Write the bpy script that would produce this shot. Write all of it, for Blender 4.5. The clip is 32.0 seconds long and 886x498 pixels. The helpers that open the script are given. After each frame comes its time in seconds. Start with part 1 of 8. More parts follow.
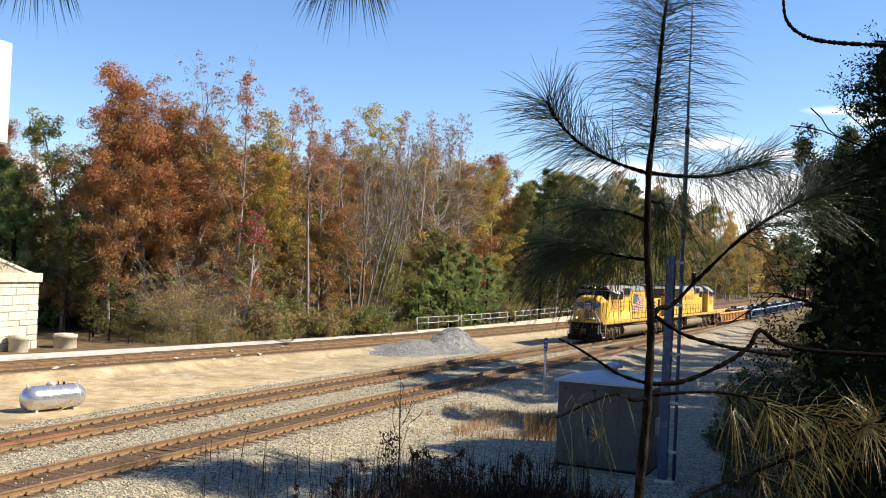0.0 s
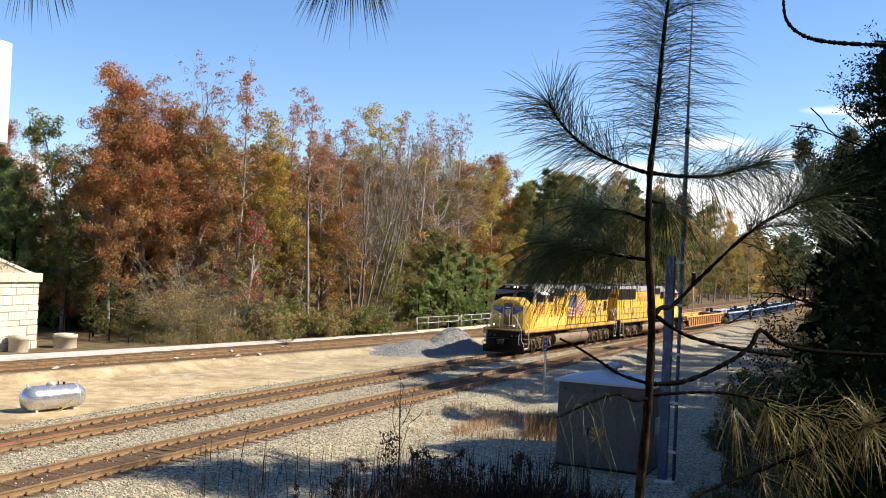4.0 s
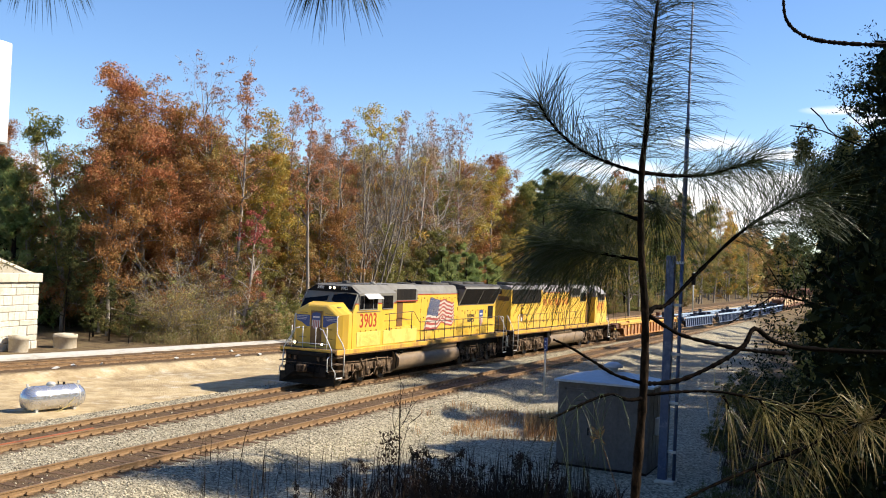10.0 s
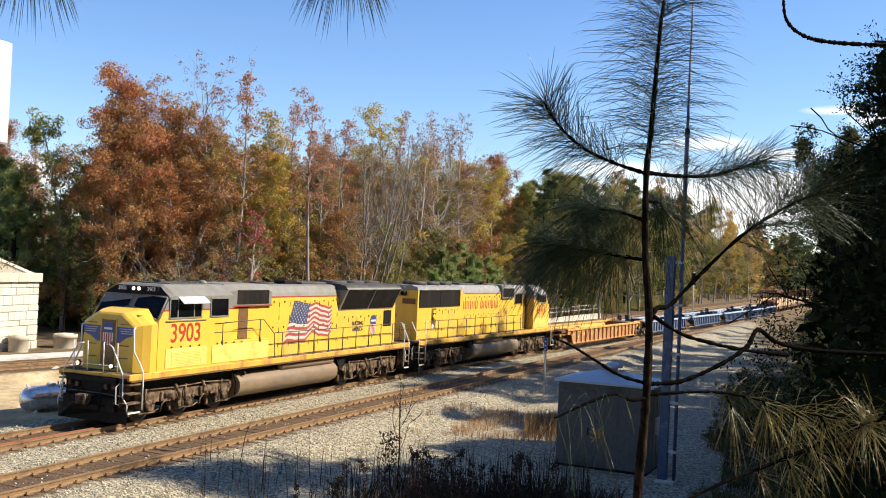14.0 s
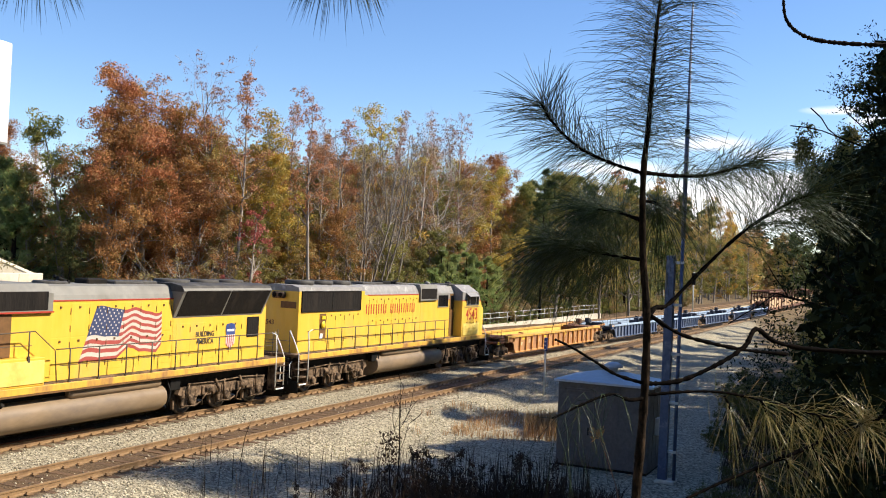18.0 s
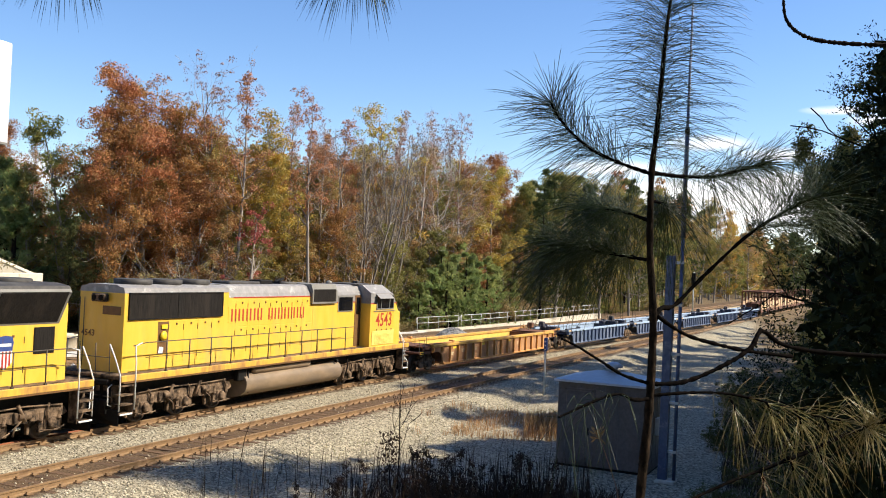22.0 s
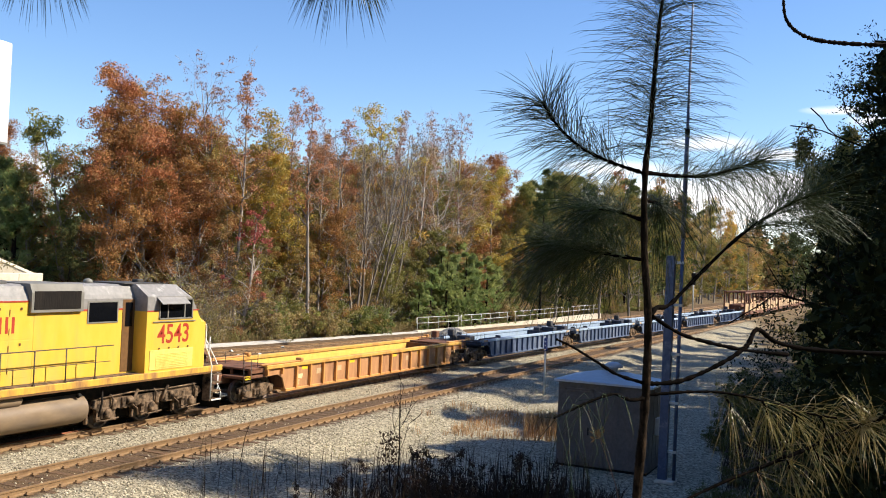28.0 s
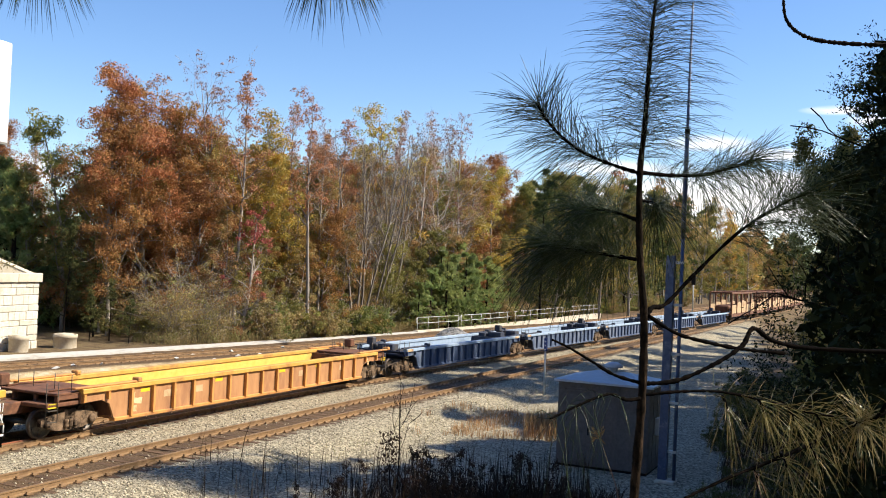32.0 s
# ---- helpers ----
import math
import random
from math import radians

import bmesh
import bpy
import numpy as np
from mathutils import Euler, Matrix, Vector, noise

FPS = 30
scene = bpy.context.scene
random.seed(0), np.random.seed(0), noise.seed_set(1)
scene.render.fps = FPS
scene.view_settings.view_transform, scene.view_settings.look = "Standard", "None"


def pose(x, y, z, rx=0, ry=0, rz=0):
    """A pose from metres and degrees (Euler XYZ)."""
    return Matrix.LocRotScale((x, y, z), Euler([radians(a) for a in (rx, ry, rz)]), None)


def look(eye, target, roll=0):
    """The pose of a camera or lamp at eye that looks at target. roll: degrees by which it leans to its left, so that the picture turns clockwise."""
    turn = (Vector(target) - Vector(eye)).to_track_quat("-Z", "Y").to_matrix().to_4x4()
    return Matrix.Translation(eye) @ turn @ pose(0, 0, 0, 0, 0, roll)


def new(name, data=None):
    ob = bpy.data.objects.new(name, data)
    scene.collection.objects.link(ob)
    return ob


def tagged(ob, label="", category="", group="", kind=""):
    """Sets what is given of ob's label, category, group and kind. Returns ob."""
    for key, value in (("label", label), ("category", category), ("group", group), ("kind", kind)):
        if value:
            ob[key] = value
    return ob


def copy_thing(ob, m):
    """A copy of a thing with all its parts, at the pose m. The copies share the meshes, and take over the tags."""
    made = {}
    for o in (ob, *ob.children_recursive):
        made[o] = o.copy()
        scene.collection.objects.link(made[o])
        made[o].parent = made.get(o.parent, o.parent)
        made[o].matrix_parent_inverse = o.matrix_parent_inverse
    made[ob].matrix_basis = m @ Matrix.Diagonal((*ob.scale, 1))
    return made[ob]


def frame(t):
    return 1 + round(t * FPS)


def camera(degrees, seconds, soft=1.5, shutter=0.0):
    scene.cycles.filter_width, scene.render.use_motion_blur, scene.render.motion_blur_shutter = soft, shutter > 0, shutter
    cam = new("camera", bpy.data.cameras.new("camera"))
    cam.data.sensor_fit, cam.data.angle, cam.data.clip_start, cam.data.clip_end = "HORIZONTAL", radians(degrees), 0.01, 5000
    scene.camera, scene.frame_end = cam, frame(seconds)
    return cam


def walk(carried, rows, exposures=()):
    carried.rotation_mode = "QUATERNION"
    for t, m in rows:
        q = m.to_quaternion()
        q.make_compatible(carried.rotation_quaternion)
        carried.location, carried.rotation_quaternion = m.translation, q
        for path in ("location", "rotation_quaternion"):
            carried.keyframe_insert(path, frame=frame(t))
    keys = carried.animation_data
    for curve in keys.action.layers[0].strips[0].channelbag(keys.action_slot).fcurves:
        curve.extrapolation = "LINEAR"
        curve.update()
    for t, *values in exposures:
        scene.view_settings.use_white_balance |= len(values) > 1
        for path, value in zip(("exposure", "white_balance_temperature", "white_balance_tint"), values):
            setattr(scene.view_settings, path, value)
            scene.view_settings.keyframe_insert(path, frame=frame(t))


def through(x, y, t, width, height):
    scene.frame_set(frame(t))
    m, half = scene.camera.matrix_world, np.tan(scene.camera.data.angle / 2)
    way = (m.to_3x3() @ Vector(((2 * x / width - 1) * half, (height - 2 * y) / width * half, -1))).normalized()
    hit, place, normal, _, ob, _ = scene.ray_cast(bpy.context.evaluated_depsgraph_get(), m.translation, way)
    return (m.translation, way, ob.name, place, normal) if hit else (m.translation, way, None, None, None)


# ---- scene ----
EYE = Vector((0.0, -24.167, 5.837))
AIM = EYE + 100 * Vector((0.90990, 0.41457, 0.01589))
STAND = look(EYE, AIM, 2.63)
cam = camera(48.17, 32.0, 1.0)
walk(cam, [(0.0, STAND), (32.0, STAND)], [(0.0, 0.86), (32.0, 0.86)])

# ---- world, sun ----
SUN_TO = Vector((0.325, -0.675, 0.663)).normalized()
SUN_EL = math.asin(SUN_TO.z)
SUN_AZ = math.atan2(SUN_TO.x, SUN_TO.y)
world = bpy.data.worlds.new("world")
scene.world = world
world.use_nodes = True
wn = world.node_tree
sky = wn.nodes.new("ShaderNodeTexSky")
sky.sky_type = "NISHITA"
sky.sun_disc = False
sky.sun_elevation = SUN_EL
sky.sun_rotation = SUN_AZ
sky.altitude = 200
sky.air_density = 1.0
sky.dust_density = 0.2
sky.ozone_density = 3.0
deep = wn.nodes.new("ShaderNodeHueSaturation")
deep.inputs["Saturation"].default_value = 1.17
deep.inputs["Hue"].default_value = 0.509
wn.links.new(sky.outputs[0], deep.inputs["Color"])
wn.links.new(deep.outputs[0], wn.nodes["Background"].inputs[0])
wn.nodes["Background"].inputs[1].default_value = 0.104
sun_data = bpy.data.lights.new("sun", "SUN")
sun_data.energy = 5.0
sun_data.angle = radians(0.53)
sun_data.color = (1.0, 0.91, 0.76)
sun = new("sun", sun_data)
sun.matrix_world = look(SUN_TO * 200, (0, 0, 0))


# ---- mesh building ----
class Geo:
    """Collects vertices and faces of one mesh."""

    def __init__(self):
        self.v, self.f, self.s = [], [], []

    def add(self, verts, faces, smooth=False, m=None):
        o = len(self.v)
        if m is not None:
            verts = [m @ Vector(q) for q in verts]
        self.v += [tuple(q) for q in verts]
        self.f += [tuple(i + o for i in q) for q in faces]
        self.s += [smooth] * len(faces)
        return self

    def box(self, x0, x1, y0, y1, z0, z1, b=0.0, m=None):
        if b <= 0:
            vs = [(x, y, z) for z in (z0, z1) for y in (y0, y1) for x in (x0, x1)]
            return self.add(vs, [(0, 2, 3, 1), (4, 5, 7, 6), (0, 1, 5, 4), (2, 6, 7, 3), (0, 4, 6, 2), (1, 3, 7, 5)], m=m)
        b = min(b, (x1 - x0) / 2.01, (y1 - y0) / 2.01, (z1 - z0) / 2.01)
        vs, idx = [], {}
        for i, (x, sx) in enumerate(((x0, 1), (x1, -1))):
            for j, (y, sy) in enumerate(((y0, 1), (y1, -1))):
                for k, (z, sz) in enumerate(((z0, 1), (z1, -1))):
                    for a in range(3):
                        idx[i, j, k, a] = len(vs)
                        vs.append((x + (sx * b if a != 0 else 0), y + (sy * b if a != 1 else 0), z + (sz * b if a != 2 else 0)))
        fs = []
        for s in (0, 1):
            q = [idx[s, 0, 0, 0], idx[s, 1, 0, 0], idx[s, 1, 1, 0], idx[s, 0, 1, 0]]
            fs.append(q if s else q[::-1])
            q = [idx[0, s, 0, 1], idx[1, s, 0, 1], idx[1, s, 1, 1], idx[0, s, 1, 1]]
            fs.append(q[::-1] if s else q)
            q = [idx[0, 0, s, 2], idx[1, 0, s, 2], idx[1, 1, s, 2], idx[0, 1, s, 2]]
            fs.append(q if s else q[::-1])
        for j in (0, 1):
            for k in (0, 1):
                q = [idx[0, j, k, 1], idx[1, j, k, 1], idx[1, j, k, 2], idx[0, j, k, 2]]
                fs.append(q if j == k else q[::-1])
                q = [idx[j, 0, k, 0], idx[j, 1, k, 0], idx[j, 1, k, 2], idx[j, 0, k, 2]]
                fs.append(q[::-1] if j == k else q)
                q = [idx[j, k, 0, 0], idx[j, k, 1, 0], idx[j, k, 1, 1], idx[j, k, 0, 1]]
                fs.append(q if j == k else q[::-1])
        for i in (0, 1):
            for j in (0, 1):
                for k in (0, 1):
                    q = [idx[i, j, k, 0], idx[i, j, k, 1], idx[i, j, k, 2]]
                    fs.append(q if (i + j + k) % 2 == 0 else q[::-1])
        return self.add(vs, fs, m=m)

    def prism(self, pts, a, b, axis="x", m=None):
        """A closed outline, counter-clockwise seen against the axis, drawn out from a to b."""
        n = len(pts)
        put = {"x": lambda p, t: (t, p[0], p[1]), "y": lambda p, t: (p[0], t, p[1]), "z": lambda p, t: (p[0], p[1], t)}[axis]
        vs = [put(q, a) for q in pts] + [put(q, b) for q in pts]
        fs = [tuple(range(n))[::-1], tuple(range(n, 2 * n))] + [(i, (i + 1) % n, n + (i + 1) % n, n + i) for i in range(n)]
        return self.add(vs, fs, m=m)

    def tube(self, pts, r, n=6, m=None, cap=True):
        """A round bar through pts; r is one radius or one for each point."""
        pts = [Vector(q) for q in pts]
        rs = r if isinstance(r, (list, tuple)) else [r] * len(pts)
        vs, fs = [], []
        ref = None
        for i, q in enumerate(pts):
            d = (pts[min(i + 1, len(pts) - 1)] - pts[max(i - 1, 0)]).normalized()
            if ref is None:
                ref = Vector((0, 0, 1)) if abs(d.z) < 0.9 else Vector((1, 0, 0))
            a = (ref - d * ref.dot(d)).normalized()
            ref = a
            c = d.cross(a)
            vs += [q + (a * math.cos(t) + c * math.sin(t)) * rs[i] for t in (2 * math.pi * k / n for k in range(n))]
        for i in range(len(pts) - 1):
            fs += [(i * n + k, i * n + (k + 1) % n, (i + 1) * n + (k + 1) % n, (i + 1) * n + k) for k in range(n)]
        self.add(vs, fs, True, m)
        if cap:
            o = len(self.v) - len(vs)
            self.f += [tuple(o + k for k in range(n))[::-1], tuple(o + len(vs) - n + k for k in range(n))]
            self.s += [False, False]
        return self

    def lathe(self, prof, n=16, m=None):
        """prof: (radius, z) from bottom to top, turned about z."""
        vs = [(r * math.cos(2 * math.pi * k / n), r * math.sin(2 * math.pi * k / n), z) for r, z in prof for k in range(n)]
        fs = [(i * n + k, i * n + (k + 1) % n, (i + 1) * n + (k + 1) % n, (i + 1) * n + k) for i in range(len(prof) - 1) for k in range(n)]
        self.add(vs, fs, True, m)
        o = len(self.v) - len(vs)
        self.f += [tuple(o + k for k in range(n))[::-1], tuple(o + len(vs) - n + k for k in range(n))]
        self.s += [False, False]
        return self

    def mesh(self, name, mat):
        me = bpy.data.meshes.new(name)
        me.from_pydata(self.v, [], self.f)
        me.polygons.foreach_set("use_smooth", self.s)
        me.materials.append(mat)
        me.update()
        return me


def part(name, geo, mat, parent, label="", m=None):
    """One mesh object under a thing or a part."""
    ob = new(name, geo.mesh(name, mat) if isinstance(geo, Geo) else geo)
    ob.parent = parent
    if m is not None:
        ob.matrix_basis = m
    if label:
        tagged(ob, label)
    return ob


def thing(name, m, label, category, group="", kind=""):
    ob = new(name)
    ob.empty_display_size = 0.2
    ob.matrix_basis = m
    return tagged(ob, label, category, group, kind)


def solid(name, geo, mat, label, category="", group="", kind="", m=None):
    """A thing that is one mesh."""
    ob = new(name, geo.mesh(name, mat) if isinstance(geo, Geo) else geo)
    if m is not None:
        ob.matrix_basis = m
    return tagged(ob, label, category, group, kind)


def lettering(text, size, mat, parent, m, name="lettering", squeeze=1.0):
    """Raised letters from the built-in font, turned into a mesh."""
    cu = bpy.data.curves.new(name, "FONT")
    cu.body, cu.size, cu.extrude, cu.align_x, cu.align_y = text, size, 0.003, "CENTER", "CENTER"
    cu.offset = 0.012 * size
    tmp = bpy.data.objects.new(name, cu)
    me = bpy.data.meshes.new_from_object(tmp)
    bpy.data.objects.remove(tmp)
    me.materials.clear()
    me.materials.append(mat)
    me.transform(Matrix.Diagonal((squeeze, 1, 1, 1)))
    return part(name, me, mat, parent, "", m)


# ---- materials ----
def nodes_of(name):
    m = bpy.data.materials.new(name)
    m.use_nodes = True
    t = m.node_tree
    return m, t, t.nodes["Principled BSDF"]


def ramp(t, fac, stops):
    n = t.nodes.new("ShaderNodeValToRGB")
    e = n.color_ramp.elements
    while len(e) < len(stops):
        e.new(0.5)
    for k, (pos, col) in zip(e, stops):
        k.position, k.color = pos, (*col, 1)
    t.links.new(fac, n.inputs[0])
    return n.outputs[0]


def noise_of(t, co, scale, detail=4.0, rough=0.6):
    n = t.nodes.new("ShaderNodeTexNoise")
    n.inputs["Scale"].default_value, n.inputs["Detail"].default_value, n.inputs["Roughness"].default_value = scale, detail, rough
    t.links.new(co, n.inputs["Vector"])
    return n.outputs[0]


def mix(t, fac, a, b):
    n = t.nodes.new("ShaderNodeMix")
    n.data_type = "RGBA"
    for sock, val in ((n.inputs[0], fac), (n.inputs[6], a), (n.inputs[7], b)):
        if isinstance(val, (int, float)):
            sock.default_value = val
        elif isinstance(val, tuple):
            sock.default_value = (*val, 1)
        else:
            t.links.new(val, sock)
    return n.outputs[2]


def bump_on(t, bsdf, height, strength, dist):
    n = t.nodes.new("ShaderNodeBump")
    n.inputs["Strength"].default_value, n.inputs["Distance"].default_value = strength, dist
    t.links.new(height, n.inputs["Height"])
    t.links.new(n.outputs[0], bsdf.inputs["Normal"])


def surf(name, c1, c2, fine=8.0, rough=0.6, metal=0.0, dirt=None, coarse=0.8, amount=0.5, bump=0.3, dist=0.01, stretch=(1, 1, 1), spec=0.5, pieces=0.0):
    """Two tones by fine noise, dirt by coarse noise, relief; stretch pulls the pattern (streaks)."""
    m, t, b = nodes_of(name)
    tc = t.nodes.new("ShaderNodeTexCoord")
    mp = t.nodes.new("ShaderNodeMapping")
    mp.inputs["Scale"].default_value = stretch
    t.links.new(tc.outputs["Object"], mp.inputs[0])
    co = mp.outputs[0]
    nf, nc = noise_of(t, co, fine), noise_of(t, co, coarse, 5.0, 0.65)
    col = ramp(t, nf, [(0.3, c1), (0.7, c2)])
    if dirt:
        mask = ramp(t, nc, [(0.62 - 0.3 * amount, (0, 0, 0)), (0.78 - 0.2 * amount, (1, 1, 1))])
        col = mix(t, mask, col, dirt)
    if pieces:
        oi = t.nodes.new("ShaderNodeObjectInfo")
        v = ramp(t, oi.outputs["Random"], [(0.0, (1 - pieces,) * 3), (1.0, (1 + pieces * 0.6,) * 3)])
        mm = t.nodes.new("ShaderNodeMix")
        mm.data_type, mm.blend_type = "RGBA", "MULTIPLY"
        mm.inputs[0].default_value = 1.0
        t.links.new(col, mm.inputs[6])
        t.links.new(v, mm.inputs[7])
        col = mm.outputs[2]
    t.links.new(col, b.inputs["Base Color"])
    r = ramp(t, nc, [(0.3, (max(0.02, rough - 0.1),) * 3), (0.7, (min(1, rough + 0.12),) * 3)])
    t.links.new(r, b.inputs["Roughness"])
    b.inputs["Metallic"].default_value = metal
    b.inputs["Specular IOR Level"].default_value = spec
    if bump:
        bump_on(t, b, nf, bump, dist)
    return m


def leafy(name, tones, through=0.35, rough=0.55, spec=0.25, patch=0.6):
    """Leaves: tones drift from bough to bough and vary a little from leaf to leaf; part of the light passes through."""
    m, t, b = nodes_of(name)
    g = t.nodes.new("ShaderNodeNewGeometry")
    oi = t.nodes.new("ShaderNodeObjectInfo")
    tc = t.nodes.new("ShaderNodeTexCoord")
    n = len(tones)
    drift = t.nodes.new("ShaderNodeMapRange")
    drift.inputs["From Min"].default_value, drift.inputs["From Max"].default_value = 0.32, 0.68
    t.links.new(noise_of(t, tc.outputs["Object"], patch, 2.0, 0.5), drift.inputs["Value"])
    fm = t.nodes.new("ShaderNodeMix")
    fm.inputs[0].default_value = 0.35
    t.links.new(drift.outputs[0], fm.inputs[2])
    t.links.new(g.outputs["Random Per Island"], fm.inputs[3])
    col = ramp(t, fm.outputs[0], [((i + 0.5) / n, c) for i, c in enumerate(tones)])
    hs = t.nodes.new("ShaderNodeHueSaturation")
    t.links.new(ramp(t, oi.outputs["Random"], [(0, (0.485,) * 3), (1, (0.51,) * 3)]), hs.inputs["Hue"])
    t.links.new(ramp(t, oi.outputs["Random"], [(0, (1.0,) * 3), (0.5, (0.75,) * 3), (1, (0.95,) * 3)]), hs.inputs["Value"])
    t.links.new(col, hs.inputs["Color"])
    col = hs.outputs[0]
    t.links.new(col, b.inputs["Base Color"])
    b.inputs["Roughness"].default_value = rough
    b.inputs["Specular IOR Level"].default_value = spec
    tr = t.nodes.new("ShaderNodeBsdfTranslucent")
    t.links.new(col, tr.inputs[0])
    ms = t.nodes.new("ShaderNodeMixShader")
    ms.inputs[0].default_value = through
    t.links.new(b.outputs[0], ms.inputs[1])
    t.links.new(tr.outputs[0], ms.inputs[2])
    t.links.new(ms.outputs[0], t.nodes["Material Output"].inputs[0])
    return m


def glow(name, col, strength):
    m, t, b = nodes_of(name)
    b.inputs["Base Color"].default_value = (*col, 1)
    b.inputs["Emission Color"].default_value = (*col, 1)
    b.inputs["Emission Strength"].default_value = strength
    return m


M_YELLOW = surf("yellow_paint", (0.66, 0.402, 0.039), (0.725, 0.456, 0.063), 3, 0.42, 0, (0.595, 0.374, 0.085), 0.9, 0.36, 0.05, 0.004, (1, 1, 0.3))
M_PALEYEL = surf("bleached_yellow_paint", (0.68, 0.51, 0.1105), (0.748, 0.578, 0.153), 5, 0.5, 0, (0.612, 0.391, 0.0765), 1.6, 0.3, 0.05, 0.004)
M_SILL = surf("grimy_yellow_sill", (0.561, 0.306, 0.0425), (0.663, 0.3995, 0.051), 5, 0.55, 0, (0.289, 0.1445, 0.051), 1.1, 0.5, 0.08, 0.004, (1.4, 1, 0.5))
M_DULLDOOR = surf("dull_brown_door", (0.17, 0.0892, 0.0255), (0.255, 0.136, 0.0382), 5, 0.6, 0, (0.102, 0.051, 0.017), 2.0, 0.5, 0.05, 0.004)
M_GREY = surf("grey_paint", (0.1573, 0.1487, 0.1275), (0.2125, 0.1997, 0.17), 4, 0.6, 0, (0.1318, 0.119, 0.0978), 1.0, 0.4, 0.05, 0.004)
M_GREYWORN = surf("worn_grey_paint", (0.187, 0.1785, 0.17), (0.272, 0.255, 0.238), 5, 0.55, 0, (0.527, 0.51, 0.476), 2.2, 0.16, 0.1, 0.004)
M_ROOF = surf("sooty_roof", (0.0255, 0.0229, 0.0204), (0.0595, 0.0536, 0.0467), 5, 0.75, 0, (0.1105, 0.102, 0.0892), 1.2, 0.4, 0.2, 0.01)
M_BLACK = surf("black_grime", (0.0051, 0.0051, 0.0051), (0.0136, 0.0119, 0.0102), 6, 0.7, 0, (0.0255, 0.0187, 0.0136), 1.5, 0.4, 0.2, 0.01, spec=0.15)
# brown dust on steel; the black patches paint in shade between truck parts
M_TRUCK = surf("dusty_steel_with_gap_shade", (0.1105, 0.0723, 0.0442), (0.255, 0.17, 0.1062), 6, 0.85, 0, (0.0136, 0.0102, 0.0076), 3.2, 0.7, 0.4, 0.015, spec=0.2)
M_WHEEL = surf("worn_wheel_steel", (0.068, 0.0595, 0.051), (0.1275, 0.1105, 0.0935), 9, 0.5, 0.6, (0.085, 0.0425, 0.0255), 3, 0.4, 0.15, 0.004)
M_TANK = surf("dusty_fuel_tank", (0.1742, 0.1173, 0.0663), (0.2422, 0.17, 0.102), 3, 0.55, 0, (0.1275, 0.0935, 0.068), 0.7, 0.35, 0.06, 0.006, (0.4, 1, 1))
M_RED = surf("red_paint", (0.34, 0.0298, 0.0153), (0.408, 0.0467, 0.0213), 6, 0.45, 0, bump=0.03)
M_WHITE = surf("white_paint", (0.6375, 0.629, 0.612), (0.697, 0.6885, 0.6715), 6, 0.5, 0, (0.4675, 0.442, 0.408), 2, 0.3, 0.05, 0.004)
M_BLUE = surf("blue_paint", (0.0255, 0.051, 0.187), (0.0425, 0.0765, 0.238), 6, 0.45, 0, bump=0.03)
M_SILVER = surf("silver_wing", (0.357, 0.3825, 0.442), (0.425, 0.4505, 0.51), 6, 0.45, 0, bump=0.03)
M_RAILBAR = surf("black_handrail", (0.0425, 0.034, 0.0255), (0.0765, 0.0595, 0.0425), 12, 0.6, 0, bump=0.05)
M_WHITEBAR = surf("white_handrail", (0.595, 0.5865, 0.561), (0.68, 0.6715, 0.646), 12, 0.5, 0, bump=0.05)
M_SCREEN = surf("dark_mesh_screen", (0.0085, 0.0076, 0.0068), (0.0221, 0.0187, 0.0161), 26, 0.85, 0, (0.034, 0.0272, 0.0221), 1.5, 0.3, 0.5, 0.02, (1, 1, 0.1), spec=0.1)
M_BROWN = surf("brown_shade_panel", (0.1105, 0.051, 0.0136), (0.1615, 0.0765, 0.0213), 6, 0.6, 0, bump=0.05)
M_LAMP = glow("headlamp_glass", (1.0, 0.80, 0.52), 2.1)
M_GLASS, gt, gb = nodes_of("dark_cab_glass")
gb.inputs["Base Color"].default_value, gb.inputs["Roughness"].default_value, gb.inputs["IOR"].default_value = (0.004, 0.0045, 0.006, 1), 0.05, 1.25
M_PANEL = surf("dusty_orange_panel", (0.34, 0.16, 0.065), (0.46, 0.235, 0.10), 3, 0.7, 0, (0.24, 0.105, 0.05), 0.9, 0.35, 0.1, 0.006, (1, 1, 0.35))
M_ORANGE = surf("faded_orange_paint", (0.50, 0.218, 0.054), (0.58, 0.282, 0.078), 3, 0.6, 0, (0.24, 0.10, 0.045), 0.9, 0.42, 0.1, 0.006, (1, 1, 0.35))
M_WELLYEL = surf("inside_yellow_paint", (0.70, 0.45, 0.08), (0.78, 0.53, 0.13), 3, 0.55, 0, (0.58, 0.33, 0.08), 0.8, 0.25, 0.1, 0.006)
M_RUST = surf("rusty_steel", (0.1105, 0.0425, 0.0213), (0.204, 0.085, 0.0382), 8, 0.85, 0, (0.068, 0.034, 0.0213), 1.4, 0.5, 0.3, 0.008)
# faded blue, darkened to carry the tree shade on the wagon sides
M_WAGBLUE = surf("faded_blue_paint_shaded", (0.0467, 0.0723, 0.136), (0.085, 0.119, 0.1997), 3, 0.6, 0, (0.187, 0.2125, 0.2635), 0.8, 0.4, 0.1, 0.006, (1, 1, 0.4))
M_WAGDARK = surf("dark_blue_steel", (0.017, 0.0238, 0.0425), (0.0382, 0.0467, 0.0723), 4, 0.7, 0, (0.068, 0.0595, 0.051), 1.0, 0.4, 0.2, 0.008)
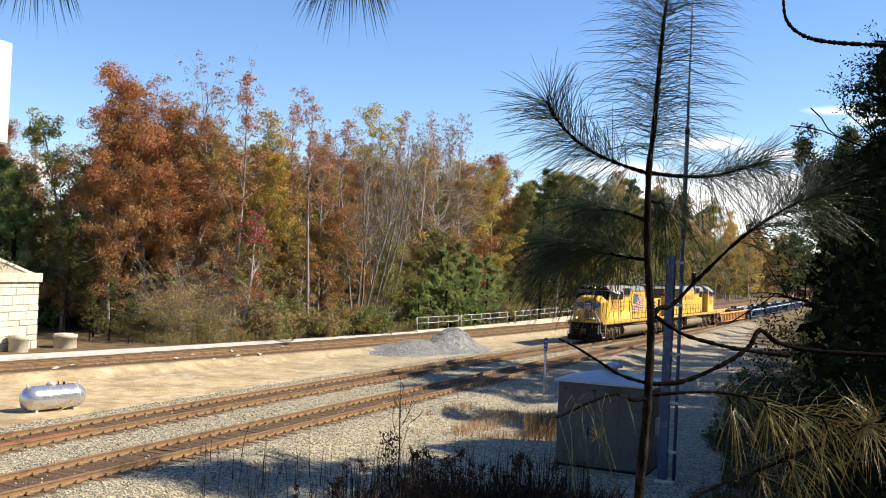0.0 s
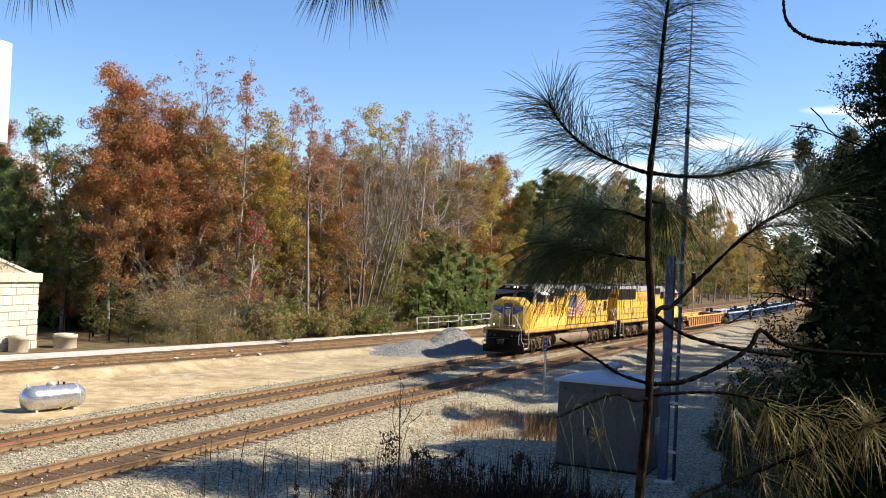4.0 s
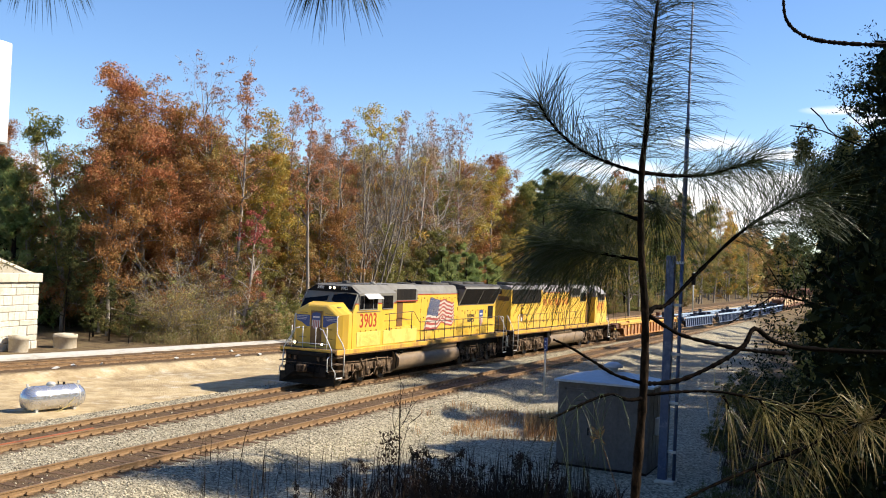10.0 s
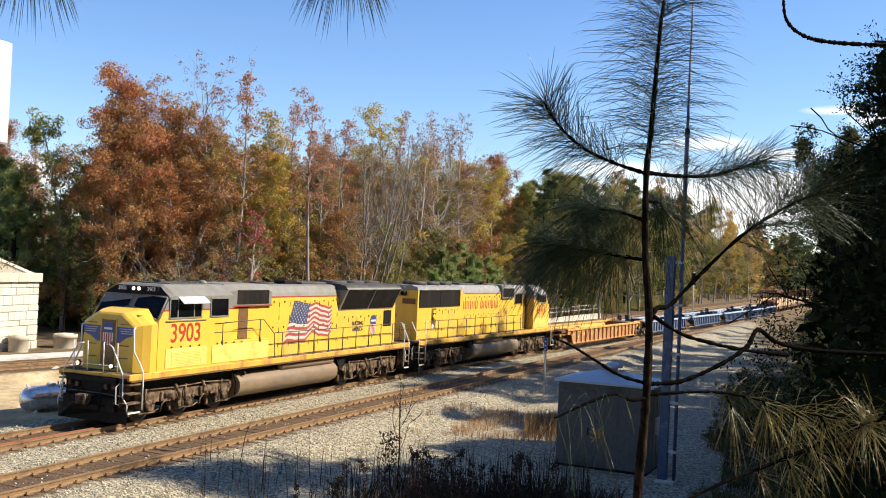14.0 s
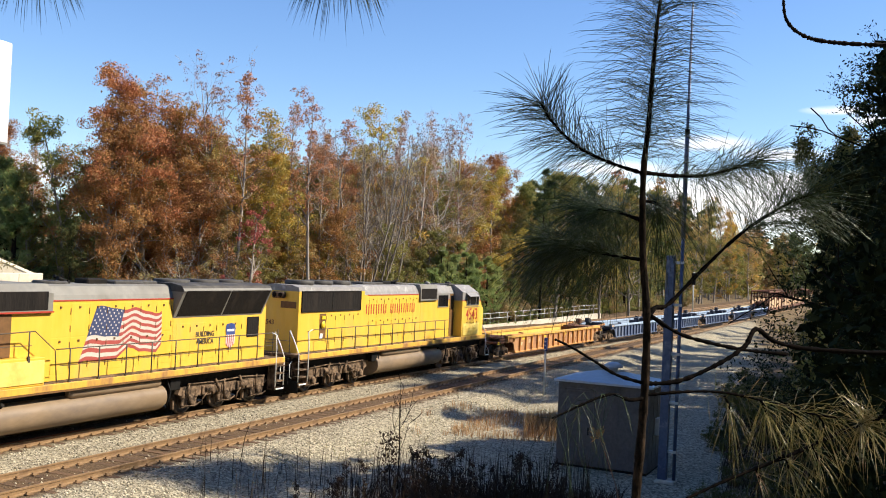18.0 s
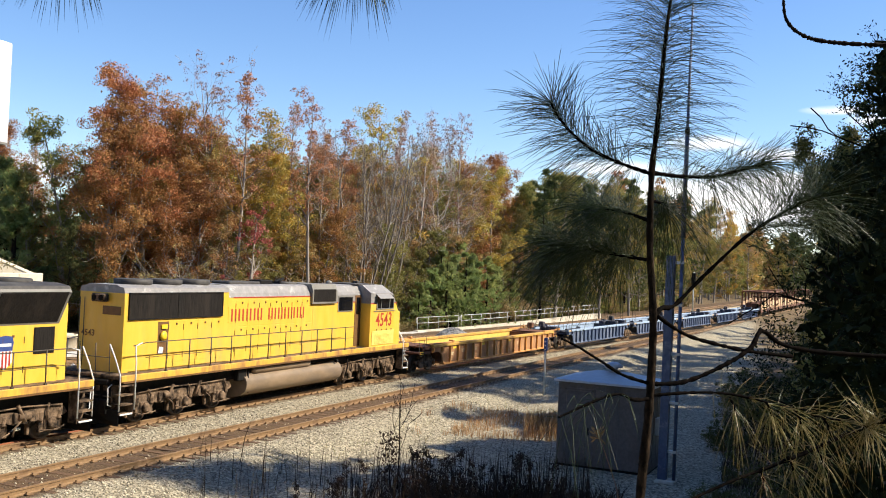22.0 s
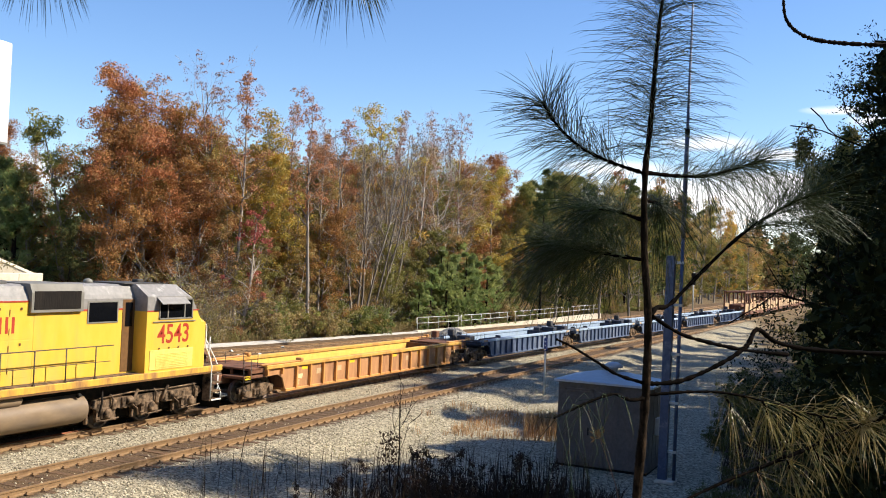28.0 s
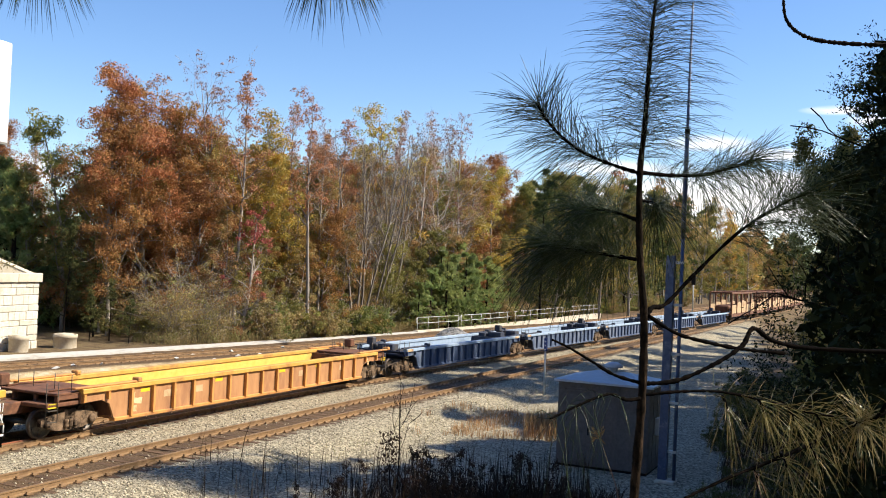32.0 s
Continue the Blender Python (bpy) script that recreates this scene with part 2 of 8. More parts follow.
M_PALEBLUE = surf("pale_blue_paint", (0.255, 0.3485, 0.476), (0.34, 0.425, 0.544), 3, 0.6, 0, (0.255, 0.306, 0.374), 0.8, 0.35, 0.1, 0.006)
M_BUFF = surf("buff_rust_panel", (0.425, 0.2805, 0.1445), (0.527, 0.374, 0.2125), 3, 0.75, 0, (0.255, 0.119, 0.051), 0.9, 0.45, 0.1, 0.006)
M_CREAM = surf("chalky_cream_paint", (0.56, 0.44, 0.24), (0.68, 0.55, 0.32), 7, 0.75, 0, (0.46, 0.27, 0.12), 3.0, 0.45, 0.1, 0.004)
M_PLATE = surf("yellow_plate", (0.68, 0.4675, 0.017), (0.7225, 0.51, 0.0255), 5, 0.5, 0, bump=0.03)
M_RAILHEAD = surf("rail_steel", (0.2, 0.117, 0.054), (0.29, 0.182, 0.09), 14, 0.6, 0.1, (0.13, 0.072, 0.036), 2, 0.4, 0.1, 0.003)
M_TIE = surf("weathered_tie_wood", (0.06, 0.032, 0.0145), (0.14, 0.075, 0.034), 18, 0.9, 0, (0.1, 0.058, 0.03), 3, 0.35, 0.5, 0.01, (3, 0.6, 3), pieces=0.35)
M_CONC = surf("pale_concrete", (0.51, 0.4514, 0.3443), (0.595, 0.533, 0.4114), 9, 0.85, 0, (0.391, 0.3281, 0.2397), 0.7, 0.4, 0.2, 0.01)
M_PATH = surf("bleached_concrete", (0.4678, 0.4459, 0.4021), (0.5409, 0.5190, 0.4751), 9, 0.85, 0, (0.3655, 0.3290, 0.2705), 0.9, 0.4, 0.2, 0.01)
M_STONE = surf("cream_limestone", (0.493, 0.4505, 0.3655), (0.629, 0.5865, 0.493), 5, 0.85, 0, (0.425, 0.374, 0.2805), 1.6, 0.35, 0.7, 0.03, pieces=0.12)
M_GALV = surf("galvanised_steel", (0.4462, 0.4462, 0.4252), (0.5525, 0.5525, 0.5185), 10, 0.5, 0.2, (0.3825, 0.3506, 0.3111), 2, 0.3, 0.08, 0.004)
M_TANKSIL = surf("silver_painted_tank", (0.51, 0.51, 0.527), (0.595, 0.595, 0.612), 8, 0.22, 0.75, (0.425, 0.408, 0.391), 2, 0.3, 0.05, 0.004)
M_FLAGRED = surf("faded_flag_red", (0.306, 0.051, 0.0425), (0.357, 0.0765, 0.0595), 6, 0.5, 0, bump=0.03)
M_FLAGWHITE = surf("faded_flag_white", (0.476, 0.425, 0.3655), (0.544, 0.493, 0.425), 6, 0.5, 0, bump=0.03)
M_FLAGBLUE = surf("faded_flag_blue", (0.0298, 0.0425, 0.102), (0.0425, 0.0595, 0.136), 6, 0.5, 0, bump=0.03)
# dull metal, darkened further to carry the shade on the house walls
M_SHED = surf("shade_dark_metal_sheet", (0.1062, 0.0918, 0.0816), (0.1487, 0.1309, 0.1173), 9, 0.8, 0.0, (0.0935, 0.0808, 0.0697), 1.2, 0.4, 0.1, 0.005, spec=0.15)
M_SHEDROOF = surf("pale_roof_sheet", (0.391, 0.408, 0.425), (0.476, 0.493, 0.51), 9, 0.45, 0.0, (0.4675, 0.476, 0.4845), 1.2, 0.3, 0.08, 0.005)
M_MAST = surf("blue_grey_mast", (0.051, 0.0723, 0.1275), (0.0808, 0.1062, 0.1785), 10, 0.5, 0.3, (0.255, 0.2805, 0.323), 2, 0.3, 0.08, 0.004)
M_SIGNBLUE = surf("blue_sign", (0.017, 0.0382, 0.153), (0.0298, 0.0553, 0.187), 6, 0.5, 0, bump=0.03)
M_BARK = surf("grey_bark", (0.204, 0.17, 0.136), (0.357, 0.3145, 0.2635), 10, 0.9, 0, (0.085, 0.068, 0.051), 1.5, 0.4, 0.6, 0.03, (1, 1, 0.3))
M_BARKPALE = surf("pale_bark", (0.34, 0.2975, 0.2465), (0.493, 0.442, 0.3825), 10, 0.9, 0, (0.17, 0.1403, 0.1105), 1.5, 0.35, 0.6, 0.03, (1, 1, 0.3))
M_BARKGREY = surf("grey_brown_bark", (0.1445, 0.119, 0.0935), (0.2635, 0.2253, 0.1827), 10, 0.9, 0, (0.085, 0.068, 0.051), 1.5, 0.4, 0.6, 0.03, (1, 1, 0.3))
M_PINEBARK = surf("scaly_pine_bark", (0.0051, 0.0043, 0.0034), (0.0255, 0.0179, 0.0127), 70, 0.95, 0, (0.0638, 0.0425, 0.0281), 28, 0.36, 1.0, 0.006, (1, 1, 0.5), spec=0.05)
# bark near black: shade on the pine's branches is put into the colour
M_TWIG = surf("shade_black_twig_bark", (0.0021, 0.0017, 0.0017), (0.0059, 0.0047, 0.0038), 60, 0.95, 0, (0.0102, 0.0068, 0.0051), 9, 0.3, 0.8, 0.006, spec=0.03)
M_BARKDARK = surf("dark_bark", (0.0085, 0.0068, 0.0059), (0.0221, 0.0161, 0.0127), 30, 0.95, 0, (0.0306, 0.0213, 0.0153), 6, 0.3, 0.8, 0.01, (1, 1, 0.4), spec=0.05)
M_PIPE = surf("clay_pipe", (0.425, 0.357, 0.255), (0.51, 0.442, 0.3315), 8, 0.85, 0, (0.34, 0.272, 0.187), 1.5, 0.35, 0.2, 0.01)
L_RUSSET = leafy("russet_leaves", [(0.255, 0.119, 0.0467), (0.3825, 0.17, 0.0595), (0.4675, 0.2295, 0.0765), (0.323, 0.2125, 0.0723)], 0.38)
L_RED = leafy("red_leaves", [(0.36, 0.10, 0.08), (0.46, 0.165, 0.11), (0.42, 0.20, 0.09)], 0.4)
L_BRONZE = leafy("bronze_leaves", [(0.33, 0.21, 0.09), (0.48, 0.295, 0.115), (0.41, 0.31, 0.105), (0.29, 0.265, 0.085)], 0.42)
L_ORANGE = leafy("orange_brown_leaves", [(0.391, 0.204, 0.0935), (0.476, 0.2465, 0.102), (0.34, 0.221, 0.1105)], 0.38)
L_PINK = leafy("withered_pinkish_leaves", [(0.357, 0.1955, 0.153), (0.442, 0.238, 0.1615), (0.323, 0.221, 0.153)], 0.35)
L_GOLD = leafy("yellow_leaves", [(0.527, 0.2635, 0.0595), (0.612, 0.391, 0.0765), (0.51, 0.408, 0.085), (0.374, 0.34, 0.085)], 0.42)
L_OLIVE = leafy("olive_leaves", [(0.1615, 0.1742, 0.0467), (0.238, 0.2338, 0.0595), (0.323, 0.2805, 0.0765), (0.374, 0.255, 0.0808)], 0.4)
L_GREEN = leafy("green_leaves", [(0.119, 0.17, 0.0425), (0.17, 0.2125, 0.051), (0.238, 0.2465, 0.068)], 0.38)
# dark leaf tones: the shade of the wood is put into the colour
L_SHADE = leafy("leaves_darkened_for_shade", [(0.0747, 0.0862, 0.0287), (0.1092, 0.1207, 0.0368), (0.161, 0.1437, 0.0483)], 0.25, 0.6, 0.15)
L_PINE = leafy("pine_needles", [(0.0765, 0.1105, 0.034), (0.1105, 0.1445, 0.0425), (0.153, 0.17, 0.0553)], 0.3)
M_CHORD = surf("worn_yellow_chord", (0.51, 0.2805, 0.051), (0.595, 0.357, 0.0765), 3, 0.6, 0, (0.289, 0.119, 0.0425), 0.8, 0.4, 0.1, 0.006)
L_YOUNG = leafy("young_pine_needles", [(0.17, 0.2465, 0.0765), (0.323, 0.391, 0.136), (0.442, 0.476, 0.187)], 0.5)
L_BUSHBROWN = leafy("dry_brown_leaves", [(0.36, 0.25, 0.115), (0.46, 0.34, 0.15), (0.31, 0.26, 0.095), (0.28, 0.28, 0.095)], 0.42)
L_STRAW = leafy("straw", [(0.4675, 0.2805, 0.1105), (0.527, 0.357, 0.1615), (0.357, 0.187, 0.068)], 0.35, 0.7)
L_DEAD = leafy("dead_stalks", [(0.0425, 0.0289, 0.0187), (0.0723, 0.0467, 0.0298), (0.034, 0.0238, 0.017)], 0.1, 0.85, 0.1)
L_GRASS = leafy("rough_grass", [(0.187, 0.204, 0.0595), (0.289, 0.238, 0.0935), (0.357, 0.2805, 0.1275), (0.136, 0.1615, 0.051)])
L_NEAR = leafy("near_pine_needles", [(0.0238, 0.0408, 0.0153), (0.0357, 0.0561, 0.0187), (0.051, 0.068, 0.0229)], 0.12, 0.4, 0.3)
L_STRAWNEEDLE = leafy("yellowing_needles", [(0.10, 0.125, 0.034), (0.26, 0.22, 0.07), (0.42, 0.32, 0.12), (0.13, 0.16, 0.042), (0.47, 0.30, 0.14)], 0.35, 0.3, 0.4, 6.0)


# ---- lie of the land ----
SEP, TURN_A, TURN_B = 4.483, 36.2, 165.0


def ease(a, b, x):
    t = min(1.0, max(0.0, (x - a) / (b - a)))
    return t * t * (3 - 2 * t)


def siding_y(x):
    """Centre line of the track that carries the train; it joins the near track far off."""
    return -SEP * ease(TURN_A, TURN_B, x)


def yard_y(x):
    return 8.0 + 0.0011 * max(0.0, 115.0 - x) ** 2


def land(x, y):
    t3 = yard_y(x)
    z = -0.5 + 0.08 * noise.noise((x * 0.13, y * 0.13, 0.0))
    lo, hi = -SEP - 2.1, siding_y(x) + 2.2
    if lo - 2.2 < y < hi + 1.2:
        bed = -0.177 + 0.024 * noise.noise((x * 1.1, y * 1.3, 7.0))
        if y < lo:
            bed -= 0.36 * ease(0, 2.2, lo - y)
        if y > hi:
            bed -= 0.30 * ease(0, 1.2, y - hi)
        z = max(z, bed)
    d3 = abs(y - t3)
    if d3 < 3.0:
        z = max(z, -0.155 + 0.02 * noise.noise((x * 0.9, y * 1.1, 3.0)) - 0.3 * ease(1.9, 3.0, d3))
    if y > t3 + 2.0:
        z += (0.42 + 0.012 * max(0, y - t3 - 6)) * ease(2.0, 3.2, y - t3)
    d = math.hypot(x * 0.95, y + 24.2)
    z += 4.75 * (1 - ease(1.5, 15.0, d))
    if x < 0:
        z = max(z, -0.5 + 4.75 * (1 - ease(4, 20, abs(y + 26))))
    z += 1.2 * ease(19, 30, -y) * ease(10, 30, x)
    return z


def grid_mesh(name, xs, ys, f, mat):
    g = Geo()
    nx, ny = len(xs), len(ys)
    vs = [(x, y, f(x, y)) for y in ys for x in xs]
    fs = [(j * nx + i, j * nx + i + 1, (j + 1) * nx + i + 1, (j + 1) * nx + i) for j in range(ny - 1) for i in range(nx - 1)]
    g.add(vs, fs, True)
    return g.mesh(name, mat)


def steps(*runs):
    out = []
    for a, b, s in runs:
        n = max(1, round((b - a) / s))
        out += [a + (b - a) * i / n for i in range(n)]
    return out + [runs[-1][1]]


def ground_material():
    m, t, b = nodes_of("trackside_ground")
    g = t.nodes.new("ShaderNodeNewGeometry")
    co = g.outputs["Position"]
    sep = t.nodes.new("ShaderNodeSeparateXYZ")
    t.links.new(co, sep.inputs[0])

    def math_node(op, a, b2, clamp=False):
        n = t.nodes.new("ShaderNodeMath")
        n.operation, n.use_clamp = op, clamp
        for s, v in zip(n.inputs, (a, b2)):
            if isinstance(v, (int, float)):
                s.default_value = v
            else:
                t.links.new(v, s)
        return n.outputs[0]

    def step_on(v, a, b2):
        n = t.nodes.new("ShaderNodeMapRange")
        n.inputs["From Min"].default_value, n.inputs["From Max"].default_value = a, b2
        t.links.new(v, n.inputs["Value"])
        return n.outputs[0]

    big, mid, fine = noise_of(t, co, 0.25, 5), noise_of(t, co, 1.6, 5), noise_of(t, co, 14, 4)
    vo = t.nodes.new("ShaderNodeTexVoronoi")
    vo.inputs["Scale"].default_value = 15
    t.links.new(co, vo.inputs["Vector"])
    stone = ramp(t, vo.outputs["Color"], [(0.1, (0.0989, 0.0854, 0.0583)), (0.5, (0.2886, 0.2490, 0.1691)), (0.9, (0.5277, 0.4624, 0.3283))])
    sand = ramp(t, mid, [(0.3, (0.408, 0.2949, 0.1496)), (0.5, (0.5185, 0.3936, 0.221)), (0.72, (0.5865, 0.476, 0.2992))])
    patches = ramp(t, noise_of(t, co, 0.55, 6, 0.7), [(0.46, (0, 0, 0)), (0.62, (0.85,) * 3)])
    sand = mix(t, patches, sand, ramp(t, fine, [(0.3, (0.187, 0.1275, 0.0638)), (0.7, (0.357, 0.255, 0.136))]))
    pale = ramp(t, noise_of(t, co, 0.9, 5, 0.65), [(0.56, (0, 0, 0)), (0.68, (0.8,) * 3)])
    sand = mix(t, pale, sand, (0.629, 0.561, 0.442))
    sand = mix(t, 0.1, sand, stone)
    reach = t.nodes.new("ShaderNodeMapRange")
    for nm, v in (("From Min", 36.0), ("From Max", 58.0), ("To Min", 0.0), ("To Max", 0.95)):
        reach.inputs[nm].default_value = v
    t.links.new(sep.outputs[0], reach.inputs["Value"])
    sand = mix(t, reach.outputs[0], sand, mix(t, 0.55, stone, sand))
    soil = ramp(t, mid, [(0.3, (0.085, 0.0612, 0.034)), (0.5, (0.1445, 0.0986, 0.0527)), (0.72, (0.187, 0.1479, 0.0672))])
    brown = ramp(t, fine, [(0.3, (0.062, 0.040, 0.022)), (0.7, (0.155, 0.100, 0.056))])
    wob = math_node("ADD", sep.outputs[1], math_node("MULTIPLY", math_node("SUBTRACT", big, 0.5), 2.4))
    # yard ground between the tracks
    col = mix(t, step_on(wob, 2.6, 3.6), stone, sand)
    # oily brown bed between and beside the rails
    sm = t.nodes.new("ShaderNodeMapRange")
    sm.interpolation_type = "SMOOTHSTEP"
    for nm, v in (("From Min", TURN_A), ("From Max", TURN_B), ("To Min", 0.0), ("To Max", -SEP)):
        sm.inputs[nm].default_value = v
    t.links.new(sep.outputs[0], sm.inputs["Value"])
    jit = math_node("MULTIPLY", math_node("SUBTRACT", mid, 0.5), 1.1)
    for centre in (-SEP, sm.outputs[0]):
        dist = math_node("ADD", math_node("ABSOLUTE", math_node("SUBTRACT", sep.outputs[1], centre), 0.0), jit)
        col = mix(t, step_on(dist, 1.35, 0.85), col, brown)
    # yard track bed follows the curve of the yard track
    c = math_node("MAXIMUM", math_node("SUBTRACT", 115.0, sep.outputs[0]), 0.0)
    yc = math_node("ADD", math_node("MULTIPLY", math_node("MULTIPLY", c, c), 0.0011), 8.0)
    off = math_node("SUBTRACT", sep.outputs[1], yc)
    col = mix(t, step_on(math_node("ADD", off, math_node("MULTIPLY", math_node("SUBTRACT", mid, 0.5), 0.8)), -2.2, -1.7), col, brown)
    col = mix(t, step_on(off, 4.2, 5.2), col, soil)
    # bank and wood edge on the near side
    near = math_node("ADD", math_node("MULTIPLY", sep.outputs[1], -1.0), math_node("MULTIPLY", math_node("SUBTRACT", big, 0.5), 4.0))
    # soil edge widens with x; its dark tone stands in for deep tree shade
    near = math_node("ADD", near, math_node("MULTIPLY", math_node("MAXIMUM", math_node("SUBTRACT", sep.outputs[0], 34.0), 0.0), 0.125))
    col = mix(t, step_on(near, 19.5, 21.5), col, soil)
    t.links.new(col, b.inputs["Base Color"])
    b.inputs["Roughness"].default_value = 0.95
    b.inputs["Specular IOR Level"].default_value = 0.2
    bump_on(t, b, vo.outputs["Distance"], 0.9, 0.04)
    return m


M_GROUND = ground_material()
gx = steps((-600, -60, 60), (-60, 0, 6), (0, 90, 0.75), (90, 200, 3), (200, 420, 20), (420, 1800, 230))
gy = steps((-900, -80, 90), (-80, -30, 5), (-30, -10, 0.7), (-10, 22, 0.32), (22, 60, 3), (60, 180, 15), (180, 1200, 170))
solid("ground", grid_mesh("ground", gx, gy, land, M_GROUND), M_GROUND, "grey ballast, pale sand and brown leaf soil beside the tracks", "ground", kind="structure")


def rail_line(name, centre, x0, x1, dx, tie0, tie1, label):
    """A track: two rails and its ties."""
    tr = thing(name, Matrix(), label, "railway track", kind="structure")
    prof = [(-0.07, -0.17), (0.07, -0.17), (0.07, -0.155), (0.012, -0.13), (0.012, -0.045), (0.036, -0.035), (0.036, 0.0), (-0.036, 0.0), (-0.036, -0.035), (-0.012, -0.045), (-0.012, -0.13), (-0.07, -0.155)]
    for side in (-1, 1):
        g = Geo()
        xs = steps((x0, x1, dx))
        n = len(prof)
        vs = [(x, centre(x) + side * 0.7535 + a, z) for x in xs for a, z in prof]
        fs = [(i * n + k, i * n + (k + 1) % n, (i + 1) * n + (k + 1) % n, (i + 1) * n + k) for i in range(len(xs) - 1) for k in range(n)]
        g.add(vs, fs)
        part("rail", g, M_RAILHEAD, tr)
    me = Geo().box(-0.115, 0.115, -1.3, 1.3, -0.33, -0.168, 0.012).mesh("tie", M_TIE)
    plates = Geo()
    x = tie0
    while x < tie1:
        a = math.atan2(centre(x + 0.5) - centre(x - 0.5), 1.0)
        ob = part("tie", me, M_TIE, tr, "", Matrix.Translation((x + random.uniform(-0.03, 0.03), centre(x) + random.uniform(-0.05, 0.05), random.uniform(-0.012, 0.006))) @ Matrix.Rotation(a + random.uniform(-0.015, 0.015), 4, "Z"))
        for side in (-0.7535, 0.7535):
            plates.box(x - 0.09, x + 0.09, centre(x) + side - 0.19, centre(x) + side + 0.19, -0.16, -0.142)
            for q in (-0.11, 0.11):
                plates.box(x + q * 0.4 - 0.02, x + q * 0.4 + 0.02, centre(x) + side + q - 0.025, centre(x) + side + q + 0.025, -0.145, -0.09)
        x += 0.53
    part("tie_plates", plates, M_RAILHEAD, tr)["kind"] = "stuff"
    return tr


rail_line("track_near", lambda x: -SEP, -40, 420, 4, 12, 108, "straight railway track with rusty rails and dark wooden ties")
rail_line("track_siding", siding_y, -40, 164, 2, 14, 108, "railway track with rusty rails that joins the straight one")
rail_line("track_yard", yard_y, 8, 300, 2, 28, 112, "curved yard track with rusty rails sunk in brown ballast")


# ---- the train ----
RUN = [(0, 79.4), (1, 75.1), (2, 70.8), (3, 66.6), (5.5, 56.3), (7, 50.2), (9, 42.45), (11, 35.2), (13, 28.5), (14.5, 23.9), (17, 16.68), (18, 13.92), (19, 11.24), (20, 8.58), (21, 5.92), (22, 3.24), (23, 0.56), (25, -4.68), (28, -12.3), (30, -17.3), (32, -22.2)]


def nose_x(t):
    """Where the front plate of the train is at t seconds."""
    ts, xs = np.array(RUN).T
    k = int(min(max(np.searchsorted(ts, t) - 1, 0), len(ts) - 2))
    slopes = np.gradient(xs, ts)
    h = ts[k + 1] - ts[k]
    u = (t - ts[k]) / h
    return float((2 * u**3 - 3 * u**2 + 1) * xs[k] + (u**3 - 2 * u**2 + u) * h * slopes[k] + (3 * u**2 - 2 * u**3) * xs[k + 1] + (u**3 - u**2) * h * slopes[k + 1])


def riding(centre, bogies, t, turned):
    """The pose of a vehicle whose middle is that far behind the train's front plate."""
    xc = nose_x(t) + centre
    a = Vector((xc - bogies / 2, siding_y(xc - bogies / 2), 0))
    b = Vector((xc + bogies / 2, siding_y(xc + bogies / 2), 0))
    d = b - a
    return Matrix.Translation((a + b) / 2) @ Matrix.Rotation(math.atan2(d.y, d.x) + (math.pi if turned else 0), 4, "Z")


VEHICLES = []
SPIN = []  # wheelsets with their radius and sense


def wheelset(parent, x, r, gauge_w=0.78):
    g = Geo()
    m = Matrix.Rotation(math.pi / 2, 4, "X")
    for s in (-1, 1):
        mm = Matrix.Translation((0, s * 0.755, 0)) @ m
        g.lathe([(r * 0.2, -0.07), (r * 0.25, -0.05), (r * 0.8, -0.03), (r * 0.86, -0.065), (r, -0.065), (r, 0.065), (r * 0.86, 0.065), (r * 0.8, 0.02), (r * 0.25, 0.05), (r * 0.2, 0.09)], 24, mm)
        for k in range(6):
            a = k * math.pi / 3
            g.box(-0.035, 0.035, s * 0.755 - 0.05, s * 0.755 + 0.05, r * 0.3, r * 0.75, 0, Matrix.Rotation(a, 4, "Y"))
    g.tube([(0, -0.95, 0), (0, 0.95, 0)], 0.09, 8)
    ob = part("wheelset", g, M_WHEEL, parent, "", Matrix.Translation((x, 0, r)))
    SPIN.append((ob, r, x))
    return ob


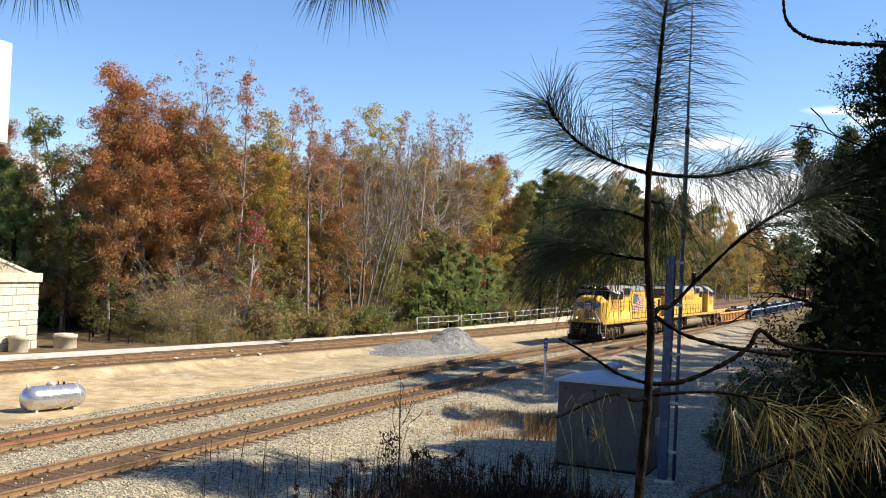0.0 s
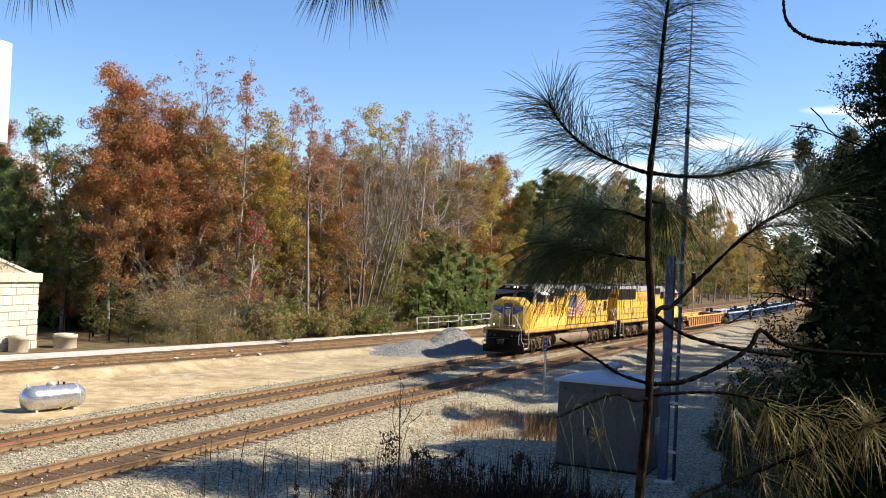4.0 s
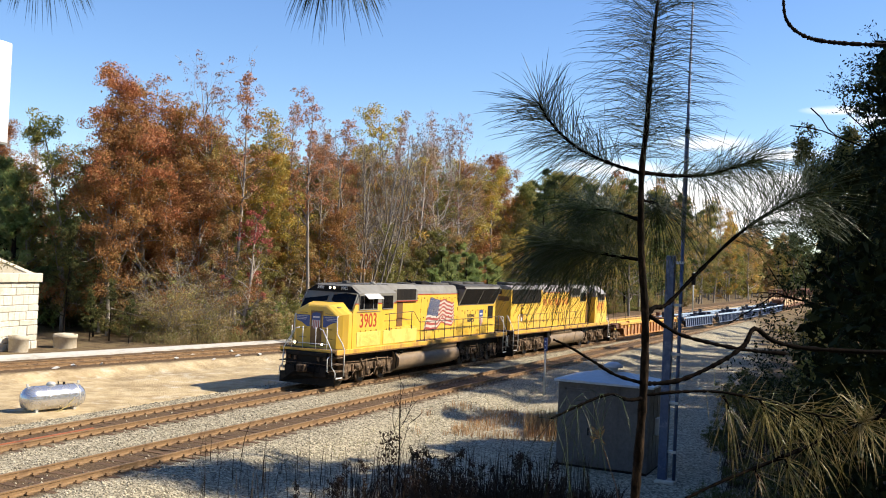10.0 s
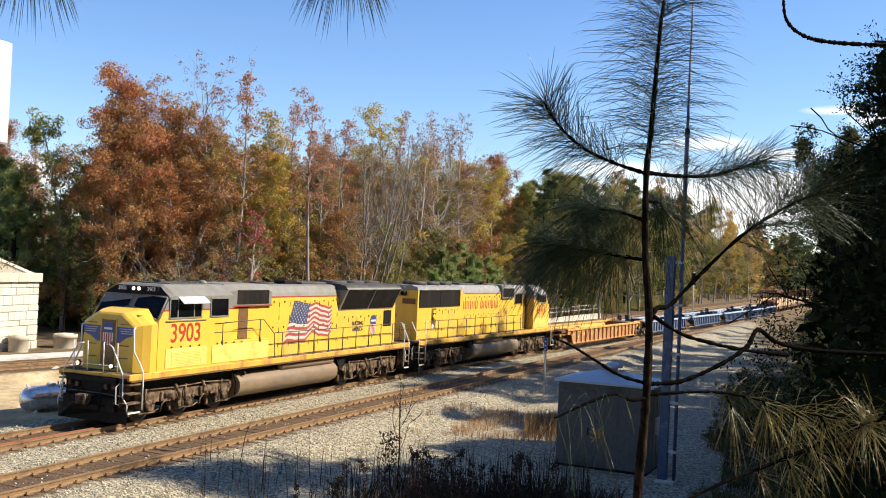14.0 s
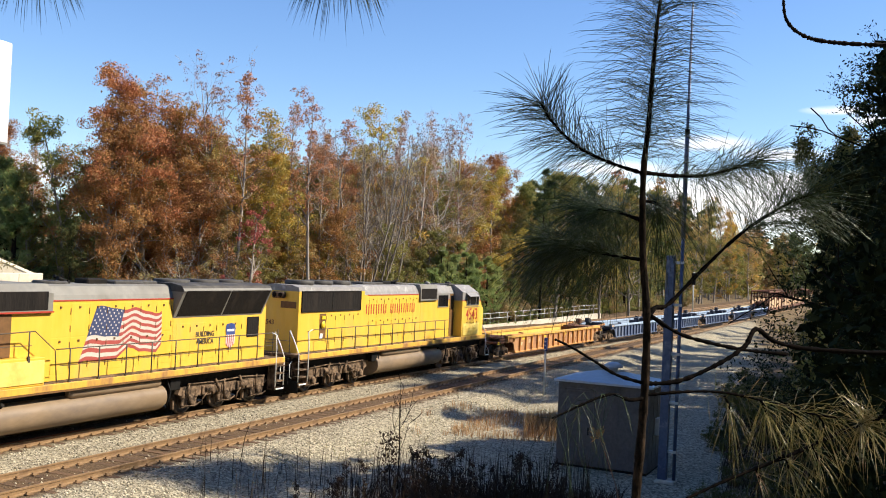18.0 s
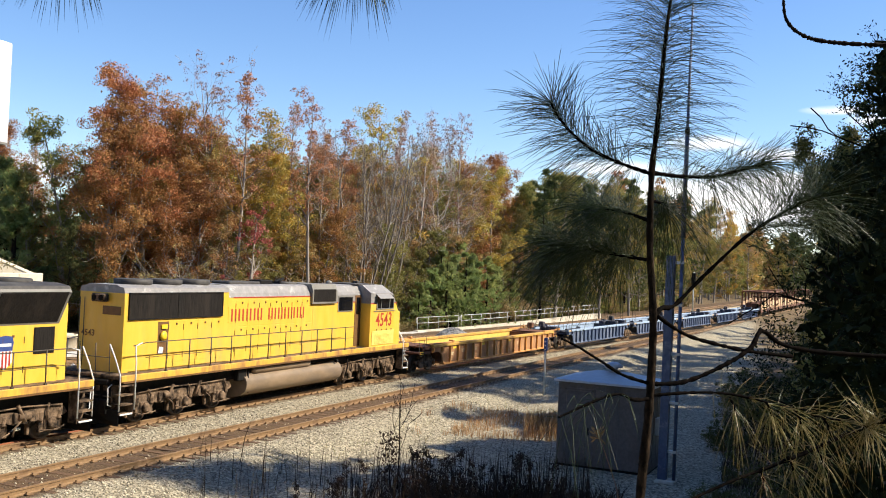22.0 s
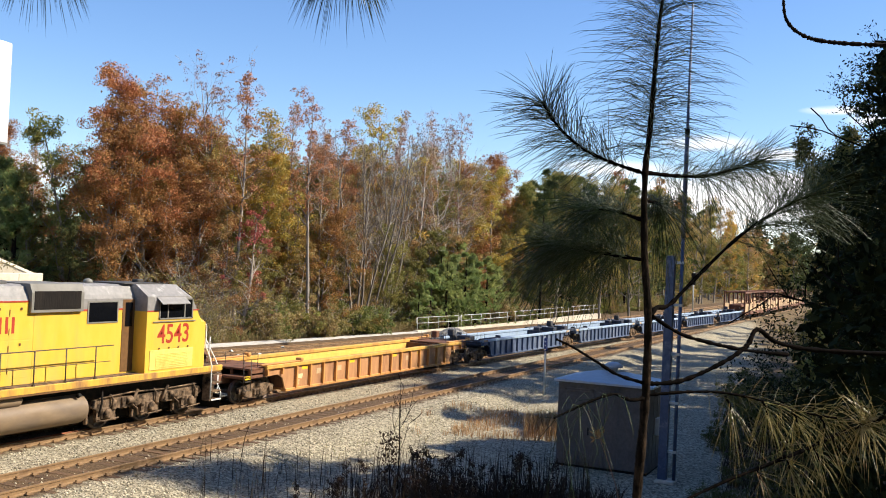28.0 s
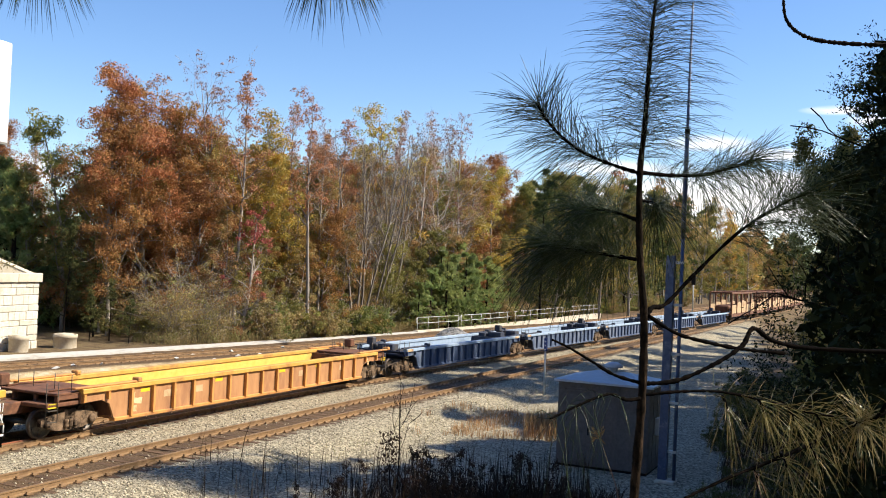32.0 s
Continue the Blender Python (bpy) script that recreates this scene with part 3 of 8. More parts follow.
def loco_truck(parent, xc):
    """Three-axle truck with cast side frames, springs, axle boxes and brake gear."""
    g = Geo()
    for s in (-1, 1):
        y0, y1 = (0.98, 1.16) if s > 0 else (-1.16, -0.98)
        out = [(-2.75, 0.80), (-2.6, 0.72), (-1.75, 0.70), (-1.4, 0.62), (-0.7, 0.62), (-0.4, 0.72), (0.4, 0.72), (0.7, 0.62), (1.4, 0.62), (1.75, 0.70), (2.6, 0.72), (2.75, 0.80), (2.6, 1.0), (1.7, 1.12), (1.2, 1.0), (-1.2, 1.0), (-1.7, 1.12), (-2.6, 1.0)]
        g.prism(out, y0, y1, "y")
        for ax in (-2.08, 0, 2.08):
            for d in (-0.33, 0.33):
                g.prism([(ax + d - 0.07, 0.34), (ax + d + 0.07, 0.34), (ax + d + 0.11, 0.76), (ax + d - 0.11, 0.76)], y0 + 0.02, y1 - 0.02, "y")
            g.box(ax - 0.4, ax + 0.4, min(y0, y1) + 0.03, max(y0, y1) - 0.03, 0.28, 0.35, 0.01)
            g.tube([(ax + 0.16, s * 1.22, 0.62), (ax + 0.2, s * 1.24, 0.95), (ax + 0.1, s * 1.2, 1.15)], 0.035, 6)
        for bx in (-1.35, -0.75, 0.75, 1.35):
            g.box(bx - 0.09, bx + 0.09, s * 1.17 - 0.07, s * 1.17 + 0.07, 0.66, 0.98, 0.02)
        for ax in (-2.08, 0, 2.08):
            g.box(ax - 0.24, ax + 0.24, min(y0, y1) - 0.04, max(y0, y1) + 0.04, 0.34, 0.74, 0.04)
            g.lathe([(0.16, 0), (0.18, 0.05), (0.12, 0.11)], 10, Matrix.Translation((ax, s * 1.2, 0.535)) @ Matrix.Rotation(-s * math.pi / 2, 4, "X"))
            for d in (-0.36, 0.36):
                g.lathe([(0.10, 0.62), (0.11, 0.66), (0.09, 0.70), (0.11, 0.75), (0.09, 0.80), (0.11, 0.85), (0.10, 0.92)], 8, Matrix.Translation((ax + d, s * 1.1, 0)))
                g.box(ax + d * 1.75 - 0.05, ax + d * 1.75 + 0.05, s * 0.9 - 0.06, s * 0.9 + 0.06, 0.22, 0.62, 0.02)
            g.tube([(ax - 0.55, s * 1.2, 0.42), (ax - 0.2, s * 1.24, 0.32), (ax + 0.5, s * 1.22, 0.36)], 0.025, 5)
        for bx in (-1.05, 1.05):
            g.tube([(bx - 0.2, s * 1.18, 0.86), (bx + 0.25, s * 1.18, 0.86)], 0.13, 10)
            g.tube([(bx, s * 1.2, 0.8), (bx + 0.35, s * 1.22, 0.55), (bx + 0.4, s * 1.2, 0.3)], 0.03, 5)
        g.tube([(-2.5, s * 1.2, 1.05), (-1.0, s * 1.22, 1.13), (0.6, s * 1.2, 1.08), (2.3, s * 1.22, 1.12)], 0.028, 5)
        for dx in (-0.75, 0.75):
            g.tube([(dx, s * 1.25, 1.2), (dx - 0.3, s * 1.25, 0.7)], 0.055, 7)
    for bx in (-1.05, 1.05, 0):
        g.box(bx - 0.25, bx + 0.25, -1.0, 1.0, 0.62, 0.95, 0.03)
    tr = part("truck", g, M_TRUCK, parent, "dust-coated cast truck frame", Matrix.Translation((xc, 0, 0)))
    for ax in (-2.08, 0, 2.08):
        wheelset(tr, ax, 0.535)
        part("traction_motor", Geo().box(ax - 0.95, ax - 0.12, -0.62, 0.62, 0.2, 0.98, 0.08), M_BLACK, tr)
        for s in (-1, 1):
            part("gear_case", Geo().box(ax - 0.5, ax + 0.5, s * 0.555 - 0.105, s * 0.555 + 0.105, 0.16, 0.92, 0.06), M_BLACK, tr)
    return tr


def side_m(x, z, s, y):
    """Pose for lettering on a side wall: s is +1 or -1."""
    if s > 0:
        return Matrix(((-1, 0, 0, x), (0, 0, 1, y), (0, 1, 0, z), (0, 0, 0, 1)))
    return Matrix(((1, 0, 0, x), (0, 0, -1, -y), (0, 1, 0, z), (0, 0, 0, 1)))


def wave(u):
    return 0.12 * math.sin(u * 4.2 + 0.6) + 0.05 * math.sin(u * 8.6)


def flag_on(parent, s):
    """A waving striped flag painted on the hood side."""
    def at(a, b):
        u0, u1 = 10.5 - 0.72 * b, 13.6 + 0.05 * b
        top, bot = 4.0 - 0.24 * a, 2.16 + 0.42 * a
        return (10.3 - (u0 + (u1 - u0) * a), top + (bot - top) * b + wave(a * 2.9) * (0.5 + 0.8 * b) * (0.35 + a))

    groups = {"red_stripe": (M_FLAGRED, Geo()), "white_stripe": (M_FLAGWHITE, Geo()), "canton": (M_FLAGBLUE, Geo()), "star": (M_FLAGWHITE, Geo())}
    y = 0.956

    def strip(g, a0, a1, b0, b1, yy, n=14):
        vs = []
        for i in range(n + 1):
            a = a0 + (a1 - a0) * i / n
            for b in (b0, b1):
                x, z = at(a, b)
                vs.append((x, s * yy, z))
        fs = [(2 * i, 2 * i + 1, 2 * i + 3, 2 * i + 2) for i in range(n)]
        g.add(vs, fs if s < 0 else [q[::-1] for q in fs])

    for i in range(13):
        strip(groups["red_stripe" if i % 2 == 0 else "white_stripe"][1], 0.40 if i < 7 else 0.0, 1.0, i / 13, (i + 1) / 13, y)
    strip(groups["canton"][1], 0.0, 0.40, 0.0, 7 / 13, y)
    for r in range(9):
        for c in range(6 if r % 2 == 0 else 5):
            a = (0.034 + 0.066 * c + (0.033 if r % 2 else 0))
            b = (r + 0.6) * 7 / 13 / 9.4
            x, z = at(a, b)
            groups["star"][1].add([(x + 0.035 * math.cos(k * 1.2566), s * (y + 0.004), z + 0.035 * math.sin(k * 1.2566)) for k in range(5)], [tuple(range(5)) if s < 0 else tuple(range(5))[::-1]])
    flag = part("flag", groups["canton"][1], M_FLAGBLUE, parent, "painted waving flag with stars and stripes")
    for k in ("red_stripe", "white_stripe", "star"):
        part(k + "s", groups[k][1], groups[k][0], flag)["kind"] = "stuff"


def shield_on(parent, x, z, h, s, y, axis="y"):
    """A plain shield: blue head and red-white stripes."""
    w = h * 0.62
    out = [(-w / 2, h * 0.28), (-w * 0.42, h * 0.46), (0, h * 0.5), (w * 0.42, h * 0.46), (w / 2, h * 0.28), (w * 0.44, h * 0.05), (-w * 0.44, h * 0.05)]
    mm = side_m(x, z, s, y) if axis == "y" else Matrix(((0, 0, 1, x), (1, 0, 0, 0), (0, 1, 0, z), (0, 0, 0, 1)))
    sh = part("shield", Geo().add([(a, b, 0.004) for a, b in out], [tuple(range(7))[::-1]]), M_BLUE, parent, "plain blue, red and white shield", mm)
    red, white = Geo(), Geo()
    white.add([(-w * 0.44, h * 0.05, 0.002), (-w * 0.44, -h * 0.3, 0.002), (0, -h * 0.5, 0.002), (w * 0.44, -h * 0.3, 0.002), (w * 0.44, h * 0.05, 0.002)], [(0, 1, 2, 3, 4)])
    white.add([(-w * 0.36, h * 0.18, 0.008), (w * 0.36, h * 0.18, 0.008), (w * 0.36, h * 0.27, 0.008), (-w * 0.36, h * 0.27, 0.008)], [(0, 1, 2, 3)])
    for k in range(4):
        a = -w * 0.36 + k * w * 0.2
        e = -h * 0.47 + abs(a + w * 0.05) * 0.5
        red.add([(a, h * 0.04, 0.006), (a, e, 0.006), (a + w * 0.1, e, 0.006), (a + w * 0.1, h * 0.04, 0.006)], [(0, 1, 2, 3)])
    part("white_field", white, M_WHITE, sh)
    part("red_stripe", red, M_RED, sh)["kind"] = "stuff"


def rail_run(parent, pts, posts, s, mat=None, foot=1.75):
    """A handrail through pts with its posts, on one side."""
    g = Geo()
    g.tube([(x, s * y, z) for x, y, z in pts], 0.018, 6)
    part("handrail", g, mat or M_RAILBAR, parent)
    for x, z in posts:
        part("handrail_post", Geo().tube([(x, s * 1.5, foot), (x, s * 1.5, z)], 0.022, 6).box(x - 0.04, x + 0.04, s * 1.5 - 0.03, s * 1.5 + 0.03, foot - 0.12, foot + 0.06), M_RAILBAR, parent)


def door_rows(parent, u0, u1, n, z0, z1, y, s, mat):
    """Hood doors: thin raised panels with latches."""
    w = (u1 - u0) / n
    for i in range(n):
        a = 10.3 - (u0 + w * (i + 1)) + 0.02
        d = part("hood_door", Geo().box(a, a + w - 0.04, min(s * y, s * (y + 0.018)), max(s * y, s * (y + 0.018)), z0, z1, 0.008), mat, parent)
        part("latch", Geo().box(a + w * 0.5 - 0.03, a + w * 0.5 + 0.03, min(s * (y + 0.015), s * (y + 0.045)), max(s * (y + 0.015), s * (y + 0.045)), z1 - 0.15, z1 - 0.08), M_BROWN, d)
        lo_e, hi_e = min(s * (y + 0.012), s * (y + 0.034)), max(s * (y + 0.012), s * (y + 0.034))
        for zh in (z1 - 0.34, z0 + 0.14):
            part("hinge", Geo().box(a - 0.03, a - 0.012, lo_e, hi_e, zh, zh + 0.2), M_BROWN, d)


def hood_outline(hw, top, ht):
    """Cross-section of a hood with a rounded roof; (y, z)."""
    return [(-hw, 1.75), (hw, 1.75), (hw, top), (hw - 0.06, top + 0.16), (hw - 0.22, ht - 0.06), (hw - 0.4, ht), (-hw + 0.4, ht), (-hw + 0.22, ht - 0.06), (-hw + 0.06, top + 0.16), (-hw, top)]


def locomotive(number, flared, label):
    lo = thing("diesel_locomotive", Matrix(), label, "locomotive", "vehicles of the train")
    X = lambda u: 10.3 - u
    # frame and underside
    back = 20.6 if flared else 20.85
    part("frame", Geo().box(X(back - 0.15), X(0.15), -1.1, 1.1, 1.05, 1.70, 0.03), M_BLACK, lo)
    for s in (-1, 1):
        y0, y1 = sorted((s * 1.45, s * 1.55))
        part("side_sill", Geo().box(X(back), X(0), y0, y1, 1.54, 1.75, 0.015), M_SILL, lo)
        part("sill_stripe", Geo().box(X(back - 0.1), X(0.1), min(y0, y1) + (0 if s < 0 else 0.02) - (0.006 if s < 0 else 0), max(y0, y1) + (0.006 if s > 0 else -0.02), 1.49, 1.545), M_BROWN, lo)
    walk_g = Geo().box(X(back), X(0), -1.46, 1.46, 1.70, 1.752)
    part("walkway", walk_g, M_TRUCK, lo)
    for xc in (6.87, -6.87):
        loco_truck(lo, xc)
    # fuel tank, air reservoir
    ft = []
    for k in range(40):
        a = 2 * math.pi * k / 40
        ft.append((1.5 * math.copysign(abs(math.cos(a)) ** 0.72, math.cos(a)), 0.83 + 0.57 * math.copysign(abs(math.sin(a)) ** 0.8, math.sin(a))))
    ta, tb = (13.45, 6.15) if flared else (13.9, 6.65)
    tg = Geo().add([(x, *q) for x in (X(ta), X(tb)) for q in ft], [(i, (i + 1) % 40, 40 + (i + 1) % 40, 40 + i) for i in range(40)], True)
    for x, fl in ((X(ta), -1), (X(tb), 1)):
        tg.add([(x, *q) for q in ft], [tuple(range(40))[::fl]])
    tank = part("fuel_tank", tg, M_TANK, lo, "large dust-coated fuel tank")
    for x in (ta - 1.2, tb + 1.2):
        part("tank_band", Geo().add([(X(x) + d, q[0] * 1.004, 0.83 + (q[1] - 0.83) * 1.008) for d in (-0.03, 0.03) for q in ft], [(i, (i + 1) % 40, 40 + (i + 1) % 40, 40 + i) for i in range(40)], True), M_TANK, tank)
    for s in (-1, 1):
        part("filler_cap", Geo().tube([(X(tb + 0.35), s * 1.36, 1.24), (X(tb + 0.35), s * 1.46, 1.32)], 0.06, 8), M_BLACK, tank)
        part("air_reservoir", Geo().tube([(X(13.3), s * 1.25, 1.36), (X(13.2), s * 1.25, 1.36), (X(9.2), s * 1.25, 1.36), (X(9.1), s * 1.25, 1.36)], [0.08, 0.175, 0.175, 0.08], 14), M_TANK, lo)
        part("pipe", Geo().tube([(X(5.9), s * 1.3, 1.45), (X(6.0), s * 1.42, 1.0), (X(6.05), s * 1.35, 0.5)], 0.035, 6), M_BLACK, lo)
        part("pipe", Geo().tube([(X(13.6), s * 1.3, 1.45), (X(13.7), s * 1.42, 1.0), (X(13.6), s * 1.35, 0.5)], 0.035, 6), M_BLACK, lo)
        part("filter_box", Geo().box(X(14.3), X(13.75), s * 1.25 - 0.12, s * 1.25 + 0.12, 1.0, 1.42, 0.03), M_BLACK, lo)
    # end plates, steps, plough, couplers
    for e, ue in ((1, 0.0), (-1, back)):
        xe = X(ue)
        part("end_plate", Geo().box(min(xe, xe - e * 0.12), max(xe, xe - e * 0.12), -1.12, 1.12, 0.95, 1.62, 0.02), M_BLACK, lo)
        part("platform_edge", Geo().box(min(xe - e * 0.3, xe + e * 0.03), max(xe - e * 0.3, xe + e * 0.03), -1.5, 1.5, 1.62, 1.745, 0.02), M_SILL if e > 0 else M_TRUCK, lo)
        part("anticlimber", Geo().box(min(xe - e * 0.05, xe + e * 0.16), max(xe - e * 0.05, xe + e * 0.16), -1.1, 1.1, 1.42, 1.60, 0.03), M_BLACK, lo)
        for y in (-0.95, -0.62, 0.62, 0.95):
            part("hose_socket", Geo().box(min(xe, xe + e * 0.1), max(xe, xe + e * 0.1), y - 0.07, y + 0.07, 1.15 + 0.1 * abs(y), 1.33 + 0.1 * abs(y), 0.02), M_TRUCK, lo)
        for s in (-1, 1):
            st = part("step_well", Geo().box(min(xe, xe - e * 0.62), max(xe, xe - e * 0.62), s * 1.16 - 0.015, s * 1.16 + 0.015, 0.45, 1.7).box(min(xe - e * 0.62, xe - e * 0.65), max(xe - e * 0.62, xe - e * 0.65), min(s * 1.16, s * 1.52), max(s * 1.16, s * 1.52), 0.45, 1.7), M_TRUCK, lo)
            for k in range(4):
                z = 0.48 + 0.31 * k
                part("step", Geo().box(min(xe, xe - e * 0.6), max(xe, xe - e * 0.6), min(s * 1.18, s * 1.53), max(s * 1.18, s * 1.53), z, z + 0.03), M_TRUCK, st)
                part("step_edge", Geo().box(min(xe - e * 0.02, xe - e * 0.58), max(xe - e * 0.02, xe - e * 0.58), min(s * 1.53, s * 1.545), max(s * 1.53, s * 1.545), z - 0.02, z + 0.035), M_WHITEBAR if k == 0 else M_TRUCK, st)
            x = xe - e * 0.66
            if e > 0:
                part("grab_rail", Geo().tube([(x, s * 1.55, 0.55), (x, s * 1.55, 1.75), (x + e * 0.03, s * 1.42, 2.05), (x + e * 0.07, s * 1.17, 2.45), (x + e * 0.1, s * 1.15, 3.2), (x + e * 0.03, s * 1.15, 3.26)], 0.026, 6), M_WHITEBAR, lo)
                part("grab_rail", Geo().tube([(xe, s * 1.5, 0.55), (xe, s * 1.5, 0.75), (xe + e * 0.02, s * 1.32, 1.0), (xe + e * 0.02, s * 1.3, 1.7), (xe + e * 0.02, s * 1.22, 1.85), (xe - e * 0.03, s * 0.75, 2.62), (xe - e * 0.08, s * 0.55, 2.68)], 0.024, 6), M_WHITEBAR, lo)
            else:
                part("grab_rail", Geo().tube([(x, s * 1.55, 0.6), (x, s * 1.55, 2.1), (x - 0.0, s * 1.5, 2.7), (x + 0.3, s * 1.5, 2.78)], 0.026, 6), M_WHITEBAR, lo)
                part("grab_rail", Geo().tube([(xe, s * 1.5, 0.6), (xe, s * 1.5, 1.75), (xe - 0.0, s * 1.3, 2.2), (xe - 0.0, s * 1.0, 2.75)], 0.026, 6), M_WHITEBAR, lo)
            part("step_rail", Geo().tube([(xe + e * 0.03, s * 1.18, 0.75), (xe + e * 0.2, s * 1.2, 0.8), (xe + e * 0.22, s * 1.2, 1.35), (xe + e * 0.03, s * 1.18, 1.45)], 0.02, 6), M_WHITEBAR, lo)
            part("air_hose", Geo().tube([(xe + e * 0.05, s * 0.5, 1.2), (xe + e * 0.25, s * 0.55, 0.95), (xe + e * 0.22, s * 0.5, 0.55)], 0.03, 6), M_BLACK, lo)
            part("air_hose", Geo().tube([(xe + e * 0.05, s * 0.75, 1.15), (xe + e * 0.2, s * 0.8, 0.9), (xe + e * 0.18, s * 0.75, 0.6)], 0.025, 6), M_BLACK, lo)
        plow = [(-1.5, 0.12), (1.5, 0.12), (1.48, 0.62), (0.5, 0.72), (-0.5, 0.72), (-1.48, 0.62)]
        gp = Geo()
        gp.add([(xe - e * 0.02, y, z) for y, z in plow] + [(xe + e * (0.32 if abs(y) < 1 else 0.0), y * 0.98, z) for y, z in plow], [(0, 1, 2, 3, 4, 5), (11, 10, 9, 8, 7, 6)] + [(i, (i + 1) % 6, 6 + (i + 1) % 6, 6 + i) for i in range(6)])
        gp.box(min(xe - e * 0.05, xe + e * 0.2), max(xe - e * 0.05, xe + e * 0.2), -1.1, 1.1, 0.5, 0.95, 0.02)
        part("plough", gp, M_BLACK, lo)
        part("coupler", Geo().box(min(xe, xe + e * 0.6), max(xe, xe + e * 0.6), -0.14, 0.14, 0.78, 1.0, 0.03).box(min(xe + e * 0.3, xe + e * 0.6), max(xe + e * 0.3, xe + e * 0.6), -0.2, 0.22, 0.72, 1.06, 0.04), M_TRUCK, lo)
        part("coupler_lever", Geo().tube([(xe + e * 0.1, -1.3, 1.05), (xe + e * 0.2, -0.6, 1.1), (xe + e * 0.3, -0.1, 1.12), (xe + e * 0.2, 0.6, 1.1), (xe + e * 0.1, 1.3, 1.05)], 0.02, 5), M_TRUCK, lo)
    # cab, nose
    ce = 5.5 if flared else 4.2
    low = [(X(ce), 1.75), (X(1.35), 1.75), (X(1.35), 3.45), (X(1.595), 3.82), (X(ce), 3.82)]
    cab = part("cab", Geo().prism(low[::-1], -1.5, 1.5, "y"), M_YELLOW, lo, "yellow cab with grey roof")
    up = Geo()
    sec = lambda x, top, w2, w1: [(x, -w1, 3.82), (x, w1, 3.82), (x, w1, top - 0.38), (x, w2, top), (x, -w2, top), (x, -w1, top - 0.38)]
    secs = [sec(X(ce), 4.70, 0.95, 1.5), sec(X(2.15), 4.70, 0.95, 1.5), [(X(1.595), -1.5, 3.82), (X(1.595), 1.5, 3.82), (X(1.9), 1.48, 4.28), (X(2.0), 0.95, 4.6), (X(2.0), -0.95, 4.6), (X(1.9), -1.48, 4.28)]]
    vs = [q for sc in secs for q in sc]
    up.add(vs, [tuple(range(6)), tuple(range(12, 18))[::-1]] + [(6 * j + i, 6 * j + (i + 1) % 6, 6 * j + 6 + (i + 1) % 6, 6 * j + 6 + i) for j in range(2) for i in range(6)])
    part("cab_roof", up, M_GREY if flared else M_GREYWORN, cab, "grey upper cab")
    for s in (-1, 1):
        part("red_stripe", Geo().box(X(ce), X(1.5), min(s * 1.5, s * 1.506), max(s * 1.5, s * 1.506), 3.80, 3.845), M_RED, cab)
    # nose with sloping top and chamfered sides
    ns = Geo()
    rings = []
    for u, w, zs, zt, wt in ((0.62, 1.10, 3.24, 3.64, 0.50), (0.68, 1.16, 3.28, 3.71, 0.54), (0.82, 1.30, 3.32, 3.75, 0.62), (1.05, 1.47, 3.36, 3.79, 0.72), (1.62, 1.497, 3.42, 3.86, 0.80)):
        rings += [(X(u), -w, 1.75), (X(u), w, 1.75), (X(u), w, zs), (X(u + 0.02), wt, zt), (X(u + 0.02), -wt, zt), (X(u), -w, zs)]
    ns.add(rings, [tuple(range(6))[::-1], tuple(range(24, 30))] + [(6 * j + i, 6 * j + (i + 1) % 6, 6 * j + 6 + (i + 1) % 6, 6 * j + 6 + i) for j in range(4) for i in range(6)])
    nose = part("nose", ns, M_YELLOW, lo, "yellow nose with sloping top")
    part("nose_door", Geo().box(X(0.62), X(0.595), -0.3, 0.32, 1.85, 3.45, 0.01), M_DULLDOOR, nose, "dull brown nose door")
    part("nose_hatch", Geo().box(X(1.25), X(0.95), 0.72, 1.0, 3.62, 3.66, 0.01), M_GREY, nose)
    for s in (-1, 1):
        for z in (2.2, 2.62, 3.34):
            part("grab_iron", Geo().tube([(X(0.62), s * 0.52, z), (X(0.54), s * 0.54, z), (X(0.54), s * 0.86, z), (X(0.62), s * 0.88, z)], 0.014, 5), M_RAILBAR, nose)
    fx = X(0.585)
    if flared:
        for s in (-1, 1):
            part("wing_field", Geo().prism([(s * 0.3, 2.72), (s * 0.5, 2.70), (s * 0.78, 2.88), (s * 1.095, 2.98), (s * 1.095, 3.24), (s * 0.3, 3.24)][::s], X(0.619), X(0.606), "x"), M_BLUE, nose)
            for k in range(3):
                part("wing_bar", Geo().box(X(0.62), X(0.600), min(s * (0.46 + 0.05 * k), s * 1.09), max(s * (0.46 + 0.05 * k), s * 1.09), 3.165 - 0.075 * k, 3.19 - 0.075 * k), M_SILVER, nose)
            part("nose_pillar", Geo().box(X(0.64), X(0.598), min(s * 0.31, s * 0.36), max(s * 0.31, s * 0.36), 1.8, 3.5, 0.01), M_YELLOW, nose)
        shield_on(nose, X(0.588), 2.98, 0.80, 1, 0, "x")
    for y in (-0.73, 0.73):
        part("ditch_light", Geo().tube([(X(0.1), y, 1.98), (X(0.02), y, 1.98)], 0.10, 12), M_BLACK, lo)
        part("ditch_lens", Geo().tube([(X(0.018), y, 1.98), (X(0.0), y, 1.98)], 0.068, 12), M_LAMP if flared else M_GLASS, lo)
    hl = part("headlight_box", Geo().box(X(2.0), X(1.86), -0.28, 0.28, 4.42, 4.62, 0.03), M_BLACK, cab)
    for y in (-0.12, 0.12):
        part("headlight", Geo().tube([(X(1.87), y, 4.52), (X(1.84), y, 4.52)], 0.062, 12), M_LAMP if flared else M_GLASS, hl)
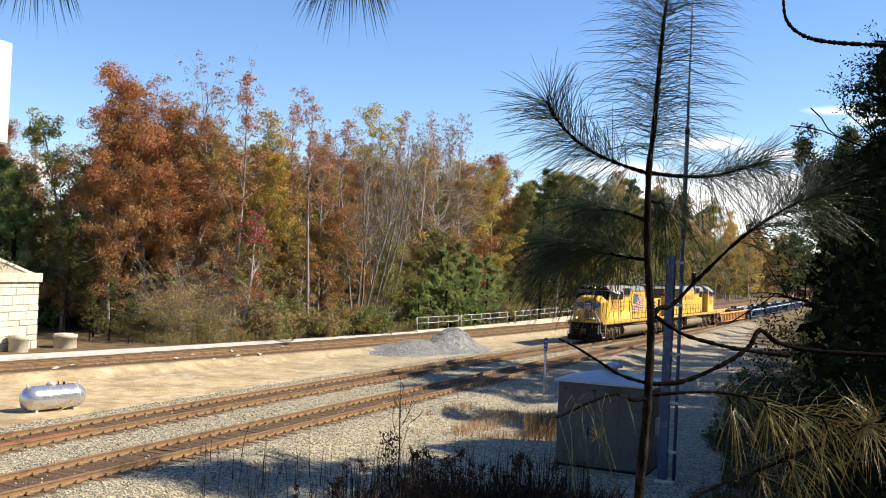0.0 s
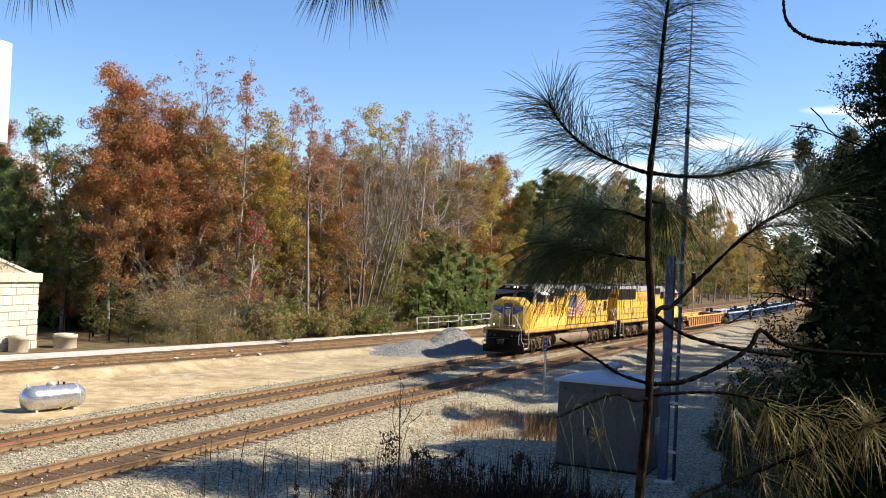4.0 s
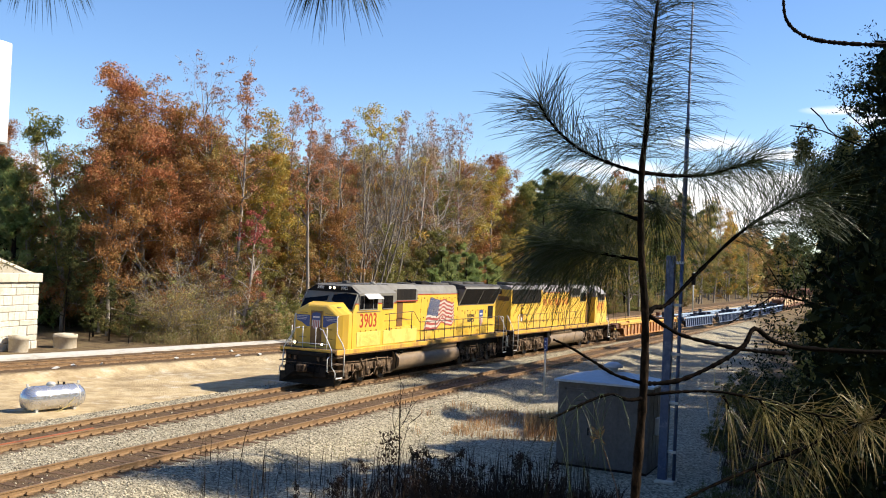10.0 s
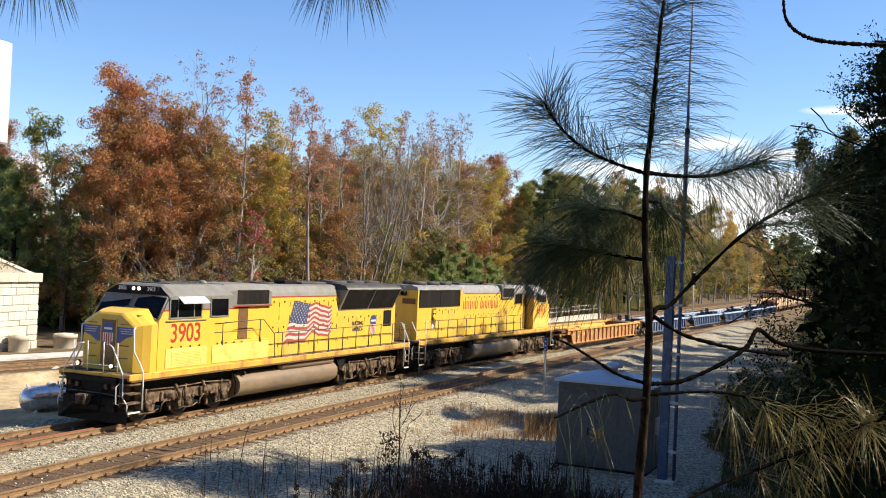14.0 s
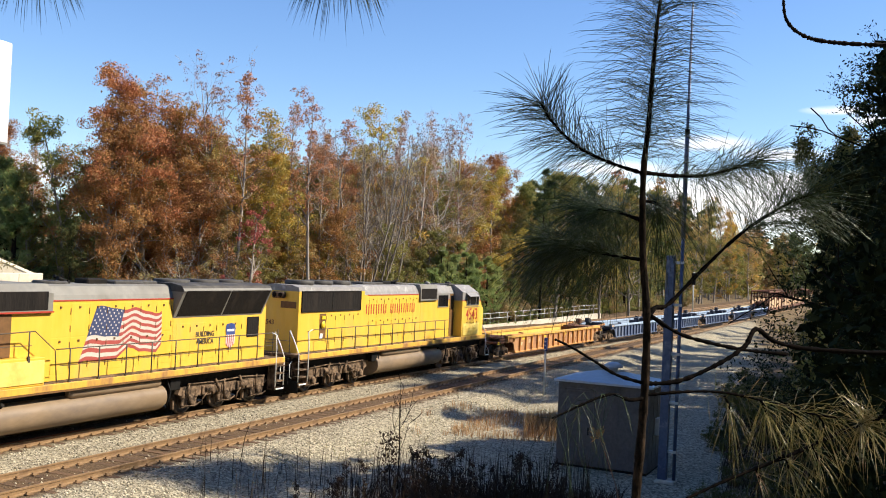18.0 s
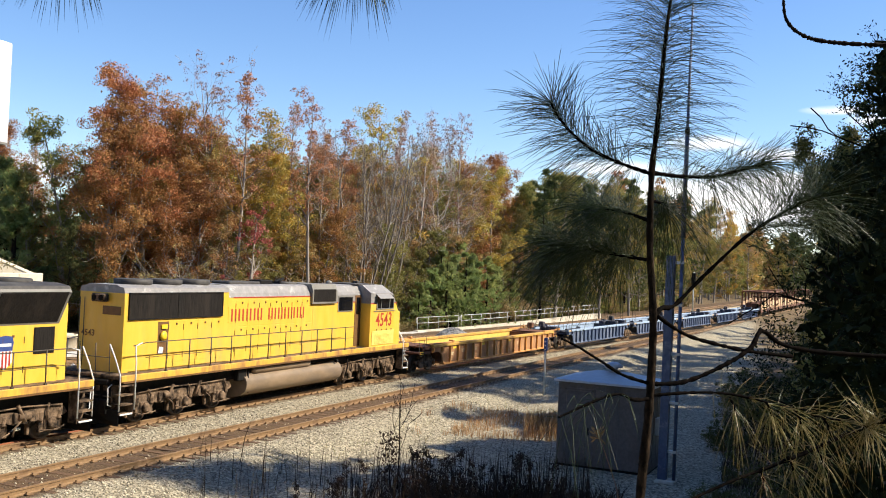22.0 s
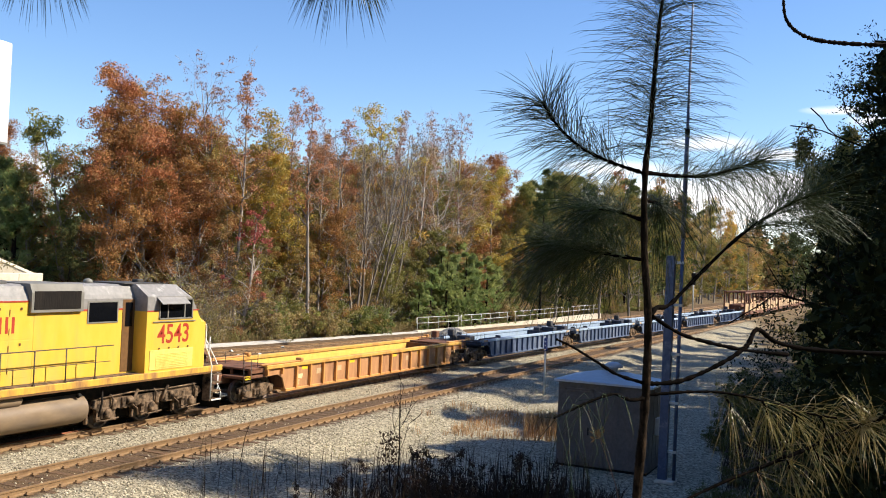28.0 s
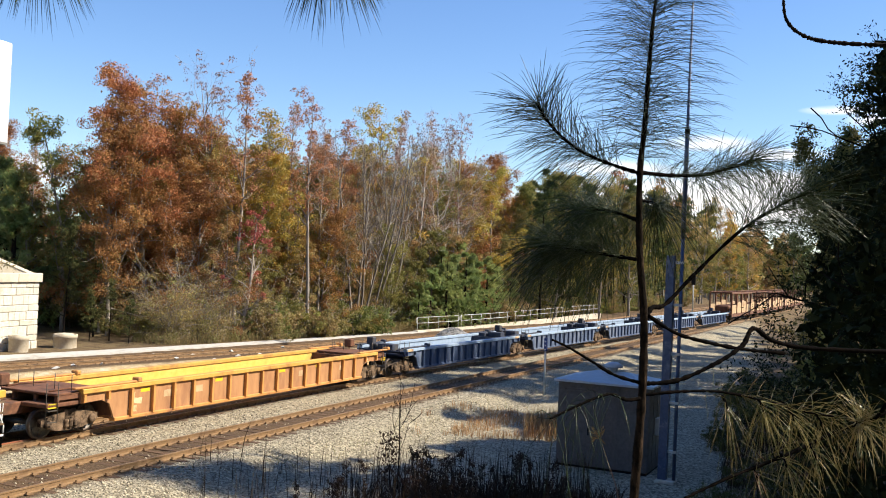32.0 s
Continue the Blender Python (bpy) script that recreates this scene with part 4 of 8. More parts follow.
    part("glare_panel", Geo().add([(X(1.86) + 0.012, -1.4, 4.33), (X(1.86) + 0.012, 1.4, 4.33), (X(1.985) + 0.012, 0.98, 4.62), (X(1.985) + 0.012, -0.98, 4.62)], [(0, 1, 2, 3)]), M_BLACK, cab)
    for s in (-1, 1):
        # windscreens and front number boards lie on the slanting front
        ws = Geo()
        pts = []
        for y, z in ((s * 0.10, 3.90), (s * 1.42, 3.50), (s * 1.40, 4.26), (s * 0.10, 4.36)):
            pts.append((X(1.35 + 0.663 * (z - 3.45)) + 0.02, y, z))
        ws.add(pts, [(0, 1, 2, 3) if s > 0 else (3, 2, 1, 0)])
        part("windscreen", ws, M_GLASS, cab)
        wf = Geo()
        for i in range(4):
            wf.tube([pts[i], pts[(i + 1) % 4]], 0.025, 5)
        part("windscreen_frame", wf, M_GREY, cab)
        nb = part("number_board", Geo().box(X(1.99), X(1.88), min(s * 0.35, s * 0.95), max(s * 0.35, s * 0.95), 4.42, 4.60, 0.01), M_BLACK, cab)
        lettering(number, 0.19, M_WHITE, nb, Matrix(((0, 0, 1, X(1.875)), (1, 0, 0, s * 0.65), (0, 1, 0, 4.51), (0, 0, 0, 1))), "number")
        y = 1.5
        # side windows and sunshade
        for (u0, u1) in ((1.85, 3.62), (4.1, 5.2))[: 2 if flared else 1]:
            y0, y1 = sorted((s * 1.46, s * 1.512))
            part("side_window", Geo().box(X(u1), X(u0), y0, y1, 3.57, 4.22), M_GLASS, cab)
            fr = Geo()
            for za, zb, ua, ub in ((3.53, 3.58, u0, u1), (4.2, 4.25, u0, u1), (3.53, 4.25, u0, u0 + 0.05), (3.53, 4.25, u1 - 0.05, u1)) + (((3.55, 4.2, u0 + 0.42, u0 + 0.47), (3.55, 4.2, u1 - 0.47, u1 - 0.42)) if u0 < 2 else ()):
                fr.box(X(ub), X(ua), min(s * 1.5, s * 1.53), max(s * 1.5, s * 1.53), za, zb)
            part("window_frame", fr, M_GREY, cab)
        sh = Geo().add([(X(3.75), s * 1.5, 4.30), (X(2.3), s * 1.5, 4.30), (X(2.3), s * 1.78, 4.08), (X(3.75), s * 1.78, 4.08), (X(3.75), s * 1.5, 4.275), (X(2.3), s * 1.5, 4.275), (X(2.3), s * 1.77, 4.06), (X(3.75), s * 1.77, 4.06)], [(0, 1, 2, 3), (7, 6, 5, 4), (0, 3, 7, 4), (1, 5, 6, 2), (2, 6, 7, 3)])
        part("sunshade", sh, M_WHITE if flared else M_GREYWORN, cab)
        lettering(number, 0.92, M_RED, cab, side_m(X(2.8), 3.0, s, 1.503), "number", 0.92)
        part("window_ledge", Geo().box(X(3.9), X(1.7), min(s * 1.5, s * 1.54), max(s * 1.5, s * 1.54), 3.44, 3.47), M_GREY, cab)
        # louvred lower panels
        for u0, u1 in ((1.75, 4.0), (4.3, 7.9))[: 2 if flared else 1]:
            y0, y1 = sorted((s * 1.5, s * 1.522))
            pn = part("lower_panel", Geo().box(X(u1), X(u0), y0, y1, 1.82, 2.5, 0.008), M_PALEYEL, lo)
            if u0 < 2:
                for k in range(9):
                    part("louvre", Geo().box(X(u1 - 0.3), X(u0 + 0.3), min(s * 1.52, s * 1.535), max(s * 1.52, s * 1.535), 1.9 + 0.055 * k, 1.925 + 0.055 * k), M_PALEYEL, pn)
            for k in range(4):
                part("latch", Geo().box(X(u0 + 0.3 + k * 0.5) - 0.03, X(u0 + 0.3 + k * 0.5) + 0.03, min(s * 1.52, s * 1.54), max(s * 1.52, s * 1.54), 2.52, 2.58), M_BROWN, pn)
        if not flared:
            # doorway as a flat panel, the shade of the recess in its brown
            part("cab_door", Geo().box(X(4.78), X(4.22), min(s * 0.95, s * 0.975), max(s * 0.95, s * 0.975), 1.8, 4.2), M_BROWN, cab, "dark brown cab doorway")
            part("door_window", Geo().box(X(4.66), X(4.32), min(s * 0.95, s * 0.98), max(s * 0.95, s * 0.98), 3.3, 4.1), M_GLASS, cab)
    # equipment cabinets behind the cab
    if flared:
        part("lower_cabinet", Geo().box(X(7.95), X(5.5), -1.49, 1.49, 1.75, 2.58, 0.02), M_YELLOW, lo)
    part("rear_cabinet", Geo().box(X(8.5), X(ce - 0.02), *((-1.12, 1.12) if flared else (-0.958, 0.958)), 1.76, 3.88, 0.02), M_YELLOW, lo)
    wi = 1.22 if flared else 1.06
    part("inlet_box", Geo().prism([(-wi, 3.86), (wi, 3.86), (wi, 4.45), (0.95, 4.72), (-0.95, 4.72), (-wi, 4.45)], X(8.4 if flared else 8.7), X(5.52 if flared else 6.62), "x"), M_GREY, lo)
    b0, b1 = (6.1, 8.2) if flared else (6.75, 8.6)
    for s in (-1, 1):
        part("inlet_screen", Geo().box(X(b1), X(b0), min(s * (wi - 0.02), s * (wi + 0.02)), max(s * (wi - 0.02), s * (wi + 0.02)), 3.95, 4.5, 0.01), M_SCREEN, lo)
        if flared:
            part("brown_door", Geo().box(X(6.95), X(6.35), min(s * 1.1, s * 1.14), max(s * 1.1, s * 1.14), 2.6, 3.84), M_BROWN, lo)
        else:
            part("side_window", Geo().box(X(6.3), X(5.05), min(s * 0.95, s * 0.985), max(s * 0.95, s * 0.985), 3.5, 4.12), M_GLASS, lo)
            part("window_frame", Geo().box(X(6.36), X(4.99), min(s * 0.95, s * 0.98), max(s * 0.95, s * 0.98), 3.45, 4.17), M_GREY, lo)
        yi, yo = (1.12, 1.228) if flared else (0.95, 0.972)
        part("red_stripe", Geo().box(X(8.45), X(5.5 if flared else 4.3), min(s * yi, s * yo), max(s * yi, s * yo), 3.86, 3.91), M_RED, lo)
        if not flared:
            part("upper_panel", Geo().box(X(8.7), X(4.24), min(s * 0.95, s * 0.964), max(s * 0.95, s * 0.964), 3.9, 4.24), M_GREYWORN, lo)
    # main hood
    hood_end = 20.0 if flared else 20.25
    hood = part("hood", Geo().prism(hood_outline(0.95, 4.2, 4.68)[::1], X(14.25) if flared else X(14.6), X(8.3 if flared else 4.15), "x"), M_YELLOW, lo, "long yellow engine hood with rows of doors")
    part("hood_roof", Geo().prism([(0.958, 4.2), (0.898, 4.365), (0.735, 4.628), (0.55, 4.69), (-0.55, 4.69), (-0.735, 4.628), (-0.898, 4.365), (-0.958, 4.2)], X(14.25) if flared else X(14.6), X(8.35 if flared else 4.17), "x"), M_GREY if flared else M_GREYWORN, hood)
    for s in (-1, 1):
        part("red_stripe", Geo().box(X(14.25), X(8.6), min(s * 0.95, s * 0.966), max(s * 0.95, s * 0.966), 4.175, 4.215), M_RED, hood)
        door_rows(hood, 8.6, 14.1, 7, 1.95, 3.05, 0.935, s, M_YELLOW)
        door_rows(hood, 8.6, 14.1, 7, 3.08, 4.1, 0.935, s, M_YELLOW)
    if flared:
        rad = part("radiator_hood", Geo().box(X(19.6), X(14.2), -0.95, 0.95, 1.75, 3.53), M_YELLOW, lo, "flared radiator end of the hood")
        part("radiator_flare", Geo().prism([(-0.952, 3.5), (0.952, 3.5), (1.42, 4.5), (1.3, 4.66), (0.8, 4.74), (-0.8, 4.74), (-1.3, 4.66), (-1.42, 4.5)], X(19.61), X(14.19), "x"), M_GREY, rad, "dark grey flared top")
        part("radiator_roof", Geo().prism([(1.426, 4.46), (1.31, 4.67), (0.8, 4.75), (-0.8, 4.75), (-1.31, 4.67), (-1.426, 4.46)], X(19.62), X(14.18), "x"), M_ROOF, rad)
        for s in (-1, 1):
            for u0, u1 in ((14.35, 16.9), (17.0, 19.5)):
                g = Geo().add([(X(u1), s * 0.985, 3.56), (X(u0), s * 0.985, 3.56), (X(u0 - 0.0), s * 1.438, 4.49), (X(u1 + 0.0), s * 1.438, 4.49), (X(u1), s * 0.9, 3.56), (X(u0), s * 0.9, 3.56), (X(u0), s * 1.3, 4.49), (X(u1), s * 1.3, 4.49)], [(0, 1, 2, 3), (7, 6, 5, 4), (0, 4, 5, 1), (1, 5, 6, 2), (2, 6, 7, 3), (3, 7, 4, 0)])
                part("radiator_screen", g, M_SCREEN, rad)
            part("grille_door", Geo().box(X(19.45), X(18.65), min(s * 0.95, s * 0.975), max(s * 0.95, s * 0.975), 2.62, 3.42, 0.01), M_SCREEN, rad)
            door_rows(rad, 14.4, 18.3, 5, 1.95, 3.3, 0.935, s, M_YELLOW)
            shield_on(lo, X(17.6), 2.72, 1.0, s, 0.965)
            lettering("BUILDING", 0.27, M_ROOF, lo, side_m(X(16.05), 2.86, s, 0.966), "slogan", 0.9)
            lettering("AMERICA", 0.27, M_ROOF, lo, side_m(X(16.05), 2.58, s, 0.966), "slogan", 0.9)
            flag_on(lo, s)
        part("hood_end", Geo().prism([(-0.9, 1.75), (0.9, 1.75), (0.9, 4.1), (0.6, 4.4), (-0.6, 4.4), (-0.9, 4.1)], X(hood_end), X(19.6), "x"), M_YELLOW, lo)
    else:
        rad = part("radiator_hood", Geo().prism(hood_outline(0.98, 4.42, 4.66), X(hood_end), X(14.6), "x"), M_YELLOW, lo, "radiator end of the hood, paint peeling along the roof edge")
        part("radiator_roof", Geo().prism([(0.988, 4.40), (0.93, 4.585), (0.76, 4.61), (0.58, 4.67), (-0.58, 4.67), (-0.76, 4.61), (-0.93, 4.585), (-0.988, 4.40)], X(hood_end + 0.01), X(14.58), "x"), M_GREYWORN, rad)
        for s in (-1, 1):
            for u0, u1 in ((15.02, 17.5), (17.56, 20.03)):
                part("radiator_screen", Geo().box(X(u1), X(u0), min(s * 0.97, s * 1.02), max(s * 0.97, s * 1.02), 3.54, 4.38, 0.01), M_SCREEN, rad)
                fr = Geo()
                for za, zb, ua, ub in ((3.5, 3.55, u0, u1), (4.37, 4.42, u0, u1), (3.5, 4.42, u0 - 0.03, u0 + 0.02), (3.5, 4.42, u1 - 0.02, u1 + 0.03)):
                    fr.box(X(ub), X(ua), min(s * 0.97, s * 1.035), max(s * 0.97, s * 1.035), za, zb)
                part("screen_frame", fr, M_BLACK, rad)
            od = part("open_hatch", Geo().box(X(18.55), X(18.0), min(s * 0.97, s * 0.985), max(s * 0.97, s * 0.985), 2.3, 3.4), M_BROWN, rad, "open brown hatch with machinery inside")
            part("blower", Geo().lathe([(0.05, 0), (0.15, 0.02), (0.18, 0.06), (0.07, 0.1)], 12, Matrix.Translation((X(18.3), s * 0.985, 2.9)) @ Matrix.Rotation(-s * math.pi / 2, 4, "X")).box(X(18.4), X(18.1), min(s * 0.98, s * 1.03), max(s * 0.98, s * 1.03), 3.15, 3.3), M_PLATE, od)
            part("placard", Geo().add([(X(18.52), s * 1.0, 2.3), (X(18.28), s * 1.0, 2.26), (X(18.24), s * 1.0, 2.5), (X(18.46), s * 1.0, 2.54)], [(0, 1, 2, 3)]), M_WHITE, od)
            door_rows(rad, 14.8, 18.0, 4, 1.95, 3.42, 0.965, s, M_YELLOW)
            # the name along the hood side, as plain upright bars
            nm = part("name_panel", Geo().box(X(14.55), X(9.0), min(s * 0.95, s * 0.957), max(s * 0.95, s * 0.957), 3.2, 3.82), M_YELLOW, lo, "red painted name drawn as plain bars")
            uu = 9.2
            for wd in (0.33, 0.13, 0.29, 0.13, 0.33, 0.35, 0.32, 0.0, 0.33, 0.37, 0.13, 0.35, 0.33):
                if wd == 0.0:
                    uu += 0.3
                    continue
                for a in ((0.0,) if wd < 0.2 else (0.0, wd - 0.1)):
                    part("bar", Geo().box(X(uu + a + 0.1), X(uu + a), min(s * 0.955, s * 0.962), max(s * 0.955, s * 0.962), 3.27, 3.75), M_RED, nm)
                uu += wd + 0.135
        xe = X(hood_end)
        part("rear_headlight", Geo().box(xe - 0.22, xe, -0.32, 0.32, 4.08, 4.36, 0.05), M_TRUCK, lo)
        for y in (-0.15, 0.15):
            part("rear_lens", Geo().tube([(xe - 0.24, y, 4.22), (xe - 0.2, y, 4.22)], 0.1, 12), M_GLASS, lo)
        nb = part("number_board", Geo().box(xe - 0.02, xe, -0.85, -0.05, 3.66, 3.95, 0.01), M_BROWN, lo)
        lettering(number, 0.3, M_BROWN, lo, Matrix(((0, 0, -1, xe - 0.012), (-1, 0, 0, 0.55), (0, 1, 0, 3.0), (0, 0, 0, 1))), "number")
        part("end_ladder", Geo().tube([(xe - 0.05, 0.72, 1.9), (xe - 0.05, 0.72, 4.2)], 0.015, 5).tube([(xe - 0.05, 0.92, 1.9), (xe - 0.05, 0.92, 4.2)], 0.015, 5), M_RAILBAR, lo)
    # roof fittings
    fans = ((15.2, 16.9, 18.5) if flared else (15.6, 17.2, 18.8))
    for u in fans:
        part("roof_fan", Geo().lathe([(0.62, 4.6), (0.66, 4.72), (0.66, 4.84), (0.58, 4.86), (0.2, 4.83)], 18, Matrix.Translation((X(u), 0, 0))), M_ROOF, lo)
    for u in (9.4, 12.9):
        part("roof_fan", Geo().lathe([(0.5, 4.6), (0.54, 4.72), (0.5, 4.78), (0.15, 4.75)], 16, Matrix.Translation((X(u), 0, 0))), M_ROOF, lo)
    part("exhaust_outlet", Geo().box(X(11.6), X(10.7), -0.3, 0.3, 4.6, 4.86, 0.04), M_BLACK, lo)
    part("exhaust_silencer", Geo().box(X(13.9), X(11.8), -0.45, 0.45, 4.62, 4.80, 0.04), M_ROOF, lo)
    part("horn", Geo().tube([(X(10.0), 0.1, 4.78), (X(9.6), 0.1, 4.86)], [0.03, 0.07], 8).tube([(X(10.0), -0.1, 4.78), (X(9.65), -0.1, 4.92)], [0.03, 0.06], 8).box(X(10.05), X(9.95), -0.2, 0.2, 4.62, 4.8), M_BLACK, lo)
    part("cab_roof_plate", Geo().box(X(4.6), X(2.6), -0.8, 0.8, 4.69, 4.74, 0.02).box(X(3.2), X(2.9), -0.15, 0.15, 4.7, 4.85, 0.03), M_ROOF, lo)
    part("antenna_dome", Geo().lathe([(0.16, 4.68), (0.16, 4.76), (0.1, 4.82), (0.02, 4.84)], 12, Matrix.Translation((X(5.0), 0.4, 0))), M_GREY, lo)
    # handrails
    for s in (-1, 1):
        posts = [(X(8.9 + 1.22 * i), 2.78) for i in range(9)] + ([] if flared else [(X(6.46), 2.78), (X(7.68), 2.78)])
        rail_run(lo, [(X(8.35 if flared else 5.7), 1.5, 2.78), (X(8.9 if flared else 6.0), 1.5, 2.78), (X(19.7), 1.5, 2.78), (X(back - 0.55), 1.5, 2.7)], posts, s)
        part("mid_rail", Geo().tube([(X(8.5 if flared else 5.8), s * 1.5, 2.28), (X(19.7), s * 1.5, 2.28)], 0.012, 5), M_RAILBAR, lo)
        if not flared:
            continue
        rail_run(lo, [(X(4.4), 1.5, 3.28), (X(7.5), 1.5, 3.36), (X(8.3), 1.5, 2.75), (X(8.4), 1.5, 1.8)], [(X(4.9), 3.3), (X(7.3), 3.36)], s, None, 2.58)
        part("mid_rail", Geo().tube([(X(4.4), s * 1.5, 2.95), (X(7.4), s * 1.5, 2.95)], 0.012, 5), M_RAILBAR, lo)
    for y in (-0.95, -0.35, 0.35, 0.95):
        part("front_rail", Geo().tube([(X(0.08), y, 1.75), (X(0.05), y, 2.75)], 0.018, 6), M_WHITEBAR, lo)
        part("rear_rail", Geo().tube([(X(back - 0.08), y, 1.75), (X(back - 0.05), y, 2.75)], 0.018, 6), M_RAILBAR, lo)
    part("front_rail", Geo().tube([(X(0.06), -1.0, 1.98), (X(0.06), 1.0, 1.98)], 0.014, 5), M_WHITEBAR, lo)
    part("rear_rail", Geo().tube([(X(back - 0.06), -1.0, 2.3), (X(back - 0.06), 1.0, 2.3)], 0.014, 5), M_RAILBAR, lo)
    return lo


VEHICLES.append((locomotive("3903", True, "yellow diesel locomotive with grey roof and painted flag"), 10.3, 13.75, True))
VEHICLES.append((locomotive("4543", False, "yellow diesel locomotive with peeling grey roof, running hood first"), 32.35, 13.75, False))


# ---- wagons ----
def wagon_truck(parent, xc, mat):
    g = Geo()
    for s in (-1, 1):
        y0, y1 = sorted((s * 0.95, s * 1.1))
        g.prism([(-1.15, 0.42), (-0.85, 0.32), (-0.5, 0.22), (0.5, 0.22), (0.85, 0.32), (1.15, 0.42), (1.15, 0.62), (0.7, 0.72), (0.3, 0.78), (-0.3, 0.78), (-0.7, 0.72), (-1.15, 0.62)], y0, y1, "y")
        for d in (-0.18, 0.0, 0.18):
            g.lathe([(0.08, 0.3), (0.09, 0.36), (0.07, 0.42), (0.09, 0.48), (0.08, 0.55)], 8, Matrix.Translation((d, s * 1.12, 0)))
        for ax in (-0.89, 0.89):
            g.lathe([(0.13, 0), (0.15, 0.06), (0.08, 0.1)], 10, Matrix.Translation((ax, s * 1.1, 0.46)) @ Matrix.Rotation(-s * math.pi / 2, 4, "X"))
    g.box(-0.25, 0.25, -1.1, 1.1, 0.5, 0.85, 0.03)
    tr = part("truck", g, mat, parent, "", Matrix.Translation((xc, 0, 0)))
    for ax in (-0.89, 0.89):
        wheelset(tr, ax, 0.46)
    return tr


def well_wagon(length, wall_a, wall_b, trucks, outer, inner, chord, deck, label, rib=1.02, top=1.47, plates=True, plain_bars=True):
    """An empty well wagon: two ribbed side walls, cross bearers and end decks. wall_a and wall_b: ends of the walls."""
    wg = thing("well_wagon", Matrix(), label, "rail wagon", "vehicles of the train")
    lowa, lowb = wall_a + 1.5, wall_b - 1.5
    for s in (-1, 1):
        y0, y1 = sorted((s * 1.33, s * 1.40))
        out = [(wall_a, 1.02), (wall_a + 0.9, 1.05), (wall_a + 1.25, 0.9), (lowa, 0.36), (lowb, 0.36), (wall_b - 1.25, 0.9), (wall_b - 0.9, 1.05), (wall_b, 1.02), (wall_b, top - 0.1), (wall_a, top - 0.1)]
        wall = part("side_wall", Geo().prism(out, y0, y1, "y"), M_PANEL if outer is M_ORANGE else outer, wg)
        y2, y3 = sorted((s * 1.29, s * 1.33))
        part("inner_wall", Geo().box(lowa, lowb, y2, y3, 0.42, top - 0.12), inner, wg)
        y2, y3 = sorted((s * 1.24, s * 1.50))
        part("top_chord", Geo().box(wall_a, wall_b, y2, y3, top - 0.16, top, 0.02), chord, wg)
        part("bottom_chord", Geo().box(lowa - 0.05, lowb + 0.05, min(s * 1.2, s * 1.47), max(s * 1.2, s * 1.47), 0.30, 0.42, 0.02), outer, wg)
        y2, y3 = sorted((s * 1.40, s * 1.52))
        n = int((wall_b - wall_a) / rib)
        me = Geo().prism([(-0.05, 0.40), (0.05, 0.40), (0.05, top - 0.17), (-0.05, top - 0.17)], y2, y3, "y").mesh("rib", outer)
        me2 = Geo().prism([(-0.05, 1.06), (0.05, 1.06), (0.05, top - 0.17), (-0.05, top - 0.17)], y2, y3, "y").mesh("rib", outer)
        for i in range(n + 1):
            x = wall_a + 0.08 + (wall_b - wall_a - 0.16) * i / n
            part("rib", me if lowa - 0.1 < x < lowb + 0.1 else me2, outer, wall, "", Matrix.Translation((x, 0, 0)))
        for x in (wall_a + 0.7, wall_b - 0.7):
            part("guide_rail", Geo().box(x - 1.0, x + 1.9, min(s * 1.28, s * 1.46), max(s * 1.28, s * 1.46), top + 0.003, top + 0.07, 0.02).box(x + 1.75, x + 1.95, min(s * 1.2, s * 1.5), max(s * 1.2, s * 1.5), top, top + 0.16, 0.03), outer if plates else deck, wg)
        if plates:
            for x in (-6.6, -2.6, 1.6, 4.4):
                part("marking", Geo().box(x - 0.22, x + 0.22, min(s * 1.40, s * 1.406), max(s * 1.40, s * 1.406), 1.12, 1.24), M_PLATE, wall)
            for x, w, z in ((-7.15, 0.42, 0.62), (-6.95, 0.5, 0.86), (-7.2, 0.3, 1.06), (8.75, 0.22, 1.18), (8.9, 0.16, 0.98)):
                blot = [(x + w * math.cos(k * 0.785) * (0.5 + 0.14 * math.sin(k * 2.3 + x)), z + 0.17 * math.sin(k * 0.785) * (0.8 + 0.3 * math.cos(k * 1.7))) for k in range(8)]
                part("chalked_patch", Geo().prism(blot, min(s * 1.40, s * 1.404), max(s * 1.40, s * 1.404), "y"), M_CREAM, wall, "pale chalky patch of old paint")
            for x, w in ((-5.3, 0.7), (-3.9, 0.7), (3.0, 0.3), (6.4, 0.35), (7.6, 0.3)):
                part("marking", Geo().box(x - w / 2, x + w / 2, min(s * 1.40, s * 1.406), max(s * 1.40, s * 1.406), 0.85, 1.08), M_BUFF, wall)
        else:
            for x in (wall_a + 0.35, wall_b - 0.5):
                part("marking", Geo().box(x - 0.3, x + 0.3, min(s * 1.50, s * 1.506), max(s * 1.50, s * 1.506), top - 0.15, top - 0.02), M_BUFF, wall)
    k = lowa + 0.4
    while k < lowb:
        part("cross_bearer", Geo().box(k - 0.1, k + 0.1, -1.3, 1.3, 0.30, 0.44, 0.01), outer, wg)
        k += 2.2
    for e, xw in ((-1, wall_a), (1, wall_b)):
        xo = length / 2 * e
        a, b = sorted((xw - e * 1.45, xw + e * 0.05))
        part("end_wall", Geo().box(min(xw - e * 1.45, xw - e * 1.53), max(xw - e * 1.45, xw - e * 1.53), -1.3, 1.3, 0.45, top - 0.15, 0.01), deck, wg)
        part("end_deck", Geo().box(a, b, -1.26, 1.26, 1.06, 1.14, 0.02), deck, wg)
